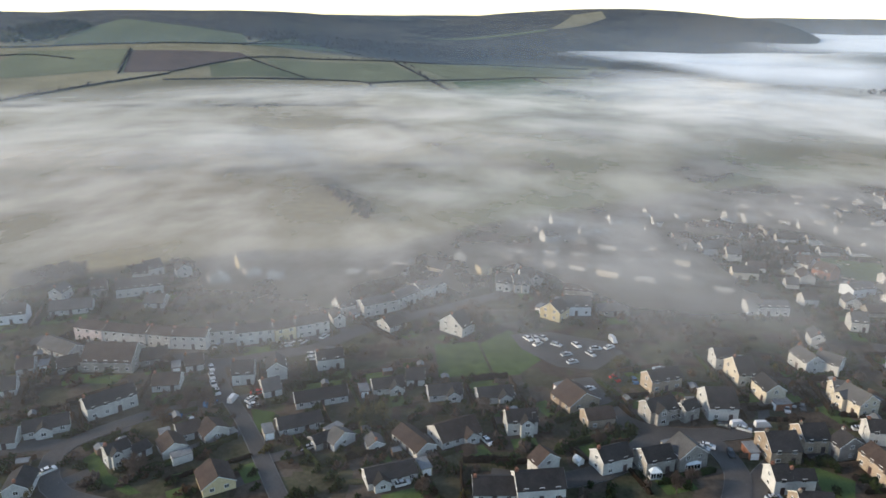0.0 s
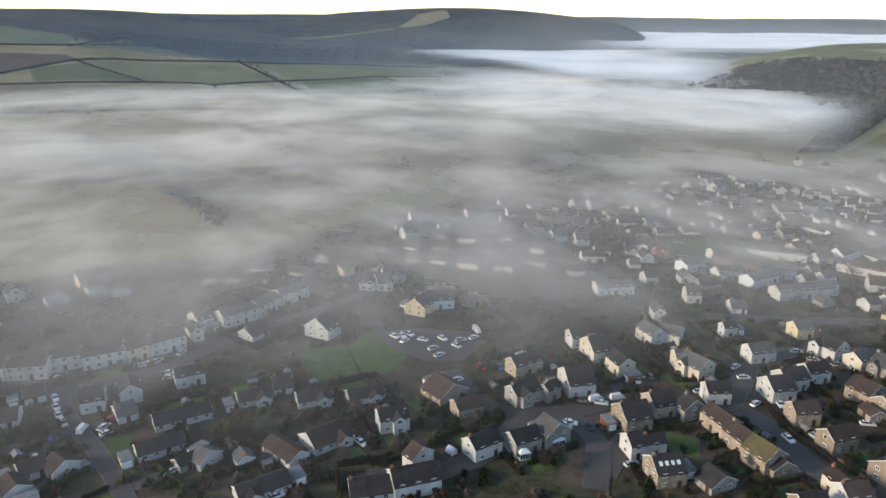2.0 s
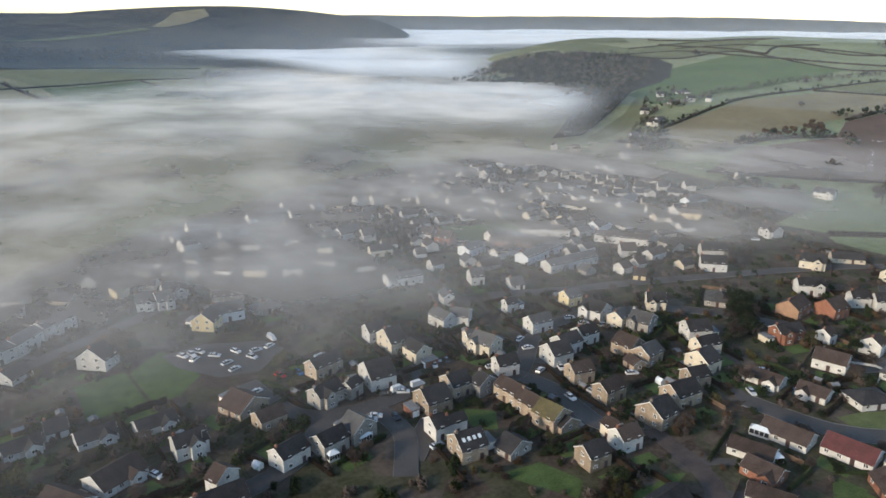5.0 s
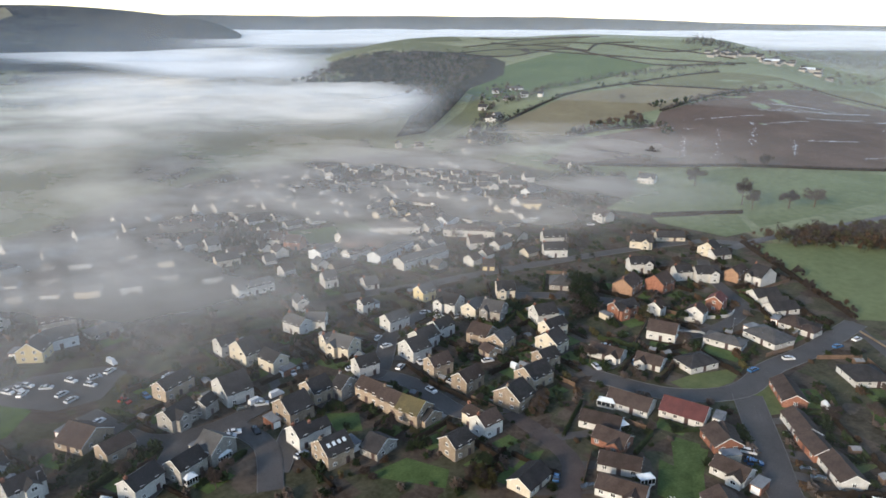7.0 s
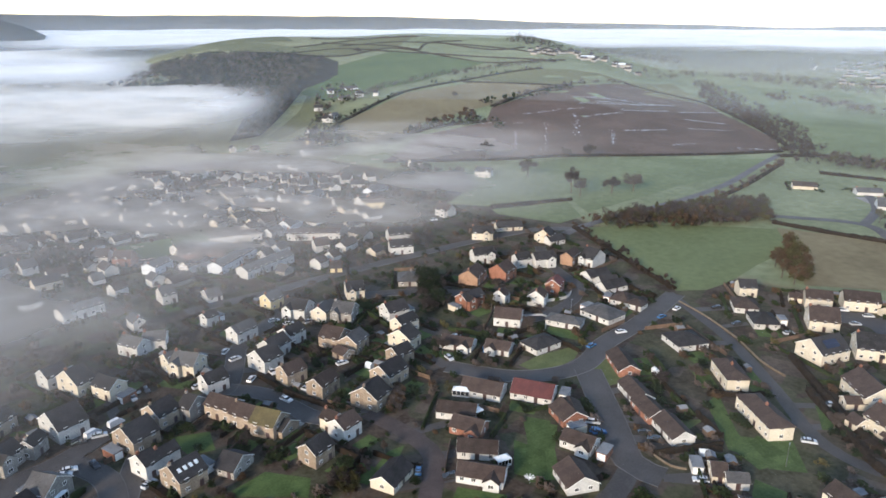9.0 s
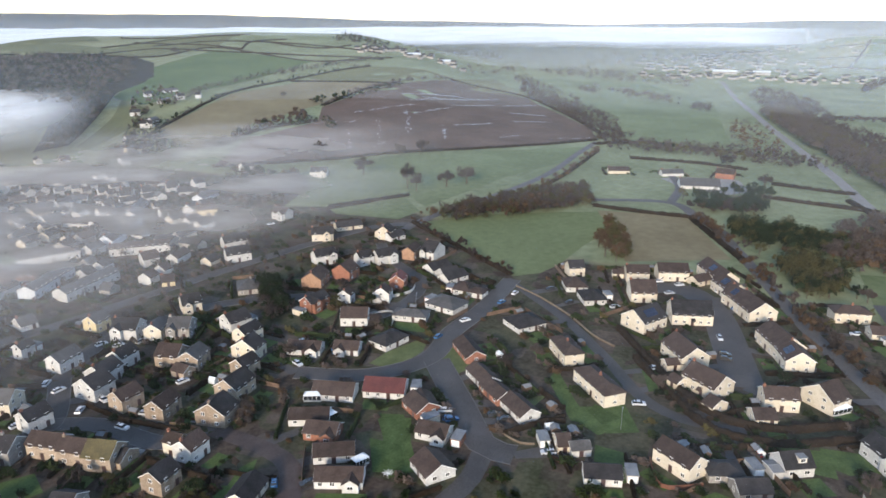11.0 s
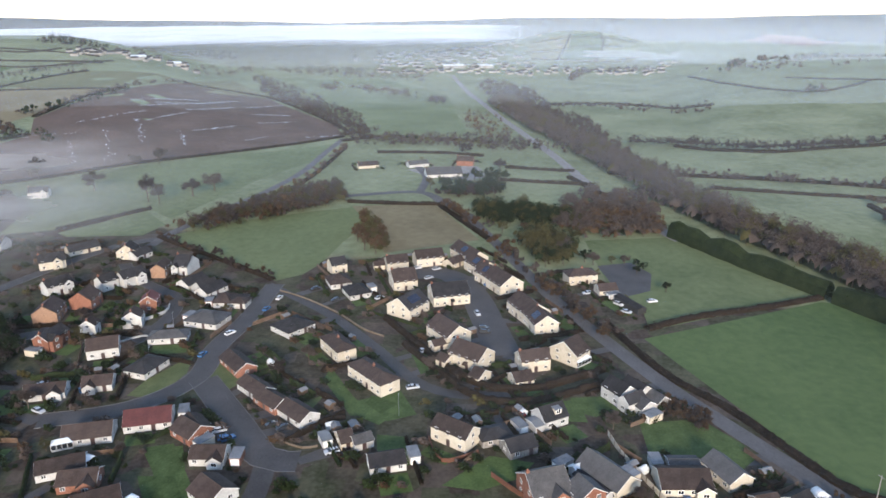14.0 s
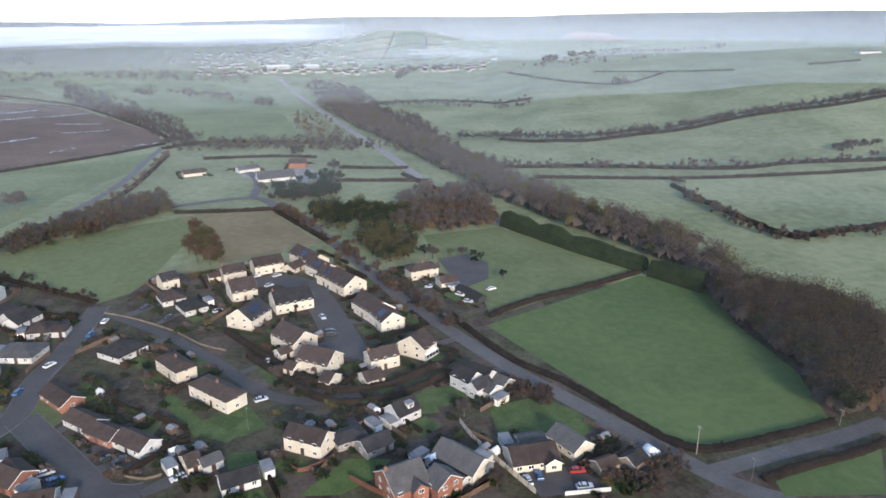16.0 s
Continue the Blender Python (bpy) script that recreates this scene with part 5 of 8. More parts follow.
house(187.3, 188.1, 20, 7.5, 6.6, 4.4, CREAM, GREYTILE, slope=34)
house(192.6, 180.7, -69, 8.5, 8.7, 4.4, GREYSTONE, GREYTILE, wing=-0.9, slope=34)
house(204.9, 165.4, -21, 9.1, 8.3, 4.4, WHITE, SLATE, slope=34)
house(172.9, 168.1, -77, 8.4, 8.5, 4.4, STONE, BROWN, slope=34, chimneys=0)
house(174.3, 159.8, 11, 8.7, 7.4, 4.4, STONE, GREYTILE, slope=34, chimneys=0)
house(167.1, 158.5, -96, 5.9, 5.3, 2.4, STONE, BROWN, slope=30, chimneys=0)
house(144.8, 161.3, -8, 7.9, 6.6, 4.4, STONE, BROWN, slope=34)
house(145.1, 147.2, 5, 8.8, 6.6, 4.4, STONE, BROWN, slope=34, chimneys=0)
house(187.2, 146.5, 5, 7.5, 9.6, 4.4, CREAM, SLATE, slope=34)
house(197.7, 154.6, -7, 9.4, 6.6, 4.4, CREAM, SLATE, slope=34)
house(175.8, 139.8, -9, 7.5, 6.6, 4.4, STONE, SLATE, slope=34, chimneys=0)
house(163.3, 134.5, 0, 10.2, 8.4, 4.4, STONE, SLATE, slope=34, chimneys=0)
house(148.3, 129.7, 7, 8.3, 9.8, 4.4, STONE, SLATE, slope=34)
house(117.6, 161.8, -80, 9.6, 6.6, 4.4, STONE, BROWN, slope=34, chimneys=0)
house(118.3, 152, -81, 8.4, 6.6, 4.4, STONE, BROWN, slope=34)
house(119.5, 143.9, -77, 8.2, 8.2, 4.4, STONE, MOSSY, slope=34, chimneys=0)
house(121.8, 139.9, -86, 4, 7.2, 2.4, STONE, SLATE, slope=30, chimneys=0)
house(130.6, 124.6, -3, 7.1, 6.6, 4.4, WHITE, BROWN, slope=34)
house(130.6, 129.6, -90, 5.2, 5, 4.4, CREAM, BROWN, slope=34)
house(117.1, 122.8, -0, 7.3, 6.7, 4.4, STONE, SLATE, slope=34, chimneys=0)
house(121.4, 99.9, 8, 10.1, 7, 2.4, CREAM, SLATE, slope=30, chimneys=0)
house(101.5, 138, -77, 6.2, 8.6, 2.4, GREYSTONE, SLATE, slope=30, chimneys=0)
house(257.2, 161.1, 11, 11.8, 9.2, 4.4, ORANGE, BROWN, slope=34)
house(270.1, 152.9, -2, 9.2, 9.5, 4.4, BRICK, BROWN, slope=34, chimneys=0)
house(285.3, 173.1, -37, 11, 7.2, 4.4, WHITE, SLATE, wing=0.8, slope=34)
house(289.7, 153.5, -33, 7.7, 6.6, 4.4, WHITE, SLATE, slope=34)
house(296.2, 145.3, -37, 10.9, 7.5, 4.4, WHITE, SLATE, wing=0.7, slope=34, chimneys=0)
house(307.8, 136.1, 2, 10.4, 6.6, 4.4, ORANGE, BROWN, slope=34, chimneys=0)
house(311.8, 126.2, -99, 7.6, 11.5, 4.4, WHITE, SLATE, wing=-0.8, slope=34)
house(267.9, 125, 11, 7.9, 6.6, 4.4, BRICK, RED, slope=34)
house(243.1, 137.8, 6, 5.3, 5.6, 4.4, WHITE, BROWN, slope=34)
house(250.9, 124.6, 12, 6.8, 7.1, 4.4, WHITE, BROWN, slope=34)
house(233, 147.1, -13, 10.8, 6.6, 4.4, BRICK, SLATE, wing=-0.8, slope=34)
house(226.9, 125.1, -69, 10.5, 8.9, 3.6, WHITE, BROWN, slope=30, chimneys=0)
house(237.9, 105.8, -81, 13.7, 7.3, 2.4, WHITE, GREYTILE, hip=True, slope=30, chimneys=0)
house(253.8, 96.7, -105, 13.7, 11.5, 2.4, WHITE, GREYTILE, hip=True, slope=30, chimneys=0)
house(273.1, 95.9, -87, 7.1, 10.3, 2.4, WHITE, BROWN, hip=True, slope=30, chimneys=0)
house(270.6, 88.7, -96, 7, 6.6, 2.4, WHITE, BROWN, hip=True, slope=30, chimneys=0)
house(293.6, 116.7, -29, 11.5, 8, 2.4, WHITE, SLATE, slope=30, chimneys=0)
house(284.5, 105.3, -28, 11.9, 7.8, 2.4, WHITE, SLATE, slope=30, chimneys=0)
house(197.2, 129.4, -76, 12.2, 6.6, 2.4, WHITE, BROWN, wing=0.8, slope=30, chimneys=0)
house(202.6, 115.2, -77, 9.2, 6.6, 2.4, WHITE, BROWN, wing=-0.8, slope=30, chimneys=0)
house(214.1, 104.4, -19, 12, 8.9, 2.4, WHITE, SLATE, hip=True, slope=30, chimneys=0)
house(173.8, 104.1, -76, 13.3, 8.2, 2.4, WHITE, BROWN, slope=30, chimneys=0)
house(181.6, 90, -76, 13.2, 9.1, 2.4, WHITE, RED, slope=30, chimneys=0)
house(158.1, 103.8, -67, 11.9, 6.6, 2.4, WHITE, BROWN, slope=30, chimneys=0)
house(152.7, 96.1, -79, 9.7, 7.1, 2.4, BRICK, BROWN, wing=0.9, slope=30, chimneys=0)
house(144.6, 88, -62, 11.1, 6.6, 2.4, WHITE, BROWN, slope=30, chimneys=0)
house(135.5, 81.1, -70, 12.4, 6.6, 2.4, WHITE, BROWN, wing=0.8, slope=30, chimneys=0)
house(175.5, 75.3, -126, 9.2, 8.1, 2.4, BRICK, BROWN, slope=30, chimneys=0)
house(163.9, 66.2, -89, 9.4, 6.6, 2.4, WHITE, BROWN, wing=0.9, slope=30, chimneys=0)
house(148, 60.2, -130, 9.3, 8.7, 2.4, WHITE, BROWN, slope=30, chimneys=0)
house(316.2, 35.5, -76, 5, 4.5, 2.4, CREAM, BROWN, slope=30, chimneys=0)
house(316.1, 27.1, -73, 10.2, 7.7, 4.4, CREAM, BROWN, slope=34)
house(323.5, 12.2, -72, 13.7, 8.8, 4.4, CREAM, BROWN, slope=34, chimneys=0)
house(321.6, -0.7, -42, 10.1, 6.6, 2.4, CREAM, BROWN, slope=30, chimneys=0)
house(328.2, -7.6, -152, 20.9, 9.8, 4.4, CREAM, BROWN, solar=4, slope=34, chimneys=0)
house(311.6, -12.8, -151, 15.6, 9.2, 4.4, CREAM, BROWN, solar=4, slope=34, chimneys=0)
house(299.8, -16.6, -146, 10, 10, 4.4, CREAM, BROWN, solar=3, slope=34)
house(291, -21.9, -153, 15, 11.5, 4.4, CREAM, BROWN, slope=34)
house(293.7, 22.4, -73, 10.7, 11.5, 4.4, CREAM, BROWN, slope=34)
house(264.4, 18.3, -34, 13.2, 11.5, 4.4, CREAM, SLATE, solar=6, slope=34, chimneys=0)
house(276.9, 2, -75, 15.6, 11.5, 4.4, CREAM, SLATE, porch=True, slope=34)
house(261, -29.9, -156, 16.4, 10.6, 4.4, CREAM, BROWN, slope=34)
house(248.5, -33.9, -165, 10.3, 9.6, 4.4, CREAM, BROWN, solar=4, slope=34)
house(239.7, 1.8, -147, 14.3, 10.5, 4.4, CREAM, BROWN, slope=34)
house(231.9, 5.3, -59, 6.1, 4.5, 2.4, CREAM, BROWN, slope=30, chimneys=0)
house(220.4, -6.3, -128, 12.8, 9.8, 4.4, CREAM, BROWN, porch=True, slope=34)
house(219.5, 2.8, -130, 4.3, 5.1, 2.4, CREAM, BROWN, slope=30, chimneys=0)
house(208.5, -8.8, -131, 4.3, 6.6, 2.4, CREAM, BROWN, slope=30, chimneys=0)
house(217.5, -27.1, -75, 10.4, 7, 4.4, CREAM, BROWN, slope=34)
house(206.7, -22.2, -71, 6.6, 6.6, 2.4, CREAM, BROWN, slope=30, chimneys=0)
house(223.6, -40.8, -43, 8.3, 11.1, 4.4, CREAM, BROWN, slope=34, chimneys=0)
house(227.5, 41.1, -146, 14.9, 7.1, 4.4, CREAM, BROWN, hip=True, slope=34)
house(206.2, 26.2, -139, 18.9, 7.5, 4.4, CREAM, BROWN, hip=True, slope=34)
house(247.2, 61.6, -41, 12.4, 11.5, 2.4, WHITE, SLATE, hip=True, slope=30, chimneys=0)
house(253.3, 96.1, -107, 13.5, 10.1, 2.4, WHITE, GREYTILE, hip=True, slope=30, chimneys=0)
house(273.4, 92.6, -82, 12.9, 6.6, 2.4, WHITE, SLATE, hip=True, slope=30, chimneys=0)
house(285.8, 107.9, -42, 8.5, 11.4, 2.4, WHITE, SLATE, slope=30, chimneys=0)
house(216.4, 73.8, -140, 14.3, 7.3, 2.4, BRICK, BROWN, slope=30, chimneys=0)
house(199.8, 63.1, -134, 12.4, 6.6, 2.4, WHITE, BROWN, slope=30, chimneys=0)
house(191.9, 55.9, -131, 11.2, 6.6, 2.4, BRICK, BROWN, slope=30, chimneys=0)
house(185, 46.5, -133, 12, 7.1, 2.4, WHITE, BROWN, slope=30, chimneys=0)
house(312.5, 54.8, -61, 7.4, 7.5, 4.4, CREAM, SLATE, slope=34, chimneys=0)
house(295.4, 51.5, -68, 9.4, 11.5, 2.4, WHITE, BROWN, hip=True, slope=30, chimneys=0)
house(283.1, 41.8, -63, 9.5, 11.5, 2.4, WHITE, SLATE, hip=True, slope=30, chimneys=0)
house(171.7, 30.6, -64, 4, 6.6, 2.4, CREAM, BROWN, slope=30, chimneys=0)
house(170.7, 25.7, -61, 5.6, 4.5, 2.4, WHITE, GREYTILE, slope=30, chimneys=0)
house(161.3, 17.9, -75, 9.7, 6.6, 2.4, WHITE, SLATE, slope=30, chimneys=0)
house(177.3, 74.9, -140, 8.8, 6.6, 2.4, BRICK, BROWN, slope=30, chimneys=0)
house(173.4, -0.6, -126, 12.1, 7, 4.4, CREAM, BROWN, slope=34, chimneys=0)
house(174, -11.5, -71, 9, 6.6, 2.4, GREYSTONE, SLATE, hip=True, slope=30, chimneys=0)
house(168.8, -18.1, -66, 8.6, 6.6, 2.4, GREYSTONE, SLATE, slope=30, chimneys=0)
house(148.9, -22.7, -72, 10.2, 11, 4.4, BRICK, GREYTILE, wing=0.5, slope=34)
house(146, -32.4, -153, 6.1, 8, 4.4, BRICK, GREYTILE, slope=34, chimneys=0)
house(299.3, -57.2, -77, 13.6, 7.6, 4.4, CREAM, BROWN, hip=True, slope=34)
house(286, -66.1, -79, 8.4, 6.6, 2.4, CREAM, BROWN, slope=30, chimneys=0)
house(-101.9, 191.1, 42, 14.6, 6.6, 4.4, WHITE, SLATE, slope=34)
house(-115, 179.5, 27, 12, 6.6, 2.4, WHITE, SLATE, wing=-0.2, slope=30, chimneys=0)
house(-88, 164.6, 44, 6.1, 4.5, 4.4, WHITE, SLATE, wing=-0.6, slope=34)
house(-83.3, 167.6, 53, 5, 4.5, 2.4, WHITE, SLATE, slope=30, chimneys=0)
house(-73.3, 177.7, 31, 6.5, 6.6, 2.4, WHITE, BROWN, slope=30, chimneys=0)
house(-66.2, 177.5, -48, 6.4, 7.3, 2.4, WHITE, BROWN, slope=30, chimneys=0)
house(-75.1, 169.8, -55, 7.3, 6.6, 2.4, WHITE, BROWN, slope=30, chimneys=0)
house(-58.5, 155.2, -60, 8.9, 8.3, 2.4, YELLOW, BROWN, slope=30, chimneys=0)
house(-42, 182, 23, 12.6, 6.6, 2.4, WHITE, SLATE, slope=30, chimneys=0)
house(-38.2, 197.2, 19, 16.2, 6.6, 2.4, WHITE, SLATE, slope=30, chimneys=0)
house(-34, 173, 37, 5.7, 4.5, 2.4, GREYSTONE, SLATE, slope=30, chimneys=0)
house(-28.9, 173.7, -43, 4.5, 7.6, 2.4, WHITE, GREYTILE, slope=30, chimneys=0)
house(-7.8, 172.8, -53, 12.6, 6.6, 2.4, WHITE, BROWN, slope=30, chimneys=0)
house(3.7, 178, 28, 12.8, 9.6, 2.4, WHITE, BROWN, wing=0.6, slope=30, chimneys=0)
house(-13.6, 157.8, 21, 13.3, 6.6, 2.4, WHITE, SLATE, wing=-0.7, slope=30, chimneys=0)
house(23.1, 181.9, 7, 8.9, 6.6, 4.4, WHITE, SLATE, wing=0.4, slope=34)
house(27.2, 161.3, -60, 4.4, 7.3, 4.4, WHITE, BROWN, slope=34, chimneys=0)
house(42.1, 197.5, -63, 10, 11.5, 2.4, STONE, BROWN, slope=30, chimneys=0)
house(46.5, 185.3, 12, 8.5, 6.6, 3.4, STONE, BROWN, slope=30, chimneys=0)
house(45.7, 163.7, 21, 9.2, 6.6, 4.4, WHITE, SLATE, slope=34)
house(57.3, 163.5, 16, 8.5, 6.6, 4.4, GREYSTONE, SLATE, slope=34, chimneys=0)
house(66.5, 165.8, -70, 6.9, 9.1, 4.4, GREYSTONE, GREYTILE, slope=34, chimneys=0)
house(65.7, 189, 18, 9.6, 6.6, 4.4, GREYSTONE, SLATE, wing=-0.5, slope=34)
house(74.4, 188.8, 28, 6, 4.5, 4.4, GREYSTONE, SLATE, slope=34)
house(72.1, 207.8, 18, 11.4, 6.6, 4.4, STONE, SLATE, slope=34, chimneys=0)
house(-17.7, 204.8, 15, 10.2, 6.6, 2.4, WHITE, SLATE, wing=0.7, slope=30, chimneys=0)
house(0.8, 200.9, 10, 10.8, 6.6, 2.4, WHITE, SLATE, wing=0.7, slope=30, chimneys=0)
house(16.7, 199.5, 11, 11.5, 6.6, 2.4, WHITE, SLATE, wing=0.7, slope=30, chimneys=0)
house(-130.5, 242.2, -16, 12.2, 7, 5.2, PINK, BROWN, slope=24)
house(-116.4, 239.4, -9, 17.3, 7, 5.2, WHITE, BROWN, chimneys=2, slope=24)
house(-102.7, 237.3, -11, 9.4, 7, 5.2, WHITE, BROWN, slope=24)
house(-91.9, 236.2, -3, 13, 7, 5.2, WHITE, BROWN, chimneys=2, slope=24)
house(-82.3, 241.1, 13, 9.9, 7, 5.2, WHITE, SLATE, slope=24)
house(-69.9, 241, 16, 13.6, 7, 5.2, WHITE, SLATE, chimneys=2, slope=24)
house(-60, 243.6, 29, 7.8, 7, 5.2, YELLOW, BROWN, slope=24)
house(-50.5, 248.4, 27, 12.6, 7, 5.2, WHITE, SLATE, chimneys=2, slope=24)
house(-41.7, 256.8, 23, 4.5, 9, 4.1, WHITE, SLATE, ridge="y")
house(-40.6, 268.2, 36, 6.8, 8, 4.1, WHITE, SLATE)
house(-26.8, 269, 31, 15.1, 7, 5.2, WHITE, GREYTILE, chimneys=2, slope=24)
house(-16.8, 277.2, 51, 13, 7, 5.2, WHITE, GREYTILE, slope=24)
house(-6.1, 288.3, 38, 14.3, 7, 5.2, WHITE, GREYTILE, chimneys=2, slope=24)
house(-132.3, 287.9, 21, 18.8, 8, 4.1, WHITE, SLATE)
house(-138.6, 305, 16, 6.7, 8, 4.1, WHITE, SLATE)
house(-136.4, 311.5, 46, 8.1, 8, 4.1, WHITE, BROWN)
house(-121.5, 311.1, 30, 6.8, 8, 4.1, WHITE, SLATE, ridge="y")
house(-102.4, 302.2, 26, 8.9, 8, 4.1, WHITE, SLATE, ridge="y")
house(-93.9, 324.7, 30, 12.6, 8, 4.1, YELLOW, SLATE)
house(-88.9, 310.1, 33, 7, 8, 4.1, WHITE, SLATE, ridge="y")
house(-151.8, 267.6, 18, 15.7, 9, 2.4, WHITE, GREYTILE, slope=30)
house(-169.8, 257.3, 16, 10.5, 8, 4.1, BLUE, SLATE)
house(-136.6, 230, -28, 16.5, 8, 2.4, WHITE, GREYTILE, slope=30)
house(-128.1, 217.7, 31, 6.9, 8, 2.4, GREYSTONE, BROWN, slope=30)
house(-113.5, 220.6, -2, 17.6, 12, 4.1, GREYSTONE, BROWN)
house(-101.3, 224.1, 24, 9.2, 8, 2.4, GREYSTONE, BROWN, slope=30)
house(-85.7, 219.8, 21, 5.9, 8, 2.4, WHITE, BROWN, slope=30)
house(-89.6, 206, 8, 8.4, 8, 2.4, WHITE, BROWN, slope=30)
house(-122.5, 172.9, 14, 5.7, 8, 2.4, WHITE, SLATE, slope=30)
house(-107.3, 152.5, 13, 6.4, 8, 2.4, WHITE, SLATE, ridge="y", slope=30)
house(-65.9, 210.6, 9, 6.9, 8, 4.1, WHITE, SLATE)
house(-55.9, 214.2, 15, 6.5, 8, 4.1, WHITE, SLATE, ridge="y")
house(-39.2, 221.8, 16, 9.1, 8, 4.1, WHITE, SLATE, slope=18)
house(-55.4, 203, 25, 5.7, 8, 2.4, WHITE, GREYTILE, slope=30)
house(-18.9, 171.6, 22, 4.5, 5, 2.4, WHITE, GREYTILE, ridge="y", slope=30)
house(-8.9, 210.9, 5, 6, 8, 2.4, WHITE, SLATE, slope=30)
house(13.3, 152.2, 1, 10.5, 8, 2.4, WHITE, SLATE, slope=30)
house(24.6, 152.2, 7, 12.3, 8, 4.1, WHITE, SLATE)
house(5.7, 250.6, -39, 11, 8, 4.1, WHITE, SLATE, ridge="y")
house(45.5, 264.7, -38, 9.1, 8, 4.1, YELLOW, SLATE, ridge="y")
house(-19.8, 253.7, 43, 8.5, 8, 2.4, WHITE, SLATE, slope=30)
house(237, 300.4, -34, 27.4, 8, 4.1, WHITE, BROWN, slope=20)
house(210.8, 270.7, 17, 30, 8, 4.1, BLUE, GREYTILE, slope=25)
house(214.9, 251.7, 2, 30, 8, 4.1, WHITE, GREYTILE, slope=25)
house(264.4, 268.5, -51, 28.6, 8, 4.1, WHITE, BROWN, slope=20)
house(206.7, 289.8, -44, 21.5, 8, 4.1, BRICK, BROWN, slope=25)
house(289.5, 228.8, -34, 13.5, 8, 4.1, WHITE, SLATE)
house(272.6, 214.8, -41, 11.8, 8, 4.1, WHITE, SLATE)
house(133.7, 270.9, -4, 16.6, 8, 4.1, WHITE, GREYTILE, slope=20)
house(34.3, 295, 11, 6.9, 8, 4.1, WHITE, GREYTILE, wing=0.5)
house(27.5, 297, -4, 7.2, 8, 4.1, WHITE, GREYTILE, wing=0.5)
house(40.2, 304.1, 4, 10.2, 8, 4.1, WHITE, SLATE, wing=0.5)
house(19.5, 316.5, 19, 5.5, 8, 4.1, YELLOW, SLATE, ridge="y")
house(59.2, 288.3, -12, 12.9, 9, 4.1, GREYSTONE, BROWN)
house(54.7, 270, -1, 11.8, 8, 4.1, BLUE, GREYTILE)
house(70.1, 269.5, 6, 11.9, 8, 2.4, GREYSTONE, GREYTILE, hip=True, slope=30)
house(169.6, 333.3, -36, 6.9, 8, 4.1, WHITE, BROWN)
house(176.1, 324.8, -54, 7.1, 8, 4.1, WHITE, BROWN)
house(180.8, 314.2, -57, 9.1, 8, 4.1, BRICK, BROWN)
house(183.8, 292.3, 16, 12.5, 8, 4.1, BLUE, GREYTILE, slope=20)
house(163.2, 255.7, -14, 6.2, 8, 4.1, WHITE, GREYTILE)
house(175.8, 242, -17, 6.3, 8, 2.4, WHITE, GREYTILE, slope=30)
house(139.2, 240.8, -13, 4.5, 8, 4.1, WHITE, GREYTILE, ridge="y")
house(53.4, 387.9, -42, 7.4, 8, 4.1, WHITE, GREYTILE, panes=False)
house(69.8, 399.5, 8, 13.7, 8, 4.1, WHITE, GREYTILE, panes=False)
house(58.7, 368.4, 16, 10, 8, 4.1, WHITE, GREYTILE, panes=False)
house(68, 371.9, 22, 7.7, 8, 4.1, WHITE, GREYTILE, panes=False)
house(80.1, 381.3, -3, 7, 8, 4.1, WHITE, GREYTILE, panes=False, ridge="y")
house(88.5, 383.1, -0, 9.2, 8, 4.1, WHITE, GREYTILE, panes=False)
house(101.5, 401.3, 1, 7.7, 8, 4.1, WHITE, GREYTILE, panes=False)
house(113.4, 402.8, 8, 12.8, 8, 4.1, WHITE, GREYTILE, panes=False)
house(128.9, 417.6, 8, 11.9, 8, 4.1, WHITE, GREYTILE, panes=False)
house(125.7, 397.7, -1, 7.2, 8, 4.1, WHITE, GREYTILE, panes=False)
house(144.8, 413.5, 4, 7.8, 8, 4.1, WHITE, SLATE, panes=False, ridge="y")
house(155.7, 408.3, -21, 7.9, 8, 4.1, CREAM, SLATE, panes=False)
house(124.9, 352.7, -44, 10.2, 8, 4.1, WHITE, GREYTILE, panes=False)
house(138.7, 348.8, 12, 13.1, 8, 4.1, WHITE, GREYTILE, panes=False)
house(156, 370.4, -45, 14, 8, 4.1, WHITE, SLATE, panes=False)
house(146.7, 339.8, -6, 7.1, 8, 4.1, WHITE, GREYTILE, panes=False)
house(172.2, 411.5, 10, 5.7, 8, 4.1, WHITE, SLATE, panes=False)
house(181.8, 406.4, 5, 6.3, 8, 4.1, WHITE, GREYTILE, panes=False)
house(245.4, 373.3, -21, 4.6, 8, 4.1, WHITE, SLATE, panes=False, ridge="y")
house(328.9, 425, -19, 6.3, 10, 4.1, WHITE, SLATE, panes=False, ridge="y")
house(337.4, 422.2, -20, 6.3, 10, 4.1, WHITE, SLATE, panes=False, ridge="y")
house(291.9, 450.9, -23, 6.3, 8, 4.1, WHITE, GREYTILE, panes=False)
house(290.2, 440.9, 30, 12.5, 8, 4.1, WHITE, GREYTILE, panes=False)
house(314.9, 444.9, -83, 9.6, 8, 4.1, WHITE, SLATE, panes=False)
house(325.8, 446.8, -90, 8.8, 8, 4.1, WHITE, GREYTILE, panes=False)
house(324.2, 469.8, -78, 7.4, 8, 4.1, WHITE, GREYTILE, panes=False)
house(411.6, 513.9, -27, 4.9, 8, 4.1, WHITE, SLATE, panes=False, ridge="y")
house(330.9, 383.3, -46, 11.1, 8, 2.4, WHITE, GREYTILE, panes=False, slope=30)
house(333.9, 366.4, -43, 6.4, 8, 2.4, WHITE, SLATE, panes=False, slope=30)
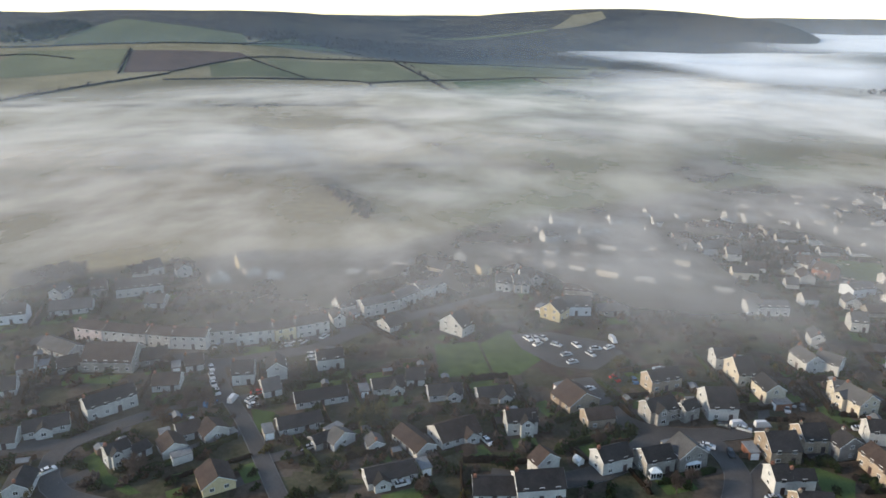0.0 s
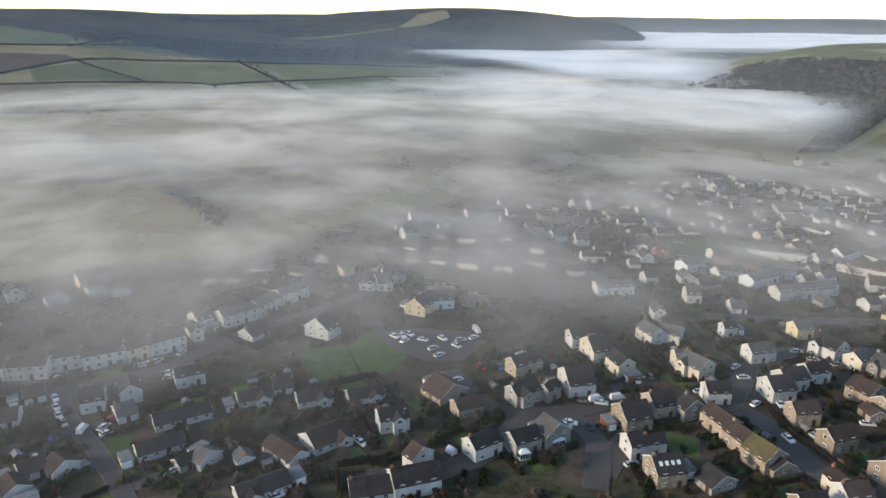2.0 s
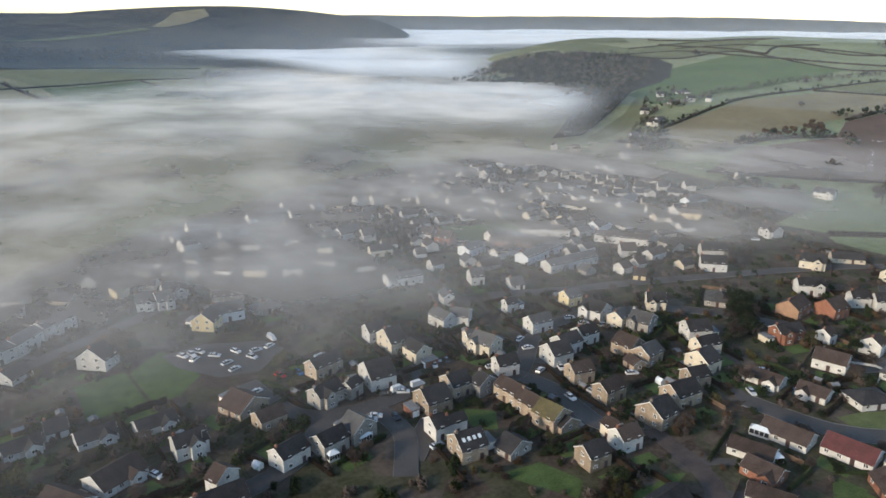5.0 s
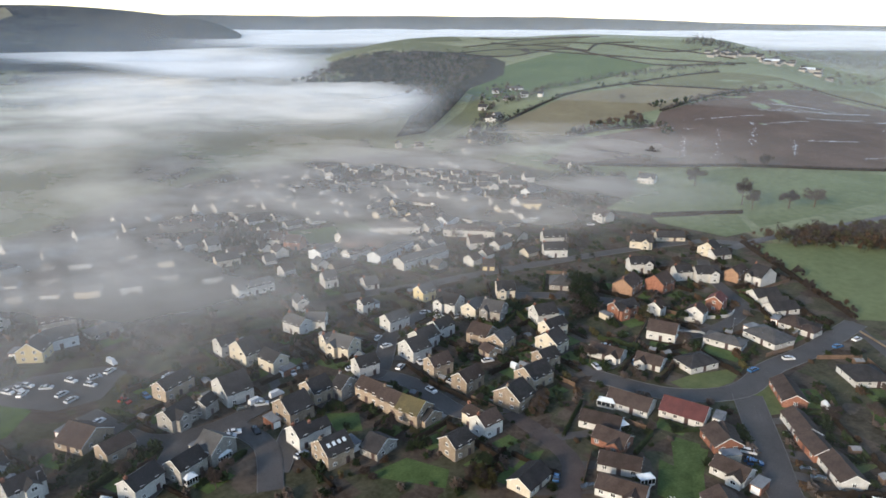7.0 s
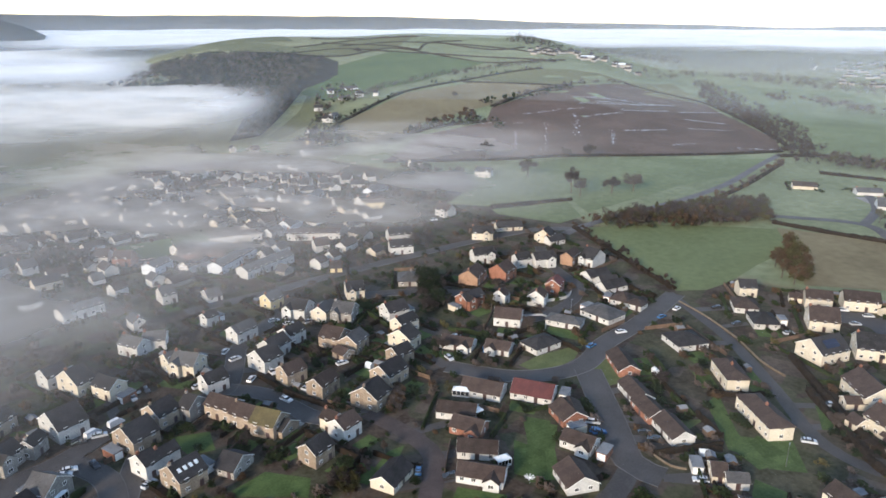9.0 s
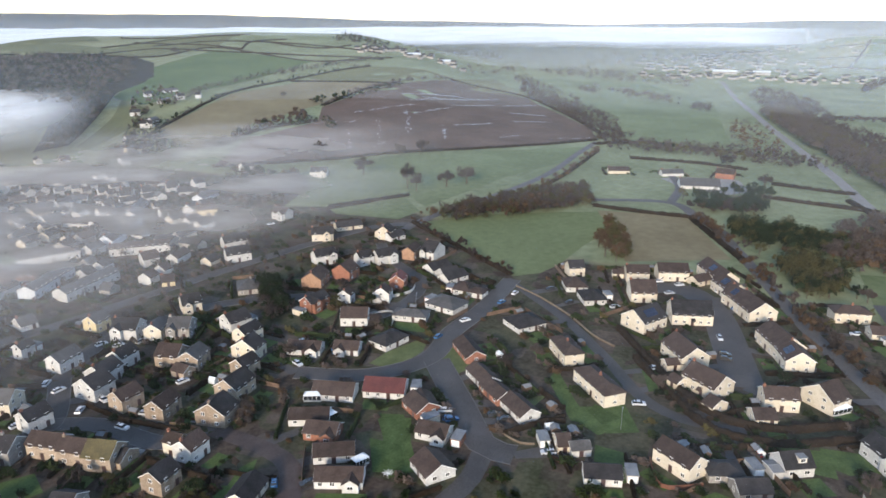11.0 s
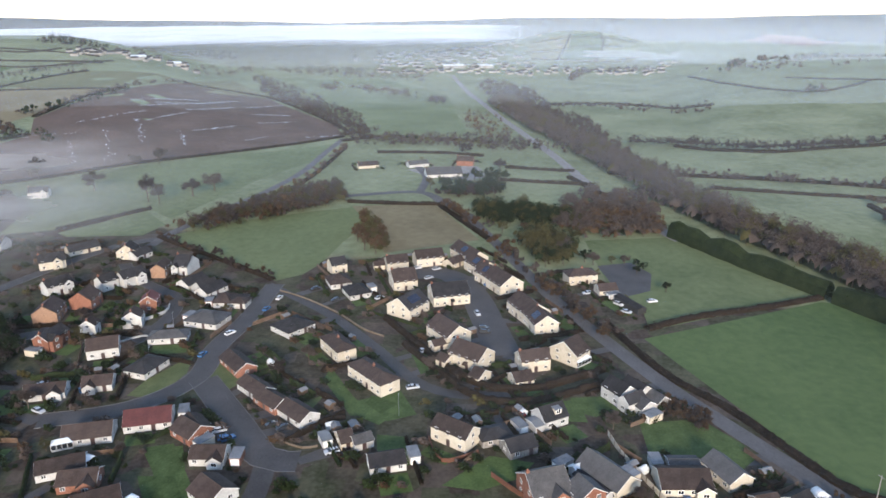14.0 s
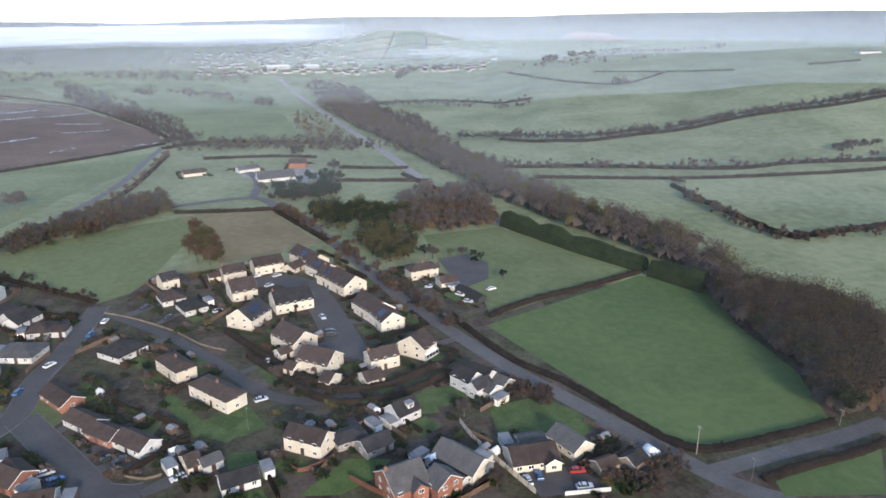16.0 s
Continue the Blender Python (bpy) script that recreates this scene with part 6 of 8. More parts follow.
house(346.1, 357, -53, 6.3, 8, 4.1, WHITE, SLATE, panes=False)
house(357.8, 351.1, -36, 6.2, 8, 4.1, WHITE, SLATE, panes=False)
house(373.4, 345.1, -36, 5.5, 8, 4.1, WHITE, SLATE, panes=False)
house(289.8, 336.2, -78, 18.6, 8, 2.4, WHITE, BROWN, panes=False, slope=30)
house(307.4, 315.2, -65, 8.7, 8, 4.1, WHITE, GREYTILE, ridge="y")
house(327.5, 331.6, 29, 27.8, 8, 2.4, WHITE, GREYTILE, panes=False, slope=30)
house(270.3, 293.2, 22, 17.3, 8, 4.1, BLUE, SLATE, panes=False)
house(362.9, 430.2, -81, 13.9, 8, 2.4, WHITE, SLATE, panes=False, slope=30)
house(472.1, 471.4, -16, 15, 8, 4.1, YELLOW, SLATE, panes=False)
house(436.2, 447, -20, 7.4, 8, 4.1, WHITE, GREYTILE, panes=False)
house(506.2, 509.1, -10, 9.1, 8, 4.1, WHITE, SLATE, panes=False)
house(418.1, 492, -25, 7.6, 8, 4.1, GREYSTONE, BROWN, panes=False)
house(604.1, 593.8, -51, 10.4, 8, 4.1, WHITE, SLATE, panes=False)
house(565.1, 541.5, -70, 12.5, 8, 4.1, WHITE, SLATE, panes=False, wing=0.5)
house(578.6, 546.5, 4, 11.9, 8, 4.1, WHITE, GREYTILE, panes=False)
house(668, 613, -16, 9.9, 8, 2.4, WHITE, GREYTILE, panes=False, slope=30)
house(726.2, 652, -31, 17.3, 8, 2.4, WHITE, GREYTILE, panes=False, slope=30)
house(694.5, 609.3, -35, 8.8, 8, 4.1, WHITE, SLATE, panes=False)
house(710, 595.3, -59, 6.6, 8, 4.1, WHITE, SLATE, panes=False)
house(690.1, 655.4, -40, 8.8, 8, 4.1, WHITE, SLATE, panes=False)
house(446.8, 455.6, -55, 5.5, 8, 4.1, WHITE, SLATE, panes=False)
house(451.2, 339.7, -24, 8.4, 8, 4.1, WHITE, SLATE, panes=False)
house(454.7, 276.1, -73, 12.4, 8, 4.1, WHITE, SLATE, wing=0.8)
house(377.8, 346.4, -56, 7, 8, 4.1, WHITE, SLATE, panes=False)
house(373.5, 332.1, -48, 9.6, 8, 2.4, WHITE, SLATE, panes=False, slope=30)
house(392.3, 337.4, -25, 7.3, 8, 4.1, WHITE, SLATE, panes=False)
house(368, 311.4, 6, 18.5, 8, 2.4, BLUE, GREYTILE, panes=False, slope=30)
house(333, 293.4, -87, 8.2, 8, 4.1, WHITE, SLATE, panes=False, ridge="y")
house(335.3, 284.2, -44, 11.1, 8, 4.1, YELLOW, BROWN, panes=False)
house(350.3, 360.6, -59, 8.1, 8, 4.1, WHITE, SLATE, panes=False)
house(359.8, 353.5, -54, 6.8, 8, 4.1, WHITE, SLATE, panes=False)
house(345.1, 236.6, -95, 9.8, 8, 4.1, WHITE, BROWN, wing=0.7)
house(317.3, 192.9, -58, 11.4, 8, 4.1, CREAM, SLATE, wing=0.6)
house(340.6, 189.9, -45, 14.9, 8, 2.4, CREAM, SLATE, slope=30)
house(332.1, 162.2, -83, 9.6, 8, 4.1, CREAM, SLATE, ridge="y")
house(331.9, 157.1, -25, 9.7, 8, 2.4, WHITE, SLATE, slope=30)
house(240.7, 184.8, -52, 10.4, 12, 2.4, GREYSTONE, GREYTILE, hip=True, slope=30)
house(213, 193.8, -39, 7.6, 8, 4.1, CREAM, SLATE, wing=-0.8)
house(233.2, 223.3, -46, 5.6, 8, 2.4, YELLOW, BROWN, slope=30)
house(250.9, 250.3, -29, 7.5, 8, 4.1, WHITE, BROWN, panes=False)
house(-163.3, 280.8, -3, 5.9, 8, 4.1, WHITE, GREYTILE, ridge="y")
house(-148.9, 285.7, 18, 6.2, 8, 4.1, GREYSTONE, BROWN)
house(-119.8, 274.6, 1, 8.2, 8, 2.4, WHITE, GREYTILE, slope=30)
house(-141.6, 216.3, 20, 5.3, 8, 2.4, WHITE, BROWN, slope=30)
house(-139.5, 201.8, 22, 5.4, 8, 2.4, WHITE, SLATE, slope=30)
house(-272, 571.6, 31, 9.8, 8, 2.4, WHITE, GREYTILE, panes=False, slope=30)
house(-230.2, 545.7, 16, 8.6, 8, 2.4, WHITE, GREYTILE, panes=False, slope=30)
house(-239.5, 545.6, -19, 12, 8, 2.4, GREYSTONE, SLATE, panes=False, slope=30)
house(550.3, 67.9, -72, 15.9, 8, 2.4, CREAM, BROWN, panes=False, slope=30)
house(555, 28.8, -65, 16.5, 8, 2.4, WHITE, GREYTILE, panes=False, slope=30)
house(560, -9.5, -100, 13.2, 8, 4.1, BRICK, BROWN, panes=False)
house(521.4, 7.9, -78, 26.9, 14, 2.4, WHITE, GREYTILE, panes=False, slope=30)
house(820.9, -762.2, -96, 30, 14, 2.4, WHITE, GREYTILE, panes=False, slope=12)
compound(192.7, -49.9, -149, "white rendered house with slate roofs and a front gable", [
    (-2.2, 3.6, 8.4, 7.0, 4.2, "x", 36, WHITE, SLATE, True), (3.9, 3.2, 4.6, 7.4, 3.6, "y", 38, WHITE, SLATE, True), (7.2, 5.4, 3.6, 6.2, 2.5, "x", 30, WHITE, GREYTILE, False),
    (-0.5, 9.4, 8.0, 5.0, 4.0, "x", 36, WHITE, SLATE, False), (6.0, 11.5, 6.0, 5.6, 2.4, "x", 32, GREYSTONE, GREYTILE, False)])
compound(153.8, -58.6, -90, "cream low house with a dark roof, porch gable and slate wing", [
    (0, 0, 13.0, 9.6, 2.5, "x", 27, CREAM, BROWN, True), (4.2, -4.2, 4.4, 4.0, 2.5, "y", 32, CREAM, BROWN, True), (2.4, 7.2, 8.0, 4.6, 2.3, "x", 14, GREYSTONE, GREYTILE, False)], "bungalow")
compound(157.2, -71.2, -159, "slate roofed cream annexe beside the yard", [(0, 0, 11.0, 7.4, 2.6, "x", 34, CREAM, GREYTILE, True)], "annexe")
slate_house = compound(155.2, -39.8, -145, "large slate roofed house with pale box dormers", [
    (0, 0, 14.6, 8.6, 3.0, "x", 35, CREAM, GREYTILE, True), (0.5, -5.6, 11.0, 3.4, 2.3, "x", 20, WHITE, SLATE, True), (-6.2, -4.6, 3.4, 3.0, 2.4, "y", 30, WHITE, PALEROOF, False)])
for along in (3.6, 6.0):
    dormer(slate_house, along, 1.9, 3.3, 2.0, 2.6, 1.7)
cottage = compound(183.4, -28.6, -62, "white rendered cottage with a dark slate roof and one dormer", [
    (0, 0, 8.4, 7.2, 3.0, "x", 38, WHITE, SLATE, True), (-5.6, -1.0, 3.4, 5.0, 2.2, "x", 8, WHITE, FELT, False)], "cottage")
dormer(cottage, 1.0, -2.8, 3.9, 2.2, 2.6, 1.5)
compound(145.8, -76.4, -76, "stone shed with a rusty brown roof beside the yard", [(0, 0, 6.2, 4.6, 2.2, "x", 28, STONE, BROWN, False)], "outbuilding")
compound(145.6, -84.4, -150, "stone outbuilding with a slate roof beside the yard", [(0, 0, 5.0, 6.4, 2.4, "y", 34, STONE, SLATE, False)], "outbuilding")
polytunnel(148.2, -88.6, 200)
polytunnel(149.6, -92.0, 200)
panel_fence([(176.4, -44.4), (167.3, -45.9), (154.5, -49.8), (146.6, -52.6), (140.0, -55.0)])
conservatory(219.9, -44.4, -49, 6.9, 2.6)
conservatory(160.5, 98.6, -21, 3.9, 2.6)
conservatory(143.9, 79.7, -28, 4.1, 2.6)
conservatory(145.3, 58.7, -46, 3.7, 2.6)
conservatory(168.6, 109.2, -68, 5.5, 2.6)
conservatory(56.3, 159.2, 6, 3.1, 2.6)
conservatory(67.3, 163.1, 15, 4, 2.6)

# ---- lawns and verges ----
patch("lawn", [(197, 23), (201, 17), (187, 11), (183, 20)], LAWN, 0.030, 25, "mown green garden lawn", "lawn")
patch("lawn", [(153, 3), (166, -10), (163, -22), (156, -17), (151, -7)], LAWN, 0.034, 25, "mown green garden lawn", "lawn")
patch("lawn", [(183, -55), (185, -74), (171, -82), (165, -73), (168, -54)], LAWN, 0.038, 25, "mown green garden lawn", "lawn")
patch("lawn", [(217, 42), (198, 32), (186, 24), (186, 31), (208, 43)], LAWN, 0.042, 25, "mown green garden lawn", "lawn")
patch("lawn", [(194, -26), (196, -39), (183, -40), (184, -29)], LAWN, 0.046, 25, "mown green garden lawn", "lawn")
patch("lawn", [(226, 15), (229, 8), (218, 6), (213, 10)], LAWN, 0.050, 25, "mown green garden lawn", "lawn")
patch("lawn", [(92, 131), (105, 130), (110, 118), (104, 113)], LAWN, 0.054, 25, "mown green garden lawn", "lawn")
patch("lawn", [(122, 107), (131, 109), (136, 107), (121, 101)], LAWN, 0.058, 25, "mown green garden lawn", "lawn")
patch("lawn", [(123, 146), (125, 135), (120, 133), (119, 141)], LAWN, 0.062, 25, "mown green garden lawn", "lawn")
patch("lawn", [(169, 86), (171, 79), (147, 64), (141, 70)], LAWN, 0.066, 25, "mown green garden lawn", "lawn")
patch("lawn", [(-72, 158), (-66, 161), (-58, 166), (-57, 164), (-66, 158)], LAWN, 0.070, 25, "mown green garden lawn", "lawn")
patch("lawn", [(-98, 165), (-96, 169), (-88, 159), (-76, 151), (-79, 150), (-90, 156)], LAWN, 0.074, 25, "mown green garden lawn", "lawn")
patch("lawn", [(-59, 192), (-51, 190), (-50, 179), (-54, 179)], LAWN, 0.078, 25, "mown green garden lawn", "lawn")
patch("lawn", [(100, 165), (109, 158), (104, 149), (98, 153)], LAWN, 0.082, 25, "mown green garden lawn", "lawn")
patch("verge", [(197, 79), (219, 85), (225, 81), (208, 69), (200, 73)], VERGE, 0.086, 25, "pale rough grass verge beside the road", "verge")
patch("verge", [(197, 104), (207, 102), (221, 95), (224, 92), (212, 90), (201, 93), (196, 97)], VERGE, 0.090, 25, "pale rough grass verge beside the road", "verge")
patch("lawn", [(194, 32), (199, 20), (190, 15), (181, 22), (186, 29)], LAWN, 0.094, 25, "mown green garden lawn", "lawn")
patch("lawn", [(176, 22), (175, 14), (162, 11), (159, 16), (167, 21)], LAWN, 0.098, 25, "mown green garden lawn", "lawn")
patch("lawn", [(197, -37), (198, -47), (190, -51), (186, -43), (189, -36)], LAWN, 0.102, 25, "mown green garden lawn", "lawn")
patch("lawn", [(172, -69), (173, -78), (165, -82), (158, -74), (163, -69)], LAWN, 0.106, 25, "mown green garden lawn", "lawn")
patch("car_park", [(149.0, -53.5), (149.0, -66.0), (146.5, -72.5), (137.8, -72.0), (138.5, -56.0)], ASPHALT, 0.150, 25, "dark tarmac yard behind a white wall", "yard")
patch("car_park", [(26, 247), (41, 250), (61, 242), (66, 232), (53, 219), (40, 221), (29, 235)], ASPHALT, 0.110, 25, "worn grey tarmac of a small car park", "car park")
patch("farm_yard", [(541, 36), (516, 18), (503, -12), (517, -26), (555, -19), (552, 18)], PAVING, 0.16, 25, "pale concrete yard between the farm buildings", "yard")
patch("car_park", [(320, -69), (325, -86), (309, -92), (288, -86), (280, -72)], ASPHALT, 0.114, 25, "worn grey tarmac of a small car park", "car park")
patch("lawn", [(167, 86), (170, 76), (158, 71), (157, 79)], LAWN, 0.118, 25, "mown green garden lawn", "lawn")
patch("lawn", [(156, 83), (156, 73), (144, 66), (142, 75)], LAWN, 0.122, 25, "mown green garden lawn", "lawn")
patch("lawn", [(198, 26), (193, 17), (187, 22), (193, 27)], LAWN, 0.126, 25, "mown green garden lawn", "lawn")
patch("lawn", [(224, 14), (225, 6), (217, 3), (212, 11)], LAWN, 0.130, 25, "mown green garden lawn", "lawn")
patch("lawn", [(210, -16), (207, -23), (203, -19), (203, -13)], LAWN, 0.134, 25, "mown green garden lawn", "lawn")
patch("lawn", [(250, -28), (254, -33), (243, -35), (238, -31)], LAWN, 0.138, 25, "mown green garden lawn", "lawn")
patch("verge", [(184, 51), (194, 47), (198, 41), (187, 44)], VERGE, 0.142, 25, "pale rough grass verge beside the road", "verge")

# ---- parked vehicles ----
car(278.1, 74.1, -10, "white")
car(266.2, 76.6, -17, "blue")
car(243, 84.6, -36, "white")
car(225.1, 89.1, -10, "blue")
car(176.9, 68.4, -68, "white")
car(173.2, 65, -71, "blue")
car(178.4, 41.8, -54, "dark")
car(315.7, 17.2, -69, "white")
car(314.5, 7.9, -62, "silver")
car(302.6, 11.3, -54, "silver")
car(312.3, -9.1, -59, "white")
car(294.9, -15.4, -34, "blue")
car(262.1, -9.7, -167, "silver")
car(248.3, -11.7, -92, "dark")
car(244.9, -12, -92, "dark")
car(266.2, -23.8, -66, "dark")
car(252.9, 8, -45, "white")
car(146.7, -58.2, -4, "blue")
car(145.3, -54.8, -1, "silver")
car(146.2, -68.8, -97, "red")
car(139.6, -68, -94, "silver")
car(275.4, -83.4, -74, "white")
car(264.1, -70, -121, "silver")
car(272.2, -68.6, -144, "white")
car(250.8, -57.5, -159, "dark")
car(202.6, 13.1, -72, "silver")
car(278.5, 31.4, -45, "silver")
car(88.4, 184.1, 9, "white", True)
car(136.7, 171.9, 25, "white")
car(134, 152.6, -90, "white")
car(108.9, 195.8, -27, "white")
car(112.3, 193.9, -107, "dark")
car(84, 150.1, 10, "silver")
car(73.3, 171.8, -36, "silver")
car(145.1, 195.7, 26, "white")
car(128.3, 96.4, 32, "blue")
car(174.2, 202, -21, "white")
car(175.5, 195, -23, "white")
car(181.4, 190.2, -5, "white")
car(177.1, 67.8, -68, "white")
car(173, 64.2, -53, "blue")
car(180.3, 53.2, -54, "dark")
car(83.6, 183.1, -23, "dark")
car(123.6, 182.2, -11, "silver")
car(162.6, 155, -20, "white")
car(187.1, 126.5, -116, "silver")
car(203.3, 134.2, -38, "white")
car(199, 119.1, -136, "blue")
car(331, 235.2, -33, "white")
car(238.3, 133.5, -44, "dark")
car(-104.2, 159.3, 48, "white")
car(-72.1, 194.2, 64, "blue", True)
car(-80.5, 186.5, 7, "blue")
car(-65.9, 196.9, 80, "white", True)
car(-60.1, 197, 58, "white")
car(-58.3, 193.4, 32, "white")
car(-57.6, 235.6, 34, "white")
car(-54.7, 236.9, 54, "white")
car(-52, 238.5, 56, "white")
car(-44.6, 243.4, 60, "white")
car(-79.1, 217.5, -64, "white")
car(-77.1, 211.6, -63, "silver")
car(-75, 206.4, -62, "silver")
car(-72.3, 201.4, -62, "white")
car(-46.6, 228.3, 12, "white")
car(-46, 225, 12, "white")
car(-10.1, 155, 24, "white")
car(13.1, 174.4, -60, "white")
car(32.2, 242.6, -59, "white")
car(35.2, 242.8, -76, "white")
car(38, 243.4, -56, "white")
car(35.4, 238.3, 43, "white")
car(44.7, 229.8, 24, "silver")
car(45.9, 224, 22, "silver")
car(49.6, 237.4, -64, "white")
car(64.1, 241.9, -79, "white", True)
car(56.2, 234.7, 6, "silver")
car(58, 211.8, -64, "red")
car(48, 205, 24, "white")
car(64.2, 210.6, -82, "blue")
car(42.2, 237.7, -35, "silver")
car(53.5, 230.2, -60, "silver")
car(-120.8, 236.6, 62, "white")
car(-21, 177.1, -60, "white")
car(-4, 173.2, -51, "white")
car(80.5, 169.3, -99, "dark")
car(95.5, 183.8, 3, "white", True)
car(89.2, 181.8, -28, "silver")
car(107, 193, -106, "silver")
car(143.3, 188.1, -7, "white")
car(144.1, 170.2, -108, "white")
car(142.5, 151.7, -79, "silver")
car(61.4, 235.8, 31, "white")
car(125.5, 198.4, -54, "silver")
car(75.3, 172.8, -26, "white")

# ---- hedges ----
hedge([(-557, 895), (-362, 942), (-145, 991), (10, 903)], 2.4, 3, leaf=0.45)
hedge([(-443, 1141), (-338, 1181), (-237, 1233)], 2.2, 3, leaf=0.45)
hedge([(-238, 1237), (-126, 1225), (-147, 1004)], 2.2, 3, leaf=0.45)
hedge([(-127, 1233), (58, 1370), (173, 1445), (299, 1453)], 2.2, 3, leaf=0.45)
hedge([(-458, 1209), (-370, 1377), (-256, 1460), (-103, 1534)], 2.2, 3, leaf=0.45)
hedge([(-370, 1377), (-240, 1249)], 2.2, 3, leaf=0.45)
hedge([(-102, 1526), (-27, 1315), (46, 1091)], 2.4, 4, leaf=0.45)
hedge([(177, 1429), (214, 1191)], 2.2, 3, leaf=0.45)
hedge([(-103, 1534), (115, 1585), (326, 1653)], 2.2, 3, leaf=0.45)
hedge([(-580, 935), (-533, 1067), (-454, 1198)], 2.4, 3, leaf=0.45)
hedge([(-588, 1374), (-530, 1179)], 2.4, 3, leaf=0.45)
hedge([(-765, 1256), (-721, 1282), (-641, 1260)], 2.4, 3, leaf=0.45)
hedge([(-809, 1333), (-640, 1417), (-411, 1496), (-281, 1607), (-179, 1576)], 2.4, 3, leaf=0.45)
hedge([(-408, 1484), (-339, 1653)], 2.2, 3, leaf=0.45)
hedge([(-179, 542), (-62, 564), (16, 576)], 2.5, 4, leaf=0.22)
hedge([(-89, 889), (22, 604), (88, 558)], 2.5, 4, leaf=0.45)
hedge([(452, 372), (513, 299), (559, 258), (642, 160), (696, 108)], 2.0, 3, leaf=0.45)
hedge([(516, 417), (597, 429), (660, 400)], 2.5, 5, leaf=0.45)
hedge([(735, 437), (842, 441), (930, 426)], 2.5, 4, leaf=0.45)
hedge([(562, 524), (754, 579), (927, 553), (1021, 517)], 2.2, 3, leaf=0.45)
hedge([(862, 561), (915, 428)], 2.2, 3, leaf=0.45)
hedge([(1057, 396), (1018, 262), (773, 128), (704, 107)], 2.5, 4, leaf=0.45)
hedge([(377, 223), (424, 189)], 2.0, 3, leaf=0.22)
hedge([(882, 947), (933, 862), (1059, 838), (1017, 618), (1135, 533)], 2.0, 3, leaf=0.45)
hedge([(950, 989), (1138, 988), (1239, 920)], 2.0, 3, leaf=0.45)
hedge([(1028, 949), (1126, 891), (1194, 752), (1167, 570)], 2.0, 3, leaf=0.45)
hedge([(859, 936), (1006, 925), (1023, 794), (1052, 720), (1100, 533)], 2.2, 4, leaf=0.45)
hedge([(1087, 1079), (1191, 1000), (1272, 916)], 2.2, 4, leaf=0.45)
hedge([(1042, 1004), (1076, 888), (1069, 792)], 2.2, 4, leaf=0.45)
hedge([(1069, 792), (1162, 836), (1234, 808)], 2.2, 4, leaf=0.45)
hedge([(1177, 807), (1165, 692), (1228, 662)], 2.2, 4, leaf=0.45)
hedge([(1891, -182), (1913, -252), (1950, -344), (1910, -441)], 3.0, 6, leaf=0.45)
hedge([(2069, -217), (2080, -292), (2071, -403), (1979, -494)], 3.0, 6, leaf=0.45)
hedge([(1763, -248), (1929, -288), (2153, -341)], 3.0, 6, leaf=0.45)
hedge([(1767, -343), (1960, -399), (2158, -427)], 3.0, 6, leaf=0.45)
hedge([(1770, -186), (1778, -282), (1751, -372), (1766, -440)], 3.0, 6, leaf=0.45)
hedge([(1222, -395), (1021, -384), (879, -433), (933, -537)], 2.2, 4, leaf=0.45)
hedge([(248, -74), (259, -96), (270, -129), (280, -156)], 1.7, 3.5, leaf=0.16, label="clipped brown hedge between two pastures")
hedge([(252, -60), (213, -71), (191, -84), (169, -93), (153, -100), (147, -109), (149, -136), (151, -151)], 1.5, 3.0, leaf=0.16, label="brown hedge along the road")
hedge([(132, -114), (134, -124), (136, -144), (139, -158)], 1.5, 3.0, leaf=0.16, label="brown hedge along the side lane")
hedge([(235, 18), (215, 6), (200, -4), (194, -14), (195, -28), (206, -49)], 2.0, 2.6, leaf=0.16, label="dark brown hedge behind the gardens")
hedge([(258, 27), (239, 16), (223, 6), (209, -4), (202, -15), (203, -28), (210, -42), (215, -51)], 2.0, 2.6, leaf=0.16, label="dark brown hedge along the lane")
hedge([(364, 160), (330, 118), (300, 82)], 1.6, 2.5, leaf=0.22)
hedge([(526, -117), (512, -195), (494, -253), (461, -329), (457, -374), (438, -440)], 2.5, 4, leaf=0.22)
hedge([(479, -179), (449, -275), (427, -374), (420, -424)], 2.0, 4, leaf=0.22)
hedge([(640, -200), (598, -261), (602, -317), (603, -373), (611, -435), (596, -521), (600, -600)], 2.5, 4, leaf=0.45)
hedge([(1021, -465), (933, -537), (837, -578)], 2.0, 3, leaf=0.45)
hedge([(783, -644), (769, -705)], 2.0, 3, leaf=0.45)
hedge([(431, -260), (378, -257), (333, -257), (311, -261), (312, -290), (316, -327)], 2.5, 4, leaf=0.22)
hedge([(441, 68), (436, 38), (434, 7)], 2.2, 3, leaf=0.22)
hedge([(430, 8), (389, -8), (361, -19)], 2.2, 3, leaf=0.22)
hedge([(612, 66), (609, 12), (595, -25)], 2.2, 3, leaf=0.45)
hedge([(548, -41), (533, -92)], 2.2, 3, leaf=0.22)
hedge([(504, -34), (487, -99)], 2.2, 3, leaf=0.22)
hedge([(670, 106), (694, 70), (681, 15), (660, -37)], 2.5, 4, leaf=0.45)
hedge([(513, -85), (436, -106)], 2.2, 4, leaf=0.22)
hedge([(952, -120), (966, -190), (940, -251), (873, -313)], 2.5, 6, leaf=0.45, rough=0.6)
hedge([(368, -118), (320, -139), (280, -159)], 9, 6, leaf=0.22, mat=EVERHEDGE, label="tall clipped evergreen hedge")
hedge([(276, -160), (251, -172)], 8.5, 6, leaf=0.22, mat=EVERHEDGE, label="tall clipped evergreen hedge")

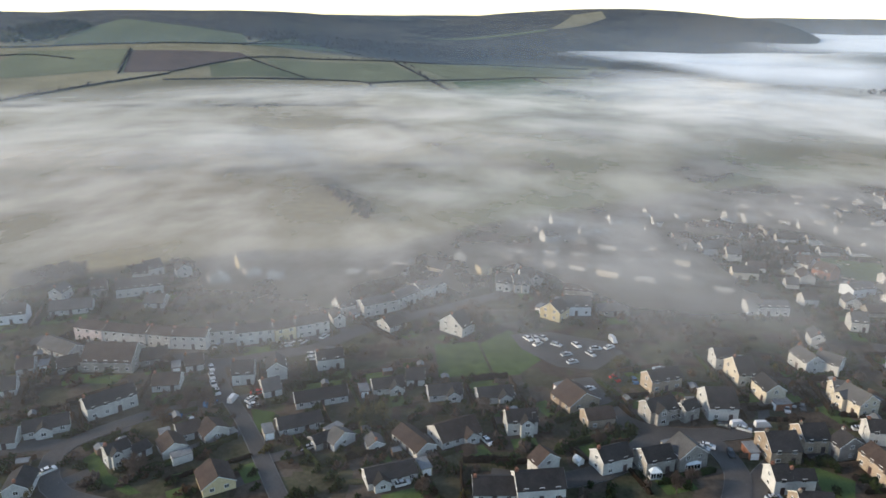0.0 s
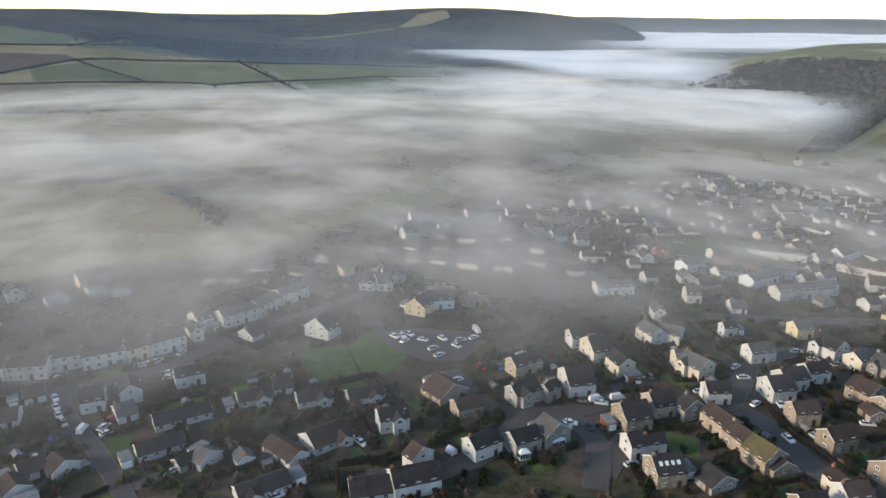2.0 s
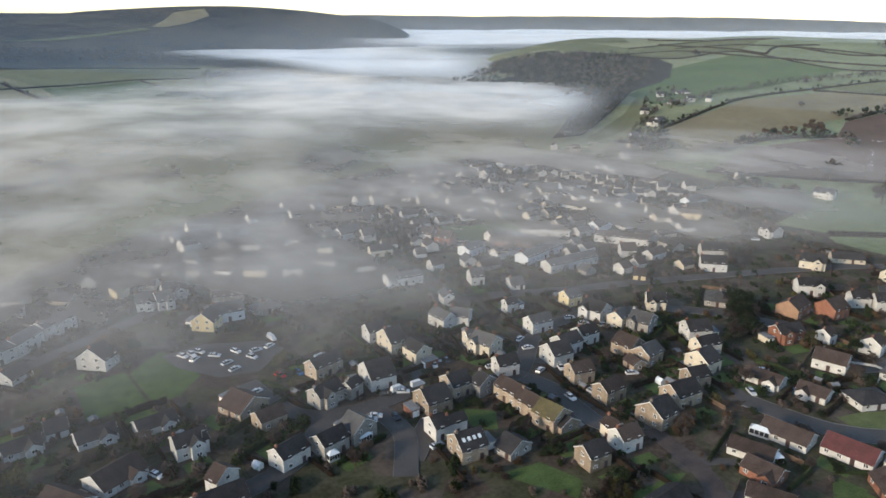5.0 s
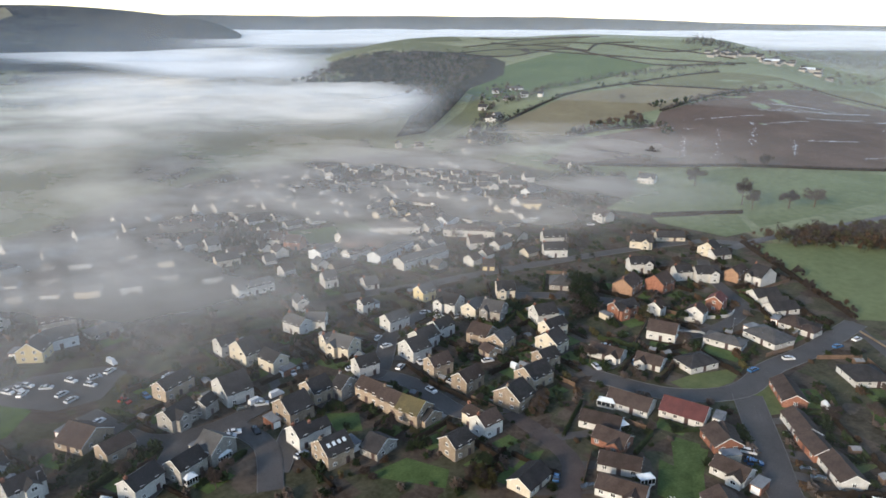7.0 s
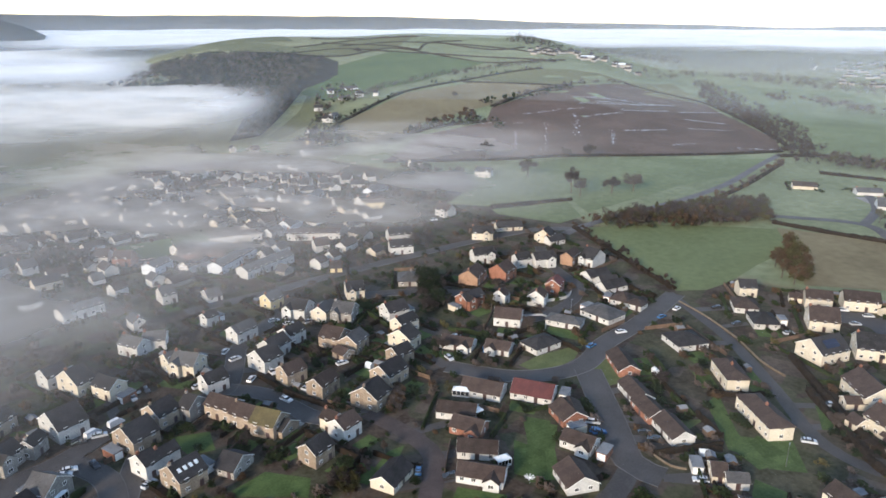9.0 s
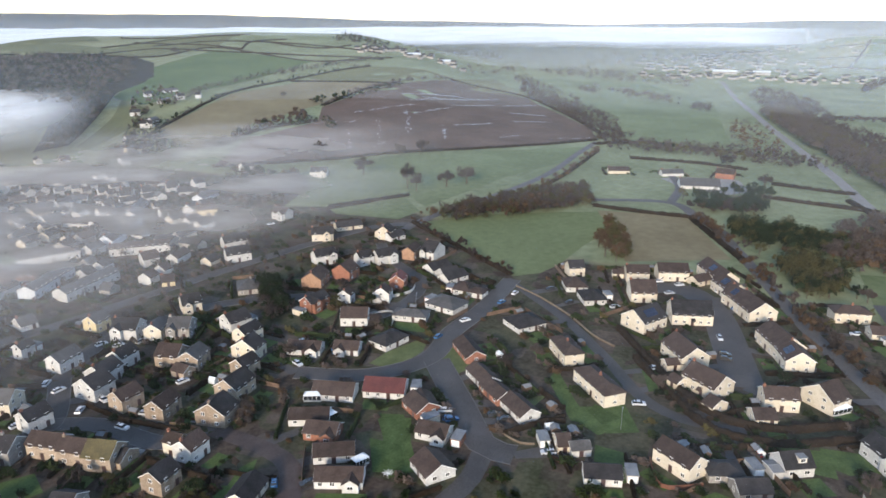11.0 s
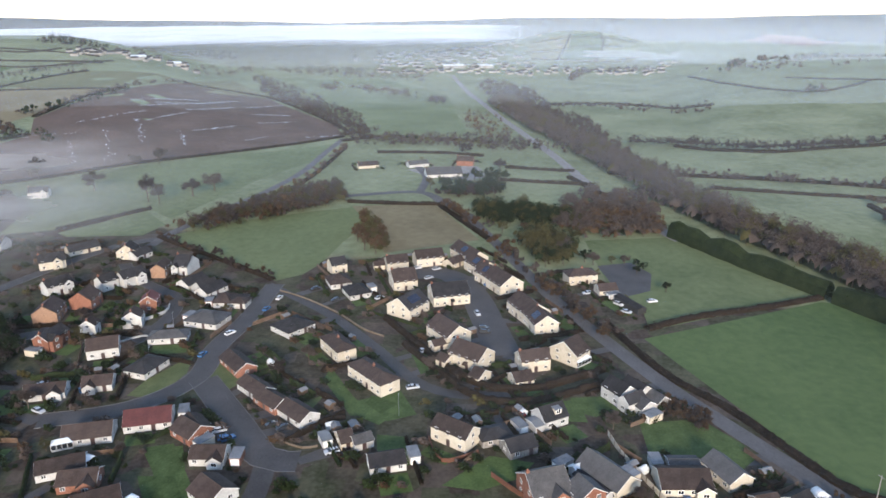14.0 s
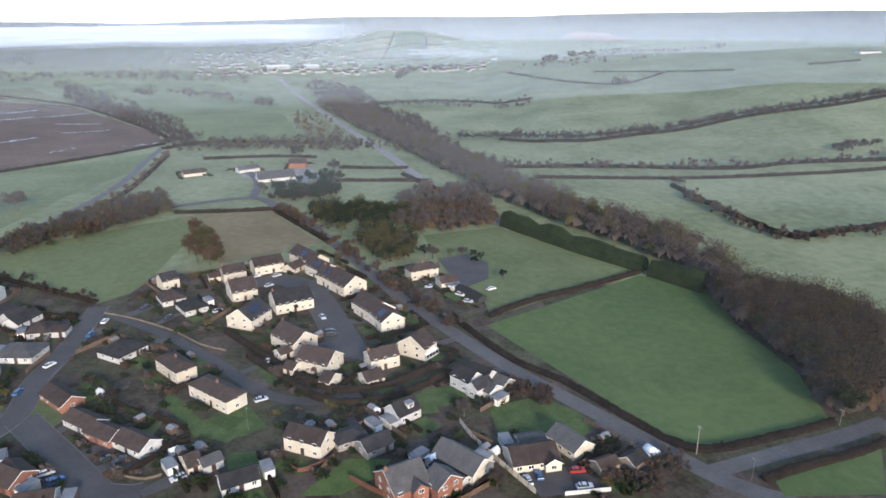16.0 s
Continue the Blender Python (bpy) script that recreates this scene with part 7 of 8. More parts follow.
# ---- woods and trees ----
wood([(969, -46), (718, -83), (560, -115), (427, -133), (358, -151), (308, -171), (258, -178), (226, -170), (233, -188), (297, -202), (357, -186), (424, -162), (554, -142), (750, -111), (992, -78)], 800, 14, (TWIG, TWIG, TWIG, TWIG, OLIVE,), "bare grey-brown riverside wood", 2, 0.2)
wood([(256, -176), (221, -167), (181, -165), (153, -154), (155, -174), (195, -212), (228, -210), (245, -191)], 560, 14, (TWIG, TWIG, RUSSET, OLIVE,), "bare wood with olive and russet crowns", 3, 0.11)
wood([(377, 150), (391, 123), (414, 93), (443, 69), (482, 80), (469, 105), (423, 136), (395, 149)], 220, 9, (TWIG, RUSSET, TWIG, OLIVE,), "bare brown belt of trees", 4, 0.2)
wood([(366, 52), (345, 46), (338, 38), (352, 34), (385, 44), (405, 54)], 44, 8, (RUSSET, OLIVE, OLIVE,), "russet and olive tree belt", 5, 0.2)
wood([(401, -12), (385, -27), (388, -59), (404, -69), (424, -44), (428, -16)], 140, 9, (PINE, PINE, OLIVE,), "dark evergreen belt", 6, 0.2)
wood([(383, -58), (357, -73), (369, -115), (393, -118), (399, -89)], 70, 8, (TWIG, RUSSET,), "bare brown copse", 7, 0.2)
wood([(367, -31), (318, -43), (315, -53), (349, -65), (373, -54)], 60, 10, (OLIVE, OLIVE, PINE,), "olive trees beside the road", 8, 0.2)
wood([(460, 11), (450, -7), (455, -34), (480, -35), (482, -4)], 36, 10, (PINE,), "dark pines by the farm", 9, 0.2)
wood([(470, 900), (560, 1080), (640, 1110), (720, 1080), (790, 1000), (830, 960), (866, 850), (800, 770), (700, 735), (640, 700), (590, 680), (620, 780), (540, 850)], 900, 12, (TWIG, TWIG, PINE, TWIG,), "dark bare wood over the headland", 11, 0.45)
wood([(720, 1080), (770, 1060), (830, 990), (880, 930), (905, 880), (880, 830), (800, 880), (790, 1000)], 90, 10, (TWIG, PINE,), "dark upper wood of the headland", 10, 0.45)
wood([(451, 560), (590, 690), (690, 735), (680, 700), (600, 640), (488, 560)], 190, 10, (TWIG, TWIG, PINE,), "wooded slope above the cottages", 12, 0.45)
wood([(516, 417), (592, 426), (663, 401), (692, 442), (596, 444)], 40, 9, (TWIG, RUSSET,), "dark hedgerow trees", 13, 0.45)
wood([(1006, 259), (724, 110), (706, 70), (857, 116), (1053, 233)], 150, 8, (TWIG,), "bare trees along the field edge", 14, 0.45)
wood([(641, 96), (650, 14), (625, -45), (597, -97), (648, -99), (696, -28), (694, 70)], 160, 7, (TWIG,), "bare trees beyond the road", 15, 0.45)
wood([(745, -7), (660, -37), (655, -61), (816, -50), (879, -20)], 60, 9, (TWIG, RUSSET,), "bare scrub by the far road", 16, 0.45)
wood([(1180, -40), (904, -62), (720, -88), (578, -118), (526, -148), (717, -145), (922, -118), (1204, -98), (1300, -60)], 460, 11, (TWIG,), "far river wood", 17, 0.45)
wood([(290, 1463), (356, 1324), (409, 1459), (334, 1598)], 150, 13, (TWIG, PINE,), "dark wood beside the mist", 18, 0.45)
wood([(361, 1323), (499, 1238), (628, 1223), (654, 1296), (521, 1350), (403, 1457)], 40, 12, (TWIG,), "bare trees on the low ridge", 19, 0.45)
wood([(167, 505), (196, 505), (242, 557), (222, 591), (191, 567)], 60, 10, (TWIG, PINE,), "bare trees in the mist", 20, 0.2)
wood([(-167, 657), (-120, 556), (-91, 497), (-57, 420), (-41, 396), (-53, 448), (-102, 556), (-158, 690)], 70, 12, (TWIG, PINE,), "bare trees in the mist", 21, 0.2)
wood([(111, 795), (132, 737), (148, 671), (164, 721), (140, 818)], 30, 10, (TWIG,), "bare trees in the mist", 22, 0.45)
wood([(-272, 572), (-217, 552), (-177, 601), (-122, 617), (-129, 653), (-199, 641), (-259, 611)], 60, 10, (TWIG,), "bare trees round the farm", 23, 0.2)
wood([(-823, 1357), (-756, 1409), (-757, 1606), (-836, 1643), (-904, 1500)], 420, 14, (TWIG, PINE,), "wooded flank of the hill", 24, 0.45)
wood([(-406, 1522), (-207, 1613), (-106, 1586), (148, 1679), (335, 1700), (358, 1827), (19, 1811), (-256, 1785), (-408, 1683)], 700, 14, (TWIG,), "wooded flank of the moor", 25, 0.45)
wood([(648, -159), (636, -221), (598, -261), (602, -317), (603, -373), (611, -435), (596, -482), (596, -521), (600, -600), (608, -602), (604, -523), (604, -484), (619, -437), (611, -375), (610, -319), (606, -263), (644, -223), (656, -161)], 330, 10, (TWIG,), "bare hedgerow trees on the slope", 26, 0.45)
wood([(537, -122), (515, -180), (487, -259), (463, -336), (446, -399), (440, -460)], 110, 7, (TWIG,), "bare trees and scrub along a field edge", 27, 0.2, along=True)
wood([(440, -269), (397, -252), (364, -251), (325, -249), (305, -254), (305, -282), (300, -330)], 90, 6, (TWIG, TWIG, RUSSET,), "bare scrub along a field edge", 28, 0.2, along=True)
hedge([(394, 134), (440, 120), (500, 108), (560, 102), (640, 98)], 2.2, 3, leaf=0.22)
wood([(394, 134), (440, 120), (500, 108), (560, 102), (640, 98)], 70, 5, (TWIG, RUSSET, TWIG), "bare scrub along the country road", 85, 0.2, along=True)
wood([(1180, -440), (1272, -484), (1341, -553), (1476, -702), (1764, -967), (1903, -1271)], 170, 15, (TWIG, PINE, TWIG), "dark trees along the far crest", 84, 0.45, along=True)
wood([(1300, -210), (1467, -268), (1511, -383)], 70, 12, (TWIG,), "hazy trees below the town", 86, 0.45, along=True)
wood([(474, -425), (473, -473)], 26, 8, (TWIG,), "bare hedgerow trees on the slope", 29, 0.45, along=True)
wood([(912, -211), (838, -298)], 30, 6, (TWIG,), "grey hedgerow trees in the haze", 30, 0.45, along=True)
wood([(433, 4), (352, -24), (285, -43), (242, -58)], 90, 6, (TWIG, RUSSET,), "bare scrub and small trees along the lane", 31, 0.2, along=True)
wood([(-179, 542), (-62, 564), (16, 576)], 40, 8, (TWIG,), "bare hedgerow trees in the meadows", 32, 0.2, along=True)
wood([(-89, 889), (22, 604), (88, 558)], 40, 8, (TWIG,), "bare hedgerow trees in the meadows", 33, 0.45, along=True)
wood([(-362, 942), (-145, 991), (10, 903)], 50, 7, (TWIG,), "bare hedgerow trees under the moor", 34, 0.45, along=True)
wood([(-370, 1377), (-256, 1460), (-103, 1534), (-27, 1315), (46, 1091)], 60, 6, (TWIG,), "bare hedgerow trees under the moor", 35, 0.45, along=True)
wood([(-580, 935), (-533, 1067), (-454, 1198), (-370, 1377)], 50, 6, (TWIG,), "bare hedgerow trees under the moor", 36, 0.45, along=True)
wood([(562, 524), (754, 579), (927, 553), (1021, 517)], 60, 6, (TWIG, PINE,), "hedgerow trees on the hill", 37, 0.45, along=True)
wood([(735, 437), (842, 441), (930, 426), (1057, 396)], 70, 6, (TWIG,), "bare trees round the ploughed field", 38, 0.45, along=True)
wood([(364, 160), (330, 118), (300, 82)], 30, 4, (TWIG, RUSSET,), "bare scrub along the paddock", 39, 0.2, along=True)
wood([(171, 535), (193, 530), (226, 546)], 26, 10, (TWIG, PINE,), "dark trees in the mist", 40, 0.2, along=True)
wood([(151, 342), (162, 340)], 16, 9, (TWIG, PINE,), "dark trees in the mist", 41, 0.2, along=True)
wood([(308, 497), (340, 508), (389, 532)], 30, 9, (TWIG, PINE,), "dark trees in the mist", 42, 0.2, along=True)
wood([(154, 333), (164, 326)], 16, 9, (TWIG, PINE,), "dark trees in the mist", 43, 0.2, along=True)
wood([(270, 311), (288, 304)], 20, 9, (TWIG, PINE,), "dark trees in the mist", 44, 0.2, along=True)
wood([(243, 415), (303, 433), (360, 420)], 20, 8, (TWIG, PINE,), "dark trees in the mist", 45, 0.2, along=True)
wood([(76, 282), (89, 266), (101, 272)], 24, 9, (TWIG, OLIVE,), "dark trees in the mist", 46, 0.11, along=True)
wood([(73, 275), (85, 266), (97, 285)], 20, 8, (TWIG, PINE,), "dark trees in the mist", 47, 0.11, along=True)
wood([(1078, -58), (1161, -119), (896, -124), (806, -152), (663, -152), (565, -152), (505, -175), (423, -172), (400, -148), (415, -131), (474, -123), (542, -112), (633, -98), (827, -76)], 640, 10, (TWIG,), "broad grey-brown river wood", 48, 0.45)
wood([(378, -57), (432, -67), (467, -93), (449, -121), (406, -123), (373, -103), (370, -76)], 180, 9, (TWIG, TWIG, TWIG, RUSSET,), "bare brown wood beside the pasture", 49, 0.2)
wood([(505, 416), (576, 431), (602, 421)], 30, 9, (TWIG, PINE,), "dark hedgerow trees", 50, 0.45, along=True)
wood([(624, 407), (658, 397), (629, 364)], 20, 9, (TWIG, PINE,), "dark hedgerow trees", 51, 0.45, along=True)
wood([(739, 460), (790, 430), (918, 417)], 44, 9, (TWIG, PINE,), "dark hedgerow trees", 52, 0.45, along=True)
wood([(370, -36), (365, -49), (359, -66), (385, -71)], 16, 9, (OLIVE, OLIVE, RUSSET,), "olive trees beside the road", 53, 0.2, along=True)
wood([(687, 89), (676, 39), (669, -25), (636, -74)], 60, 5, (TWIG, PINE,), "low bushes along a field edge", 54, 0.45, along=True)
wood([(935, -133), (930, -215), (892, -308)], 50, 7, (TWIG,), "grey hedgerow trees in the haze", 55, 0.45, along=True)
wood([(373, 150), (386, 127), (406, 105), (447, 92), (465, 76)], 60, 10, (RUSSET, OLIVE, TWIG,), "brown and olive belt of trees", 56, 0.2, along=True)
wood([(1275, -413), (1126, -462), (1091, -626), (1175, -673), (1252, -513)], 40, 8, (TWIG,), "bare trees on the crest", 57, 0.45)
wood([(1112, 426), (1450, 383), (1250, 51), (1427, 37), (1669, 305), (1368, 476)], 300, 9, (TWIG,), "hazy trees before the town", 58, 0.45)
wood([(593, 587), (577, 527), (482, 447), (432, 427), (456, 480)], 160, 8, (TWIG, PINE,), "trees round the hill cottages", 59, 0.45)
wood([(409, 327), (447, 293), (415, 262), (378, 263), (374, 288)], 150, 8, (TWIG, PINE, RUSSET,), "garden trees", 60, 0.2)
wood([(582, 575), (731, 609), (879, 608), (986, 564), (1092, 530), (1121, 544), (1010, 578), (900, 624), (755, 630), (605, 598)], 220, 7, (TWIG, TWIG, PINE,), "hedgerow trees on the hill", 61, 0.45)
wood([(1295, 747), (1410, 763), (1340, 654), (1291, 598), (1253, 621), (1264, 705)], 120, 10, (TWIG, PINE,), "dark trees on the hill's crest", 62, 0.45)
wood([(1193, 580), (1350, 551), (1722, 513), (2132, 639), (2472, 976), (1320, 622)], 250, 9, (TWIG,), "hazy trees below the hill", 63, 0.45)
wood([(1255, 353), (1009, 217), (796, 126), (654, 92), (675, 79), (805, 107), (1057, 202), (1361, 360)], 220, 8, (TWIG,), "bare trees along the country road", 64, 0.45)
wood([(1203, 220), (1104, 148), (1027, 33), (1088, 39), (1182, 150), (1259, 225)], 40, 7, (TWIG,), "clump of trees on the golf course", 65, 0.45)
wood([(862, -417), (853, -440), (890, -455), (900, -439)], 26, 8, (TWIG, PINE,), "clump of trees on the slope", 66, 0.45)
wood([(-103, 263), (-74, 264), (-78, 288), (-96, 291), (-106, 278)], 40, 6, (TWIG, OLIVE,), "garden trees behind the terrace", 67, 0.11)
wood([(-188, 286), (-168, 300), (-156, 308), (-178, 315), (-194, 300)], 40, 8, (TWIG,), "bare trees at the village edge", 68, 0.2)
wood([(-90, 190), (-70, 192), (-74, 201), (-90, 198)], 26, 4, (TWIG,), "brown scrub beside the road", 69, 0.11)
wood([(-23, 179), (-15, 182), (-18, 191), (-26, 188)], 16, 6, (PINE, OLIVE,), "dark garden trees", 70, 0.11)
wood([(337, 322), (351, 320), (325, 287), (307, 290)], 30, 7, (TWIG, PINE,), "dark garden trees", 71, 0.2)
wood([(410, 330), (451, 325), (384, 273), (353, 272)], 40, 12, (TWIG, PINE,), "dark garden trees", 72, 0.2)
wood([(212, 157), (217, 151), (243, 168), (242, 176)], 16, 8, (PINE, TWIG,), "dark garden trees", 73, 0.11)
wood([(144, 121), (150, 118), (159, 123), (159, 129)], 20, 4, (RUSSET, TWIG,), "red-brown garden thicket", 74, 0.11)
wood([(105, 112), (112, 103), (117, 107), (114, 112)], 25, 4, (TWIG, OLIVE,), "dark garden thicket", 75, 0.11)
wood([(217, 160), (223, 153), (253, 177), (248, 185)], 30, 7, (TWIG, PINE,), "dark garden trees", 76, 0.11)
wood([(188, -60), (177, -72), (186, -78), (196, -66)], 44, 3.5, (RUSSET, TWIG, RUSSET), "reddish-brown bare scrub", 77, 0.11)
wood([(142, -74), (139, -82), (140, -90), (144, -95)], 60, 2.8, (RUSSET, TWIG,), "brown bank of scrub by the junction", 78, 0.11, along=True)
wood([(409, 448), (447, 412), (491, 424), (521, 486), (483, 511)], 120, 8, (TWIG, PINE,), "trees round the hillside cottages", 79, 0.45)
wood([(619, 613), (659, 594), (731, 637), (747, 693), (686, 677)], 50, 7, (TWIG, PINE,), "trees round the hillside cottages", 80, 0.45)
wood([(87, 355), (124, 331), (176, 358), (177, 377), (128, 362), (94, 369)], 60, 7, (TWIG, PINE,), "dark trees among the misty houses", 81, 0.2)
wood([(181, 369), (249, 351), (301, 394), (280, 411), (196, 384)], 60, 7, (TWIG, PINE,), "dark trees among the misty houses", 82, 0.2)
wood([(-53, 276), (-21, 289), (32, 319), (27, 332), (-22, 311), (-56, 289)], 50, 7, (TWIG, OLIVE,), "dark trees among the misty houses", 83, 0.11)
wood([(1067, 288), (900, 196), (790, 136), (673, 104), (665, 74), (740, 90), (781, 123), (899, 161), (1044, 234), (1226, 324)], 330, 9, (TWIG, TWIG, RUSSET), "dense bare trees along the country road", 88, 0.45)
wood([(665, 74), (644, 36), (629, -15), (610, -59), (643, -63), (671, -17), (695, 38), (704, 72)], 170, 6, (TWIG, OLIVE, TWIG), "thick overgrown hedge below the golf course", 89, 0.45)
wood([(1168, 157), (1083, 108), (1046, 64), (1110, 66), (1154, 115), (1200, 156)], 90, 8, (TWIG, OLIVE), "clump of trees on the golf course", 90, 0.45)
wood([(1149, 214), (1120, 181), (1175, 190), (1201, 221)], 60, 7, (TWIG, OLIVE), "clump of trees on the golf course", 91, 0.45)
wood([(982, 37), (963, 12), (1030, 10), (1050, 31)], 60, 7, (TWIG,), "clump of trees on the golf course", 92, 0.45)
wood([(460, 14), (453, -3), (458, -29), (477, -33), (488, -24), (477, 0)], 90, 5, (TWIG, RUSSET, TWIG), "bare brown scrub below the farm", 93, 0.2)
tree(472.7, 6.9, 11, "pine", wide=1.0)
tree(475.8, 3.4, 9, "pine", wide=0.9)
tree(499.2, -8.8, 7, "pine", wide=1.1)
tree(502.4, -15.4, 10, "pine", wide=0.9)
tree(498.6, -18.5, 9, "pine", wide=0.9)
tree(492.7, -26.8, 13, "pine", wide=1.0)
tree(490.6, -31.9, 12, "pine", wide=1.1)
tree(493.9, -37.0, 10, "pine", wide=1.0)
tree(476.4, 15.9, 9, "olive", wide=0.9)
tree(530.2, -35.3, 12, "bare", wide=1.0)
tree(597.7, -9.8, 12, "bare", wide=1.2)
tree(373.1, -26.9, 7, "olive", wide=1.1)
tree(352.4, -34.3, 8, "olive", wide=1.0)
tree(336.4, -56.4, 9, "bare", wide=1.3)
tree(325.6, -63.9, 7, "pine", wide=1.0)
tree(322.0, -67.4, 7, "bare", wide=1.2)
tree(323.2, -76.6, 4, "olive", wide=1.2)
tree(322.8, -82.6, 5, "bare", wide=1.2)
tree(317.6, -86.9, 5, "pine", wide=0.9)
tree(312.8, -89.0, 5, "pine", wide=0.9)
tree(318.4, -44.0, 5, "olive", wide=1.0)
tree(304.8, -66.0, 4, "olive", wide=1.0)
tree(470.7, 247.3, 15, "bare", wide=1.2)
tree(441.2, 197.6, 20, "bare", wide=0.7)
tree(436.2, 188.6, 14, "bare", wide=0.8)
tree(456.5, 174.2, 13, "bare", wide=1.3)
tree(471.1, 164.3, 13, "bare", wide=1.3)
tree(575.1, 241.2, 11, "bare")
tree(551.4, 251.9, 9, "bare")
tree(504.9, 305.2, 18, "bare", wide=0.8)
tree(507.7, 312.4, 13, "bare", wide=0.9)
tree(548.8, 252.8, 11, "bare")
tree(562.8, 238.9, 12, "bare")
tree(755.2, 503.8, 9, "bare")
tree(958, 840.6, 16, "bare", wide=1.2)
tree(511.6, 1324.1, 18, "bare", wide=1.3)
tree(470.7, 1356.1, 12, "bare")
tree(610.9, 1218.6, 12, "bare")
tree(-264.9, 969, 14, "bare", wide=1.2)
tree(-286.7, 964.9, 10, "bare")
tree(-157.3, 990.9, 12, "bare")
tree(-417, 931.9, 14, "bare")
tree(-242.9, 918.4, 12, "pine")
tree(-186.9, 705.7, 14, "pine", wide=1.4)
tree(-182.7, 723.5, 10, "pine")
wood([(4, 254), (10, 249), (17, 251), (18, 258), (10, 261)], 16, 10, (RUSSET,), "large russet tree clump beside the green", 87, 0.14)
tree(153.8, -156.9, 11, "pine", wide=1.2)
tree(163.6, -158.1, 8, "pine")
tree(286.3, -92.2, 5, "pine", wide=1.2)
tree(307.4, -84.7, 5, "pine")
tree(343.4, 45.5, 10, "russet")
tree(337.8, 39.3, 9, "russet")
tree(358.5, 51.1, 9, "russet")
tree(81.4, 278.3, 10, "pine", wide=1.4)
tree(241, 176.2, 10, "pine", wide=1.4)
tree(231, 164.3, 9, "pine")
tree(234.3, 169, 11, "pine", wide=1.2)
tree(223.2, 156.7, 9, "pine")

# ---- garden walls, fences, poles ----
def between(a, b, n):
    return [(a[0] + (b[0] - a[0]) * i / n, a[1] + (b[1] - a[1]) * i / n) for i in range(n + 1)]

wall_line([(287, 76), (278, 63), (263, 47), (248, 35), (241, 26)], 0.8, 0.3, STONE, "low pale stone wall along the lane")
wall_line([(138, -62), (137, -74)], 1.2, 0.2, WHITE, "white rendered boundary wall")
wall_line([(157, -10), (151, -15), (146, -20)], 1.5, 0.2, BRICK, "red brick garden wall")
wall_line([(174, 7), (163, 3), (167, -7)], 1.3, 0.2, BRICK, "red brick garden wall")
wall_line([(235, 123), (240, 115), (226, 109)], 1.0, 0.2, WHITE, "white garden wall")
wall_line([(255, 122), (263, 117), (270, 118)], 1.3, 0.25, WHITE, "curved white garden wall")
wall_line([(177, 51), (172, 48), (169, 42), (170, 38)], 0.7, 0.3, STONE, "low pale stone wall round a front garden")
rotary_airer(141, 70)
pole(146.1, -103.6, 9)
pole(132.8, -111.3, 6, True)
pole(149.1, -151.8, 5, True)
pole(247.0, 107.5, 7, True)
pole(121.5, 177.4, 8, True)
pole(121.9, 194.7, 8, True)
pole(26.2, 179.4, 7, True)
pole(186.5, 16.4, 7, True)


def barn(x, y, turn, w, d):
    ob = thing("barn", x, y, float(land(x, y)), turn, "long low black timber barn beside the yard", "barn")
    child("wall", mesh("wall", *gable_walls(w, d, 2.2, 0.9), TYRE, uv=True), ob)
    child("roof", mesh("roof", *gable_roof(w, d, 2.2, 0.9, 0.2, 0.1), SLATE, uv=True), ob)
    PLOTS.append((x, y, turn, w, d))


barn(270.4, -72.9, -157, 16.0, 4.2)


def clear(x, y, gap=1.0):
    """Whether a spot lies off every house and road."""
    for hx, hy, turn, w, d in PLOTS:
        if abs(hx - x) + abs(hy - y) < 40:
            c, s = math.cos(radians(turn)), math.sin(radians(turn))
            u, v = (x - hx) * c + (y - hy) * s, -(x - hx) * s + (y - hy) * c
            if abs(u) < w / 2 + gap and abs(v) < d / 2 + gap + 1.2:
                return False
    if any(a < x < b and c < y < d and bool(inside(poly, x, y)) for poly, a, b, c, d in KEPT):
        return False
    return all(np.min(np.hypot(line[:, 0] - x, line[:, 1] - y)) > width / 2 + gap for line, width in WAYS)


# ---- rows of houses through the misty side of the village ----
def misty_rows():
    rnd = random.Random(21)
    built = 0
    edge_b, edge_r = (-36, -20, -5, 8, 20, 30, 40, 50, 60), (300, 318, 322, 355, 440, 560, 600, 500, 370)
    for cell in range(1500):
        b, far = rnd.uniform(-36, 50), math.sqrt(rnd.uniform(318**2, 600**2))
        if far > np.interp(b, edge_b, edge_r):
            continue
        x0, y0 = far * math.sin(radians(b)), far * math.cos(radians(b))
        turn = -b * 0.6 + 34 * math.sin(x0 / 70 + 1.3) * math.cos(y0 / 85) + rnd.choice((0, 0, 0, 90))
        c, s = math.cos(radians(turn)), math.sin(radians(turn))
        w = rnd.choice((7, 8, 9, 10, 12, 14))
        walls = rnd.choice((WHITE, WHITE, WHITE, WHITE, WHITE, CREAM, GREYSTONE, GREYSTONE))
        roof = rnd.choice((SLATE, SLATE, GREYTILE, BROWN, BROWN))
        low = rnd.random() < 0.35
        for k in range(rnd.choice((1, 1, 2, 3))):
            x, y = x0 + c * k * (w + 3.5), y0 + s * k * (w + 3.5)
            if built >= 190 or not clear(x, y, 3.0) or not clear(x + c * w / 2, y + s * w / 2, 2.6) or not clear(x - c * w / 2, y - s * w / 2, 2.6):
                break
            house(round(x, 1), round(y, 1), round(turn + rnd.uniform(-9, 9)), round(w * rnd.uniform(0.75, 1.0), 1), 6.4, 2.2 if low else 3.5, walls, roof, slope=34, chimneys=0, panes=False)
            built += 1


LISTED = len(PLOTS)
misty_rows()


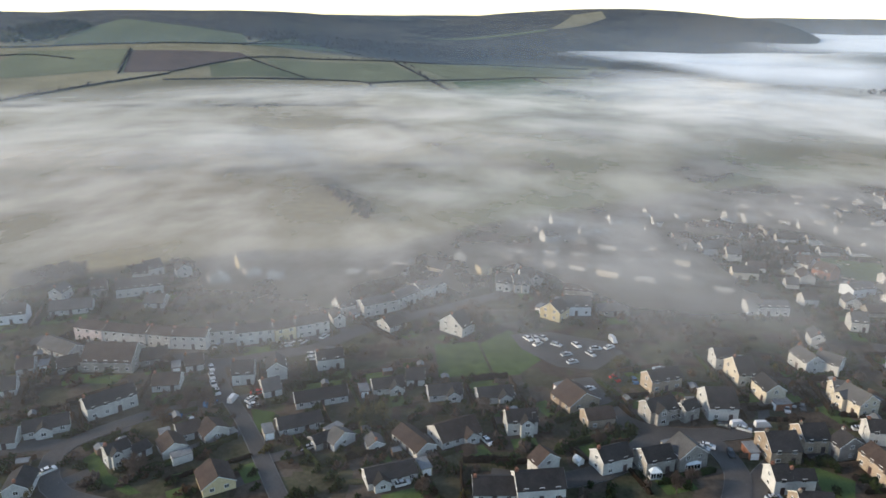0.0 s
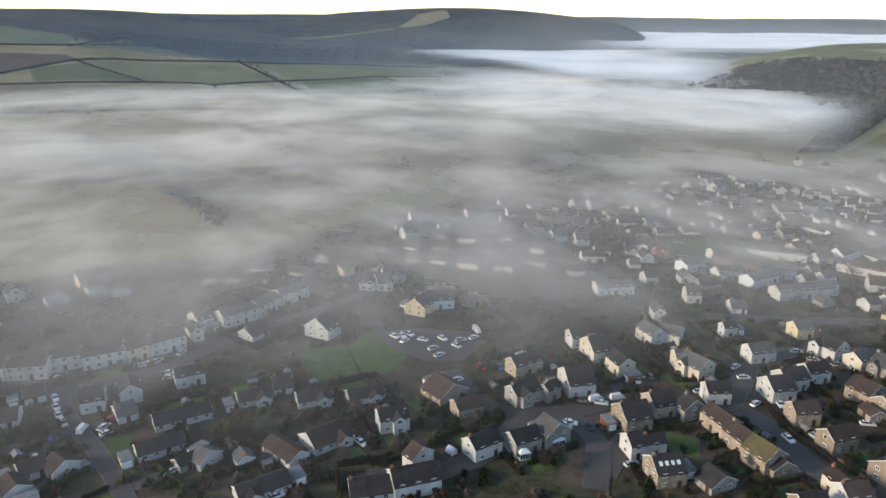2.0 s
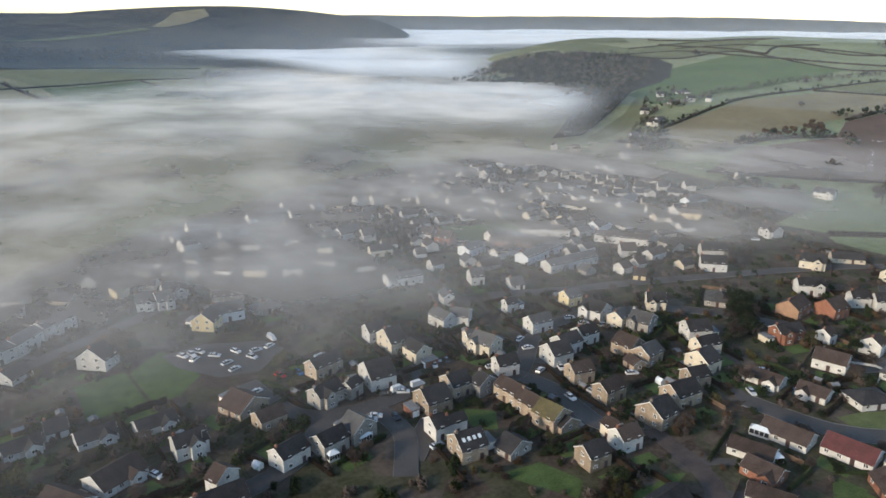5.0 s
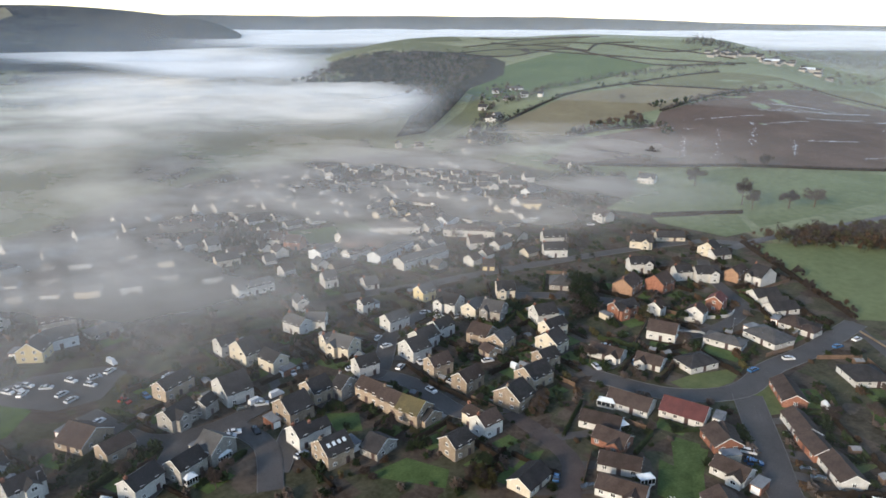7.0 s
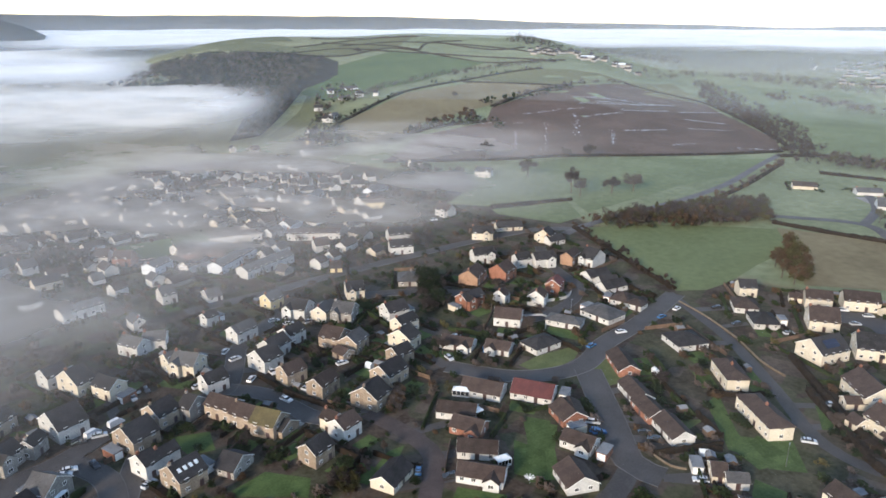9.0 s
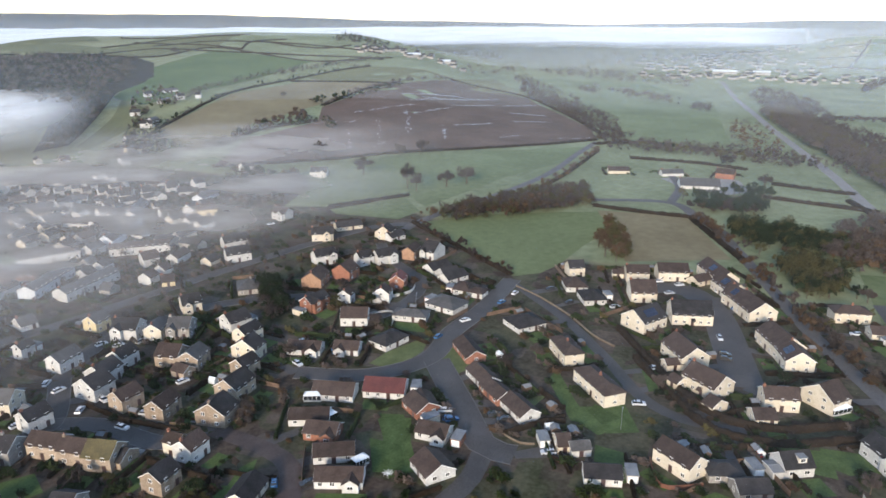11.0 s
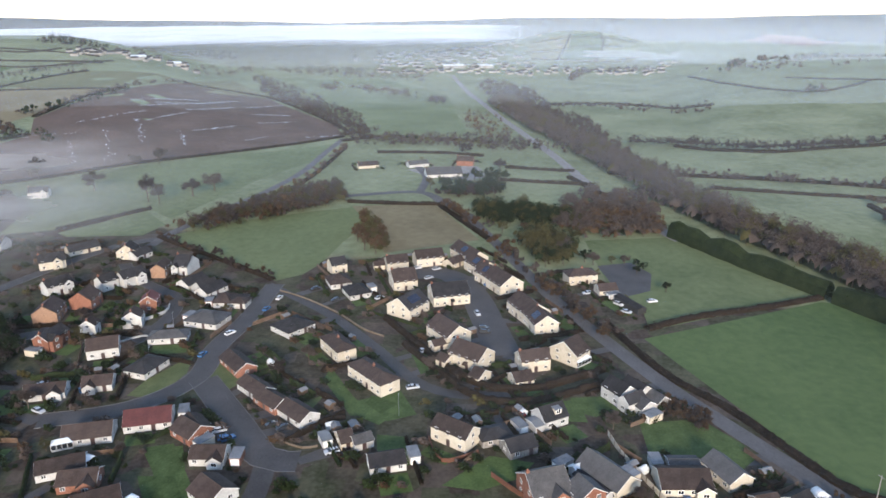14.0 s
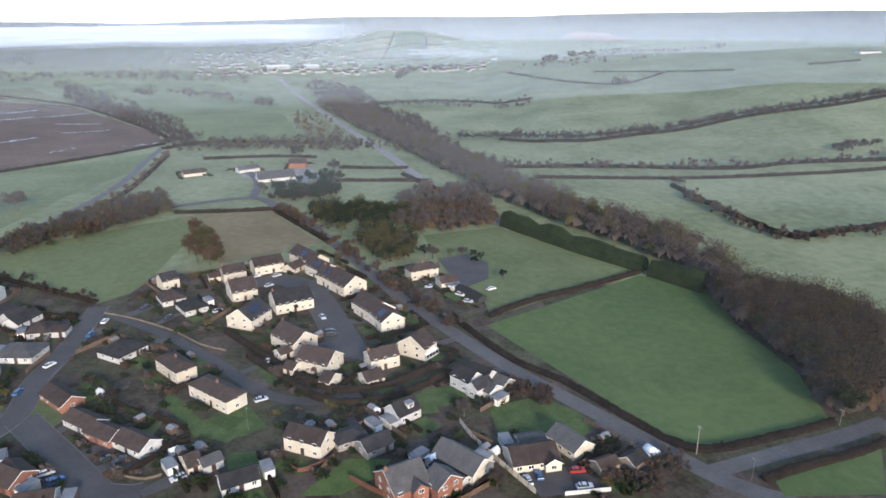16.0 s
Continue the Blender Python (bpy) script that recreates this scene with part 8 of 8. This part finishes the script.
# ---- drives and back lawns ----
def drives_and_lawns():
    rnd = random.Random(5)
    tarmac, lawns, slabs = [], [], []
    for k, (hx, hy, turn, w, d) in enumerate(PLOTS[:LISTED]):
        if math.hypot(hx, hy) > 330:
            continue
        c, s = math.cos(radians(turn)), math.sin(radians(turn))
        best = min(((np.min(np.hypot(line[:, 0] - hx, line[:, 1] - hy)), i) for i, (line, width) in enumerate(WAYS)), default=(99, 0))
        if best[0] < 26 and rnd.random() < 0.75:
            line = WAYS[best[1]][0]
            q = line[np.argmin(np.hypot(line[:, 0] - hx, line[:, 1] - hy))]
            side = rnd.choice((-1, 1)) * (w / 2 - 1.0)
            start = np.array([hx + side * c, hy + side * s])
            run = np.array([start + (q - start) * f for f in np.linspace(0.1, 1, 6)])
            if math.hypot(hx, hy) < 300 and rnd.random() < 0.45:
                at = start + (q - start) * 0.42
                if clear(*at, 1.2):
                    car(at[0], at[1], math.degrees(math.atan2(q[1] - start[1], q[0] - start[0])), rnd.choice(("white", "silver", "silver", "dark", "dark", "blue", "red")))
            tarmac.append(ribbon(run, rnd.uniform(2.6, 4.5), 0.022 + 0.0006 * (k % 40)))
        if rnd.random() < 0.6:
            off, half = rnd.uniform(-0.25, 0.25) * w, rnd.uniform(1.2, 2.4)
            mid = np.array([hx - s * (d / 2 + 1.6) + off * c, hy + c * (d / 2 + 1.6) + off * s])
            slabs.append(ribbon(np.array([mid + np.array([c, s]) * half * f for f in np.linspace(-1, 1, 3)]), rnd.uniform(1.6, 2.8), 0.085 + 0.0006 * (k % 40)))
        for v in (-1, 1):
            if rnd.random() < 0.85:
                mid = np.array([hx - v * s * (d / 2 + 4.6) + rnd.uniform(-2, 2) * c, hy + v * c * (d / 2 + 4.6) + rnd.uniform(-2, 2) * s])
                half = rnd.uniform(0.3, 0.55) * w
                run = np.array([mid + np.array([c, s]) * half * f for f in np.linspace(-1, 1, 4)])
                if all(clear(*p, 2.2) for p in run):
                    lawns.append(ribbon(run, rnd.uniform(4.5, 8.0), 0.05 + 0.0006 * (k % 40)))
    tagged(new("drives", mesh("drives", *joined(*tarmac), ASPHALT)), "grey drives from the road to the houses", "drive", "", "structure")
    tagged(new("patios", mesh("patios", *joined(*slabs), PAVING)), "pale paved patios behind the houses", "patio", "", "structure")
    tagged(new("garden_lawns", mesh("garden_lawns", *joined(*lawns), LAWN)), "small green back lawns of the houses", "lawn", "", "structure")


drives_and_lawns()


# ---- gardens: shrubs, small trees, hedges, fences and sheds round the houses ----
def gardens():
    rnd = random.Random(7)
    rest = {}
    single = 0
    rows = {HEDGE: [], EVERHEDGE: []}

    def grow(run, high, wide, mat, label):
        if math.hypot(*run[0]) < 215:
            hedge(run, high, wide, mat, label, 0.12)
        else:
            rows[mat].append(hedge_shape(run, high, wide, 0.27))

    kinds = ["olive", "pine", "twig", "twig", "russet", "hedge", "hedge", "pine"]
    for k, (hx, hy, turn, w, d) in enumerate(list(PLOTS)):
        far = math.hypot(hx, hy)
        if far > 620:
            continue
        c, s = math.cos(radians(turn)), math.sin(radians(turn))

        def spot(u, v):
            return hx + u * c - v * s, hy + u * s + v * c

        for i in range(11 if far < 330 else 9):
            u = rnd.uniform(-w / 2 - 6, w / 2 + 6)
            v = rnd.choice((-1, 1)) * (d / 2 + rnd.uniform(1.5, 9))
            x, y = spot(u, v)
            if clear(x, y, 0.6):
                size, kind = rnd.uniform(0.7, 2.0), rnd.choice(kinds if far > 235 else kinds[1:] + ["hedge", "pine", "pine"])
                if far < 235 and single < 280:
                    shrub(x, y, size, kind)
                    single += 1
                else:
                    rest.setdefault(kind, []).append((x, y, size))
        if rnd.random() < 0.55 and k < LISTED:
            x, y = spot(rnd.uniform(-w / 2 - 5, w / 2 + 5), rnd.choice((-1, 1)) * (d / 2 + rnd.uniform(4, 10)))
            if clear(x, y, 3.0):
                tree(round(x, 1), round(y, 1), round(rnd.uniform(3.5, 7.5), 1), rnd.choice(("bare", "bare", "bare", "olive", "pine", "russet")), rnd.uniform(0.8, 1.1))
        side = rnd.choice((-1, 1))
        run = [spot(side * (w / 2 + 2.6), v) for v in np.linspace(-d / 2 - 7, d / 2 + 7, 8)]
        run = [p for p in run if clear(*p, 0.5)]
        if len(run) >= 4:
            if rnd.random() < 0.82 or k >= LISTED:
                grow(run, rnd.uniform(1.1, 1.9), rnd.uniform(0.8, 1.3), rnd.choice((EVERHEDGE, HEDGE, HEDGE)), "low garden hedge between two plots")
            else:
                wall_line(run, 1.6, 0.08, FENCEWOOD, "brown board fence between two gardens", "fence")
        back = [spot(u, d / 2 + 9) for u in np.linspace(-w / 2 - 2, w / 2 + 2, 7)]
        back = [p for p in back if clear(*p, 0.5)]
        if len(back) >= 4:
            if rnd.random() < 0.85 or k >= LISTED:
                grow(back, rnd.uniform(1.2, 2.2), rnd.uniform(0.9, 1.5), rnd.choice((EVERHEDGE, HEDGE, HEDGE)), "dark hedge at the end of a garden")
            else:
                wall_line(back, 1.6, 0.08, FENCEWOOD, "brown board fence between two gardens", "fence")
        if far < 290 and k < LISTED and rnd.random() < 0.4:
            x, y = spot(rnd.choice((-1, 1)) * (w / 2 + 2.9), rnd.uniform(-1.5, 2.5))
            if clear(x, y, 1.3):
                garage(x, y, turn, 2.9, 5.2, rnd.choice((WHITE, CREAM, BRICK)), FELT, True)
        if far < 270 and k < LISTED and rnd.random() < 0.14:
            x, y = spot(rnd.uniform(-w / 2, w / 2), d / 2 + rnd.uniform(5, 8))
            if clear(x, y, 1.6):
                greenhouse(x, y, turn + rnd.choice((0, 90)))
        if rnd.random() < 0.5 and k < LISTED:
            x, y = spot(rnd.uniform(-w / 2, w / 2), d / 2 + rnd.uniform(4, 7))
            if clear(x, y, 1.8):
                shed(x, y, turn + rnd.choice((0, 90)), rnd.uniform(2.2, 3.4), rnd.uniform(1.8, 2.6))
    for mat, shapes in rows.items():
        tagged(new("garden_hedges", mesh("garden_hedges", *joined(*shapes), mat)), "garden hedges between the far plots", "hedges", "", "stuff")
    # scrub, rough hedges and small trees in the ground between the plots
    edge_b, edge_r = (-60, -35, -20, -5, 10, 25, 40, 50, 62, 72, 85), (310, 335, 342, 345, 420, 540, 620, 540, 400, 300, 255)
    grown = 0
    for i in range(4000):
        b = rnd.uniform(-42, 96)
        far = math.sqrt(rnd.uniform(130**2, 600**2))
        if far > np.interp(b, edge_b, edge_r) or (b > 84 and far > 235):
            continue
        x, y = far * math.sin(radians(b)), far * math.cos(radians(b))
        if not clear(x, y, 0.8):
            continue
        if rnd.random() < 0.035 and grown < 90 and clear(x, y, 3.0):
            tree(round(x, 1), round(y, 1), round(rnd.uniform(4, 8), 1), rnd.choice(("bare", "bare", "bare", "olive", "pine")), rnd.uniform(0.8, 1.1))
            grown += 1
        else:
            kind = rnd.choice(kinds + ["twig", "twig"])
            for k in range(rnd.choice((1, 1, 2, 3))):
                rest.setdefault(kind, []).append((x + rnd.uniform(-2, 2), y + rnd.uniform(-2, 2), rnd.uniform(0.6, 1.9)))
    for kind, spots in rest.items():
        shrubbery(spots, kind)


gardens()
# small trees too many to count among the misty rows
wood([(-180, 190), (-150, 275), (-30, 320), (60, 345), (200, 480), (330, 470), (345, 330), (310, 190), (240, 160), (120, 230), (-60, 215)], 420, 5.5, (TWIG, TWIG, RUSSET, PINE, OLIVE),
     "small garden trees among the misty houses", 77, 0.11, 110, keep=clear)


# ---- standing water between the plough lines ----
def puddles(lines):
    rng = np.random.default_rng(4)
    verts, faces = [], []
    for (x0, y0), (x1, y1), n in lines:
        go = np.array([x1 - x0, y1 - y0]) / math.hypot(x1 - x0, y1 - y0)
        side = np.array([-go[1], go[0]])
        for i in range(2 * n):
            p = np.array([x0, y0]) + (np.array([x1, y1]) - (x0, y0)) * rng.uniform() + side * rng.normal(scale=1.5)
            a, b = rng.uniform(0.6, 2.6), rng.uniform(0.2, 0.55)
            k = len(verts)
            for j in range(8):
                q = p + go * a * math.cos(j * math.pi / 4) * rng.uniform(0.7, 1.2) + side * b * math.sin(j * math.pi / 4) * rng.uniform(0.7, 1.2)
                verts.append((q[0], q[1], float(land(q[0], q[1])) + 1.3))
            faces.append(tuple(range(k, k + 8)))
    return tagged(new("standing_water", mesh("standing_water", verts, faces, PUDDLE)), "pale strips of water lying in the plough lines", "puddles", "", "stuff")


puddles([((713, 383), (791, 344), 26), ((848, 385), (911, 336), 40), ((741, 322), (813, 305), 26), ((832, 312), (895, 276), 46), ((885, 325), (960, 289), 44), ((708, 263), (749, 231), 26), ((897, 266), (946, 226), 40),
         ((843, 239), (837, 192), 30), ((775, 216), (790, 175), 18), ((634, 350), (552, 302), 10), ((685, 341), (569, 280), 12), ((710, 320), (638, 281), 8), ((665, 199), (688, 185), 8), ((703, 273), (634, 243), 14),
         ((755, 338), (687, 305), 14), ((644, 399), (671, 360), 10), ((850, 355), (905, 310), 34), ((815, 360), (870, 330), 26), ((905, 345), (930, 300), 24), ((683, 151), (698, 115), 12)])


# ---- the far town ----
def far_town():
    rnd = random.Random(11)
    parts = {"wall": [], "roof": []}
    for i in range(300):
        if i < 200:
            b, r = rnd.gauss(90, 3.2), rnd.uniform(1450, 2300)
        elif i < 260:
            b, r = rnd.uniform(94, 107), rnd.uniform(1450, 1650)
        else:
            b, r = rnd.uniform(62, 70.5), rnd.uniform(1290, 1400)
        w = rnd.uniform(6, 14)
        x, y = r * math.sin(radians(b)), r * math.cos(radians(b))
        m = np.array(pose(x, y, float(land(x, y)), 0, 0, rnd.uniform(-40, 40) - b))
        for key, (v, f) in (("wall", gable_walls(w, 7, 3.6, 2.4)), ("roof", gable_roof(w, 7, 3.6, 2.4, 0.3, 0.2))):
            v = np.array(v) @ m[:3, :3].T + m[:3, 3]
            parts[key].append((list(v), f))
    ob = thing("town", 0, 0, 0, 0, "hazy town of small pale houses in the valley", "town", "", "stuff")
    child("wall", mesh("wall", *joined(*parts["wall"]), GREYSTONE, uv=True), ob)
    child("roof", mesh("roof", *joined(*parts["roof"]), SLATE, uv=True), ob)
    for b, r, w in ((90, 1560, 45), (92.5, 1580, 32), (66.5, 1310, 24), (69, 1330, 18)):
        x, y = r * math.sin(radians(b)), r * math.cos(radians(b))
        ob = thing("warehouse", x, y, float(land(x, y)), 5 - b, "long pale warehouse with a low roof at the town's edge", "warehouse")
        child("wall", mesh("wall", *gable_walls(w, 16, 5, 2), GREYSTONE, uv=True), ob)
        child("roof", mesh("roof", *gable_roof(w, 16, 5, 2, 0.5, 0.3), PALEROOF, uv=True), ob)


far_town()
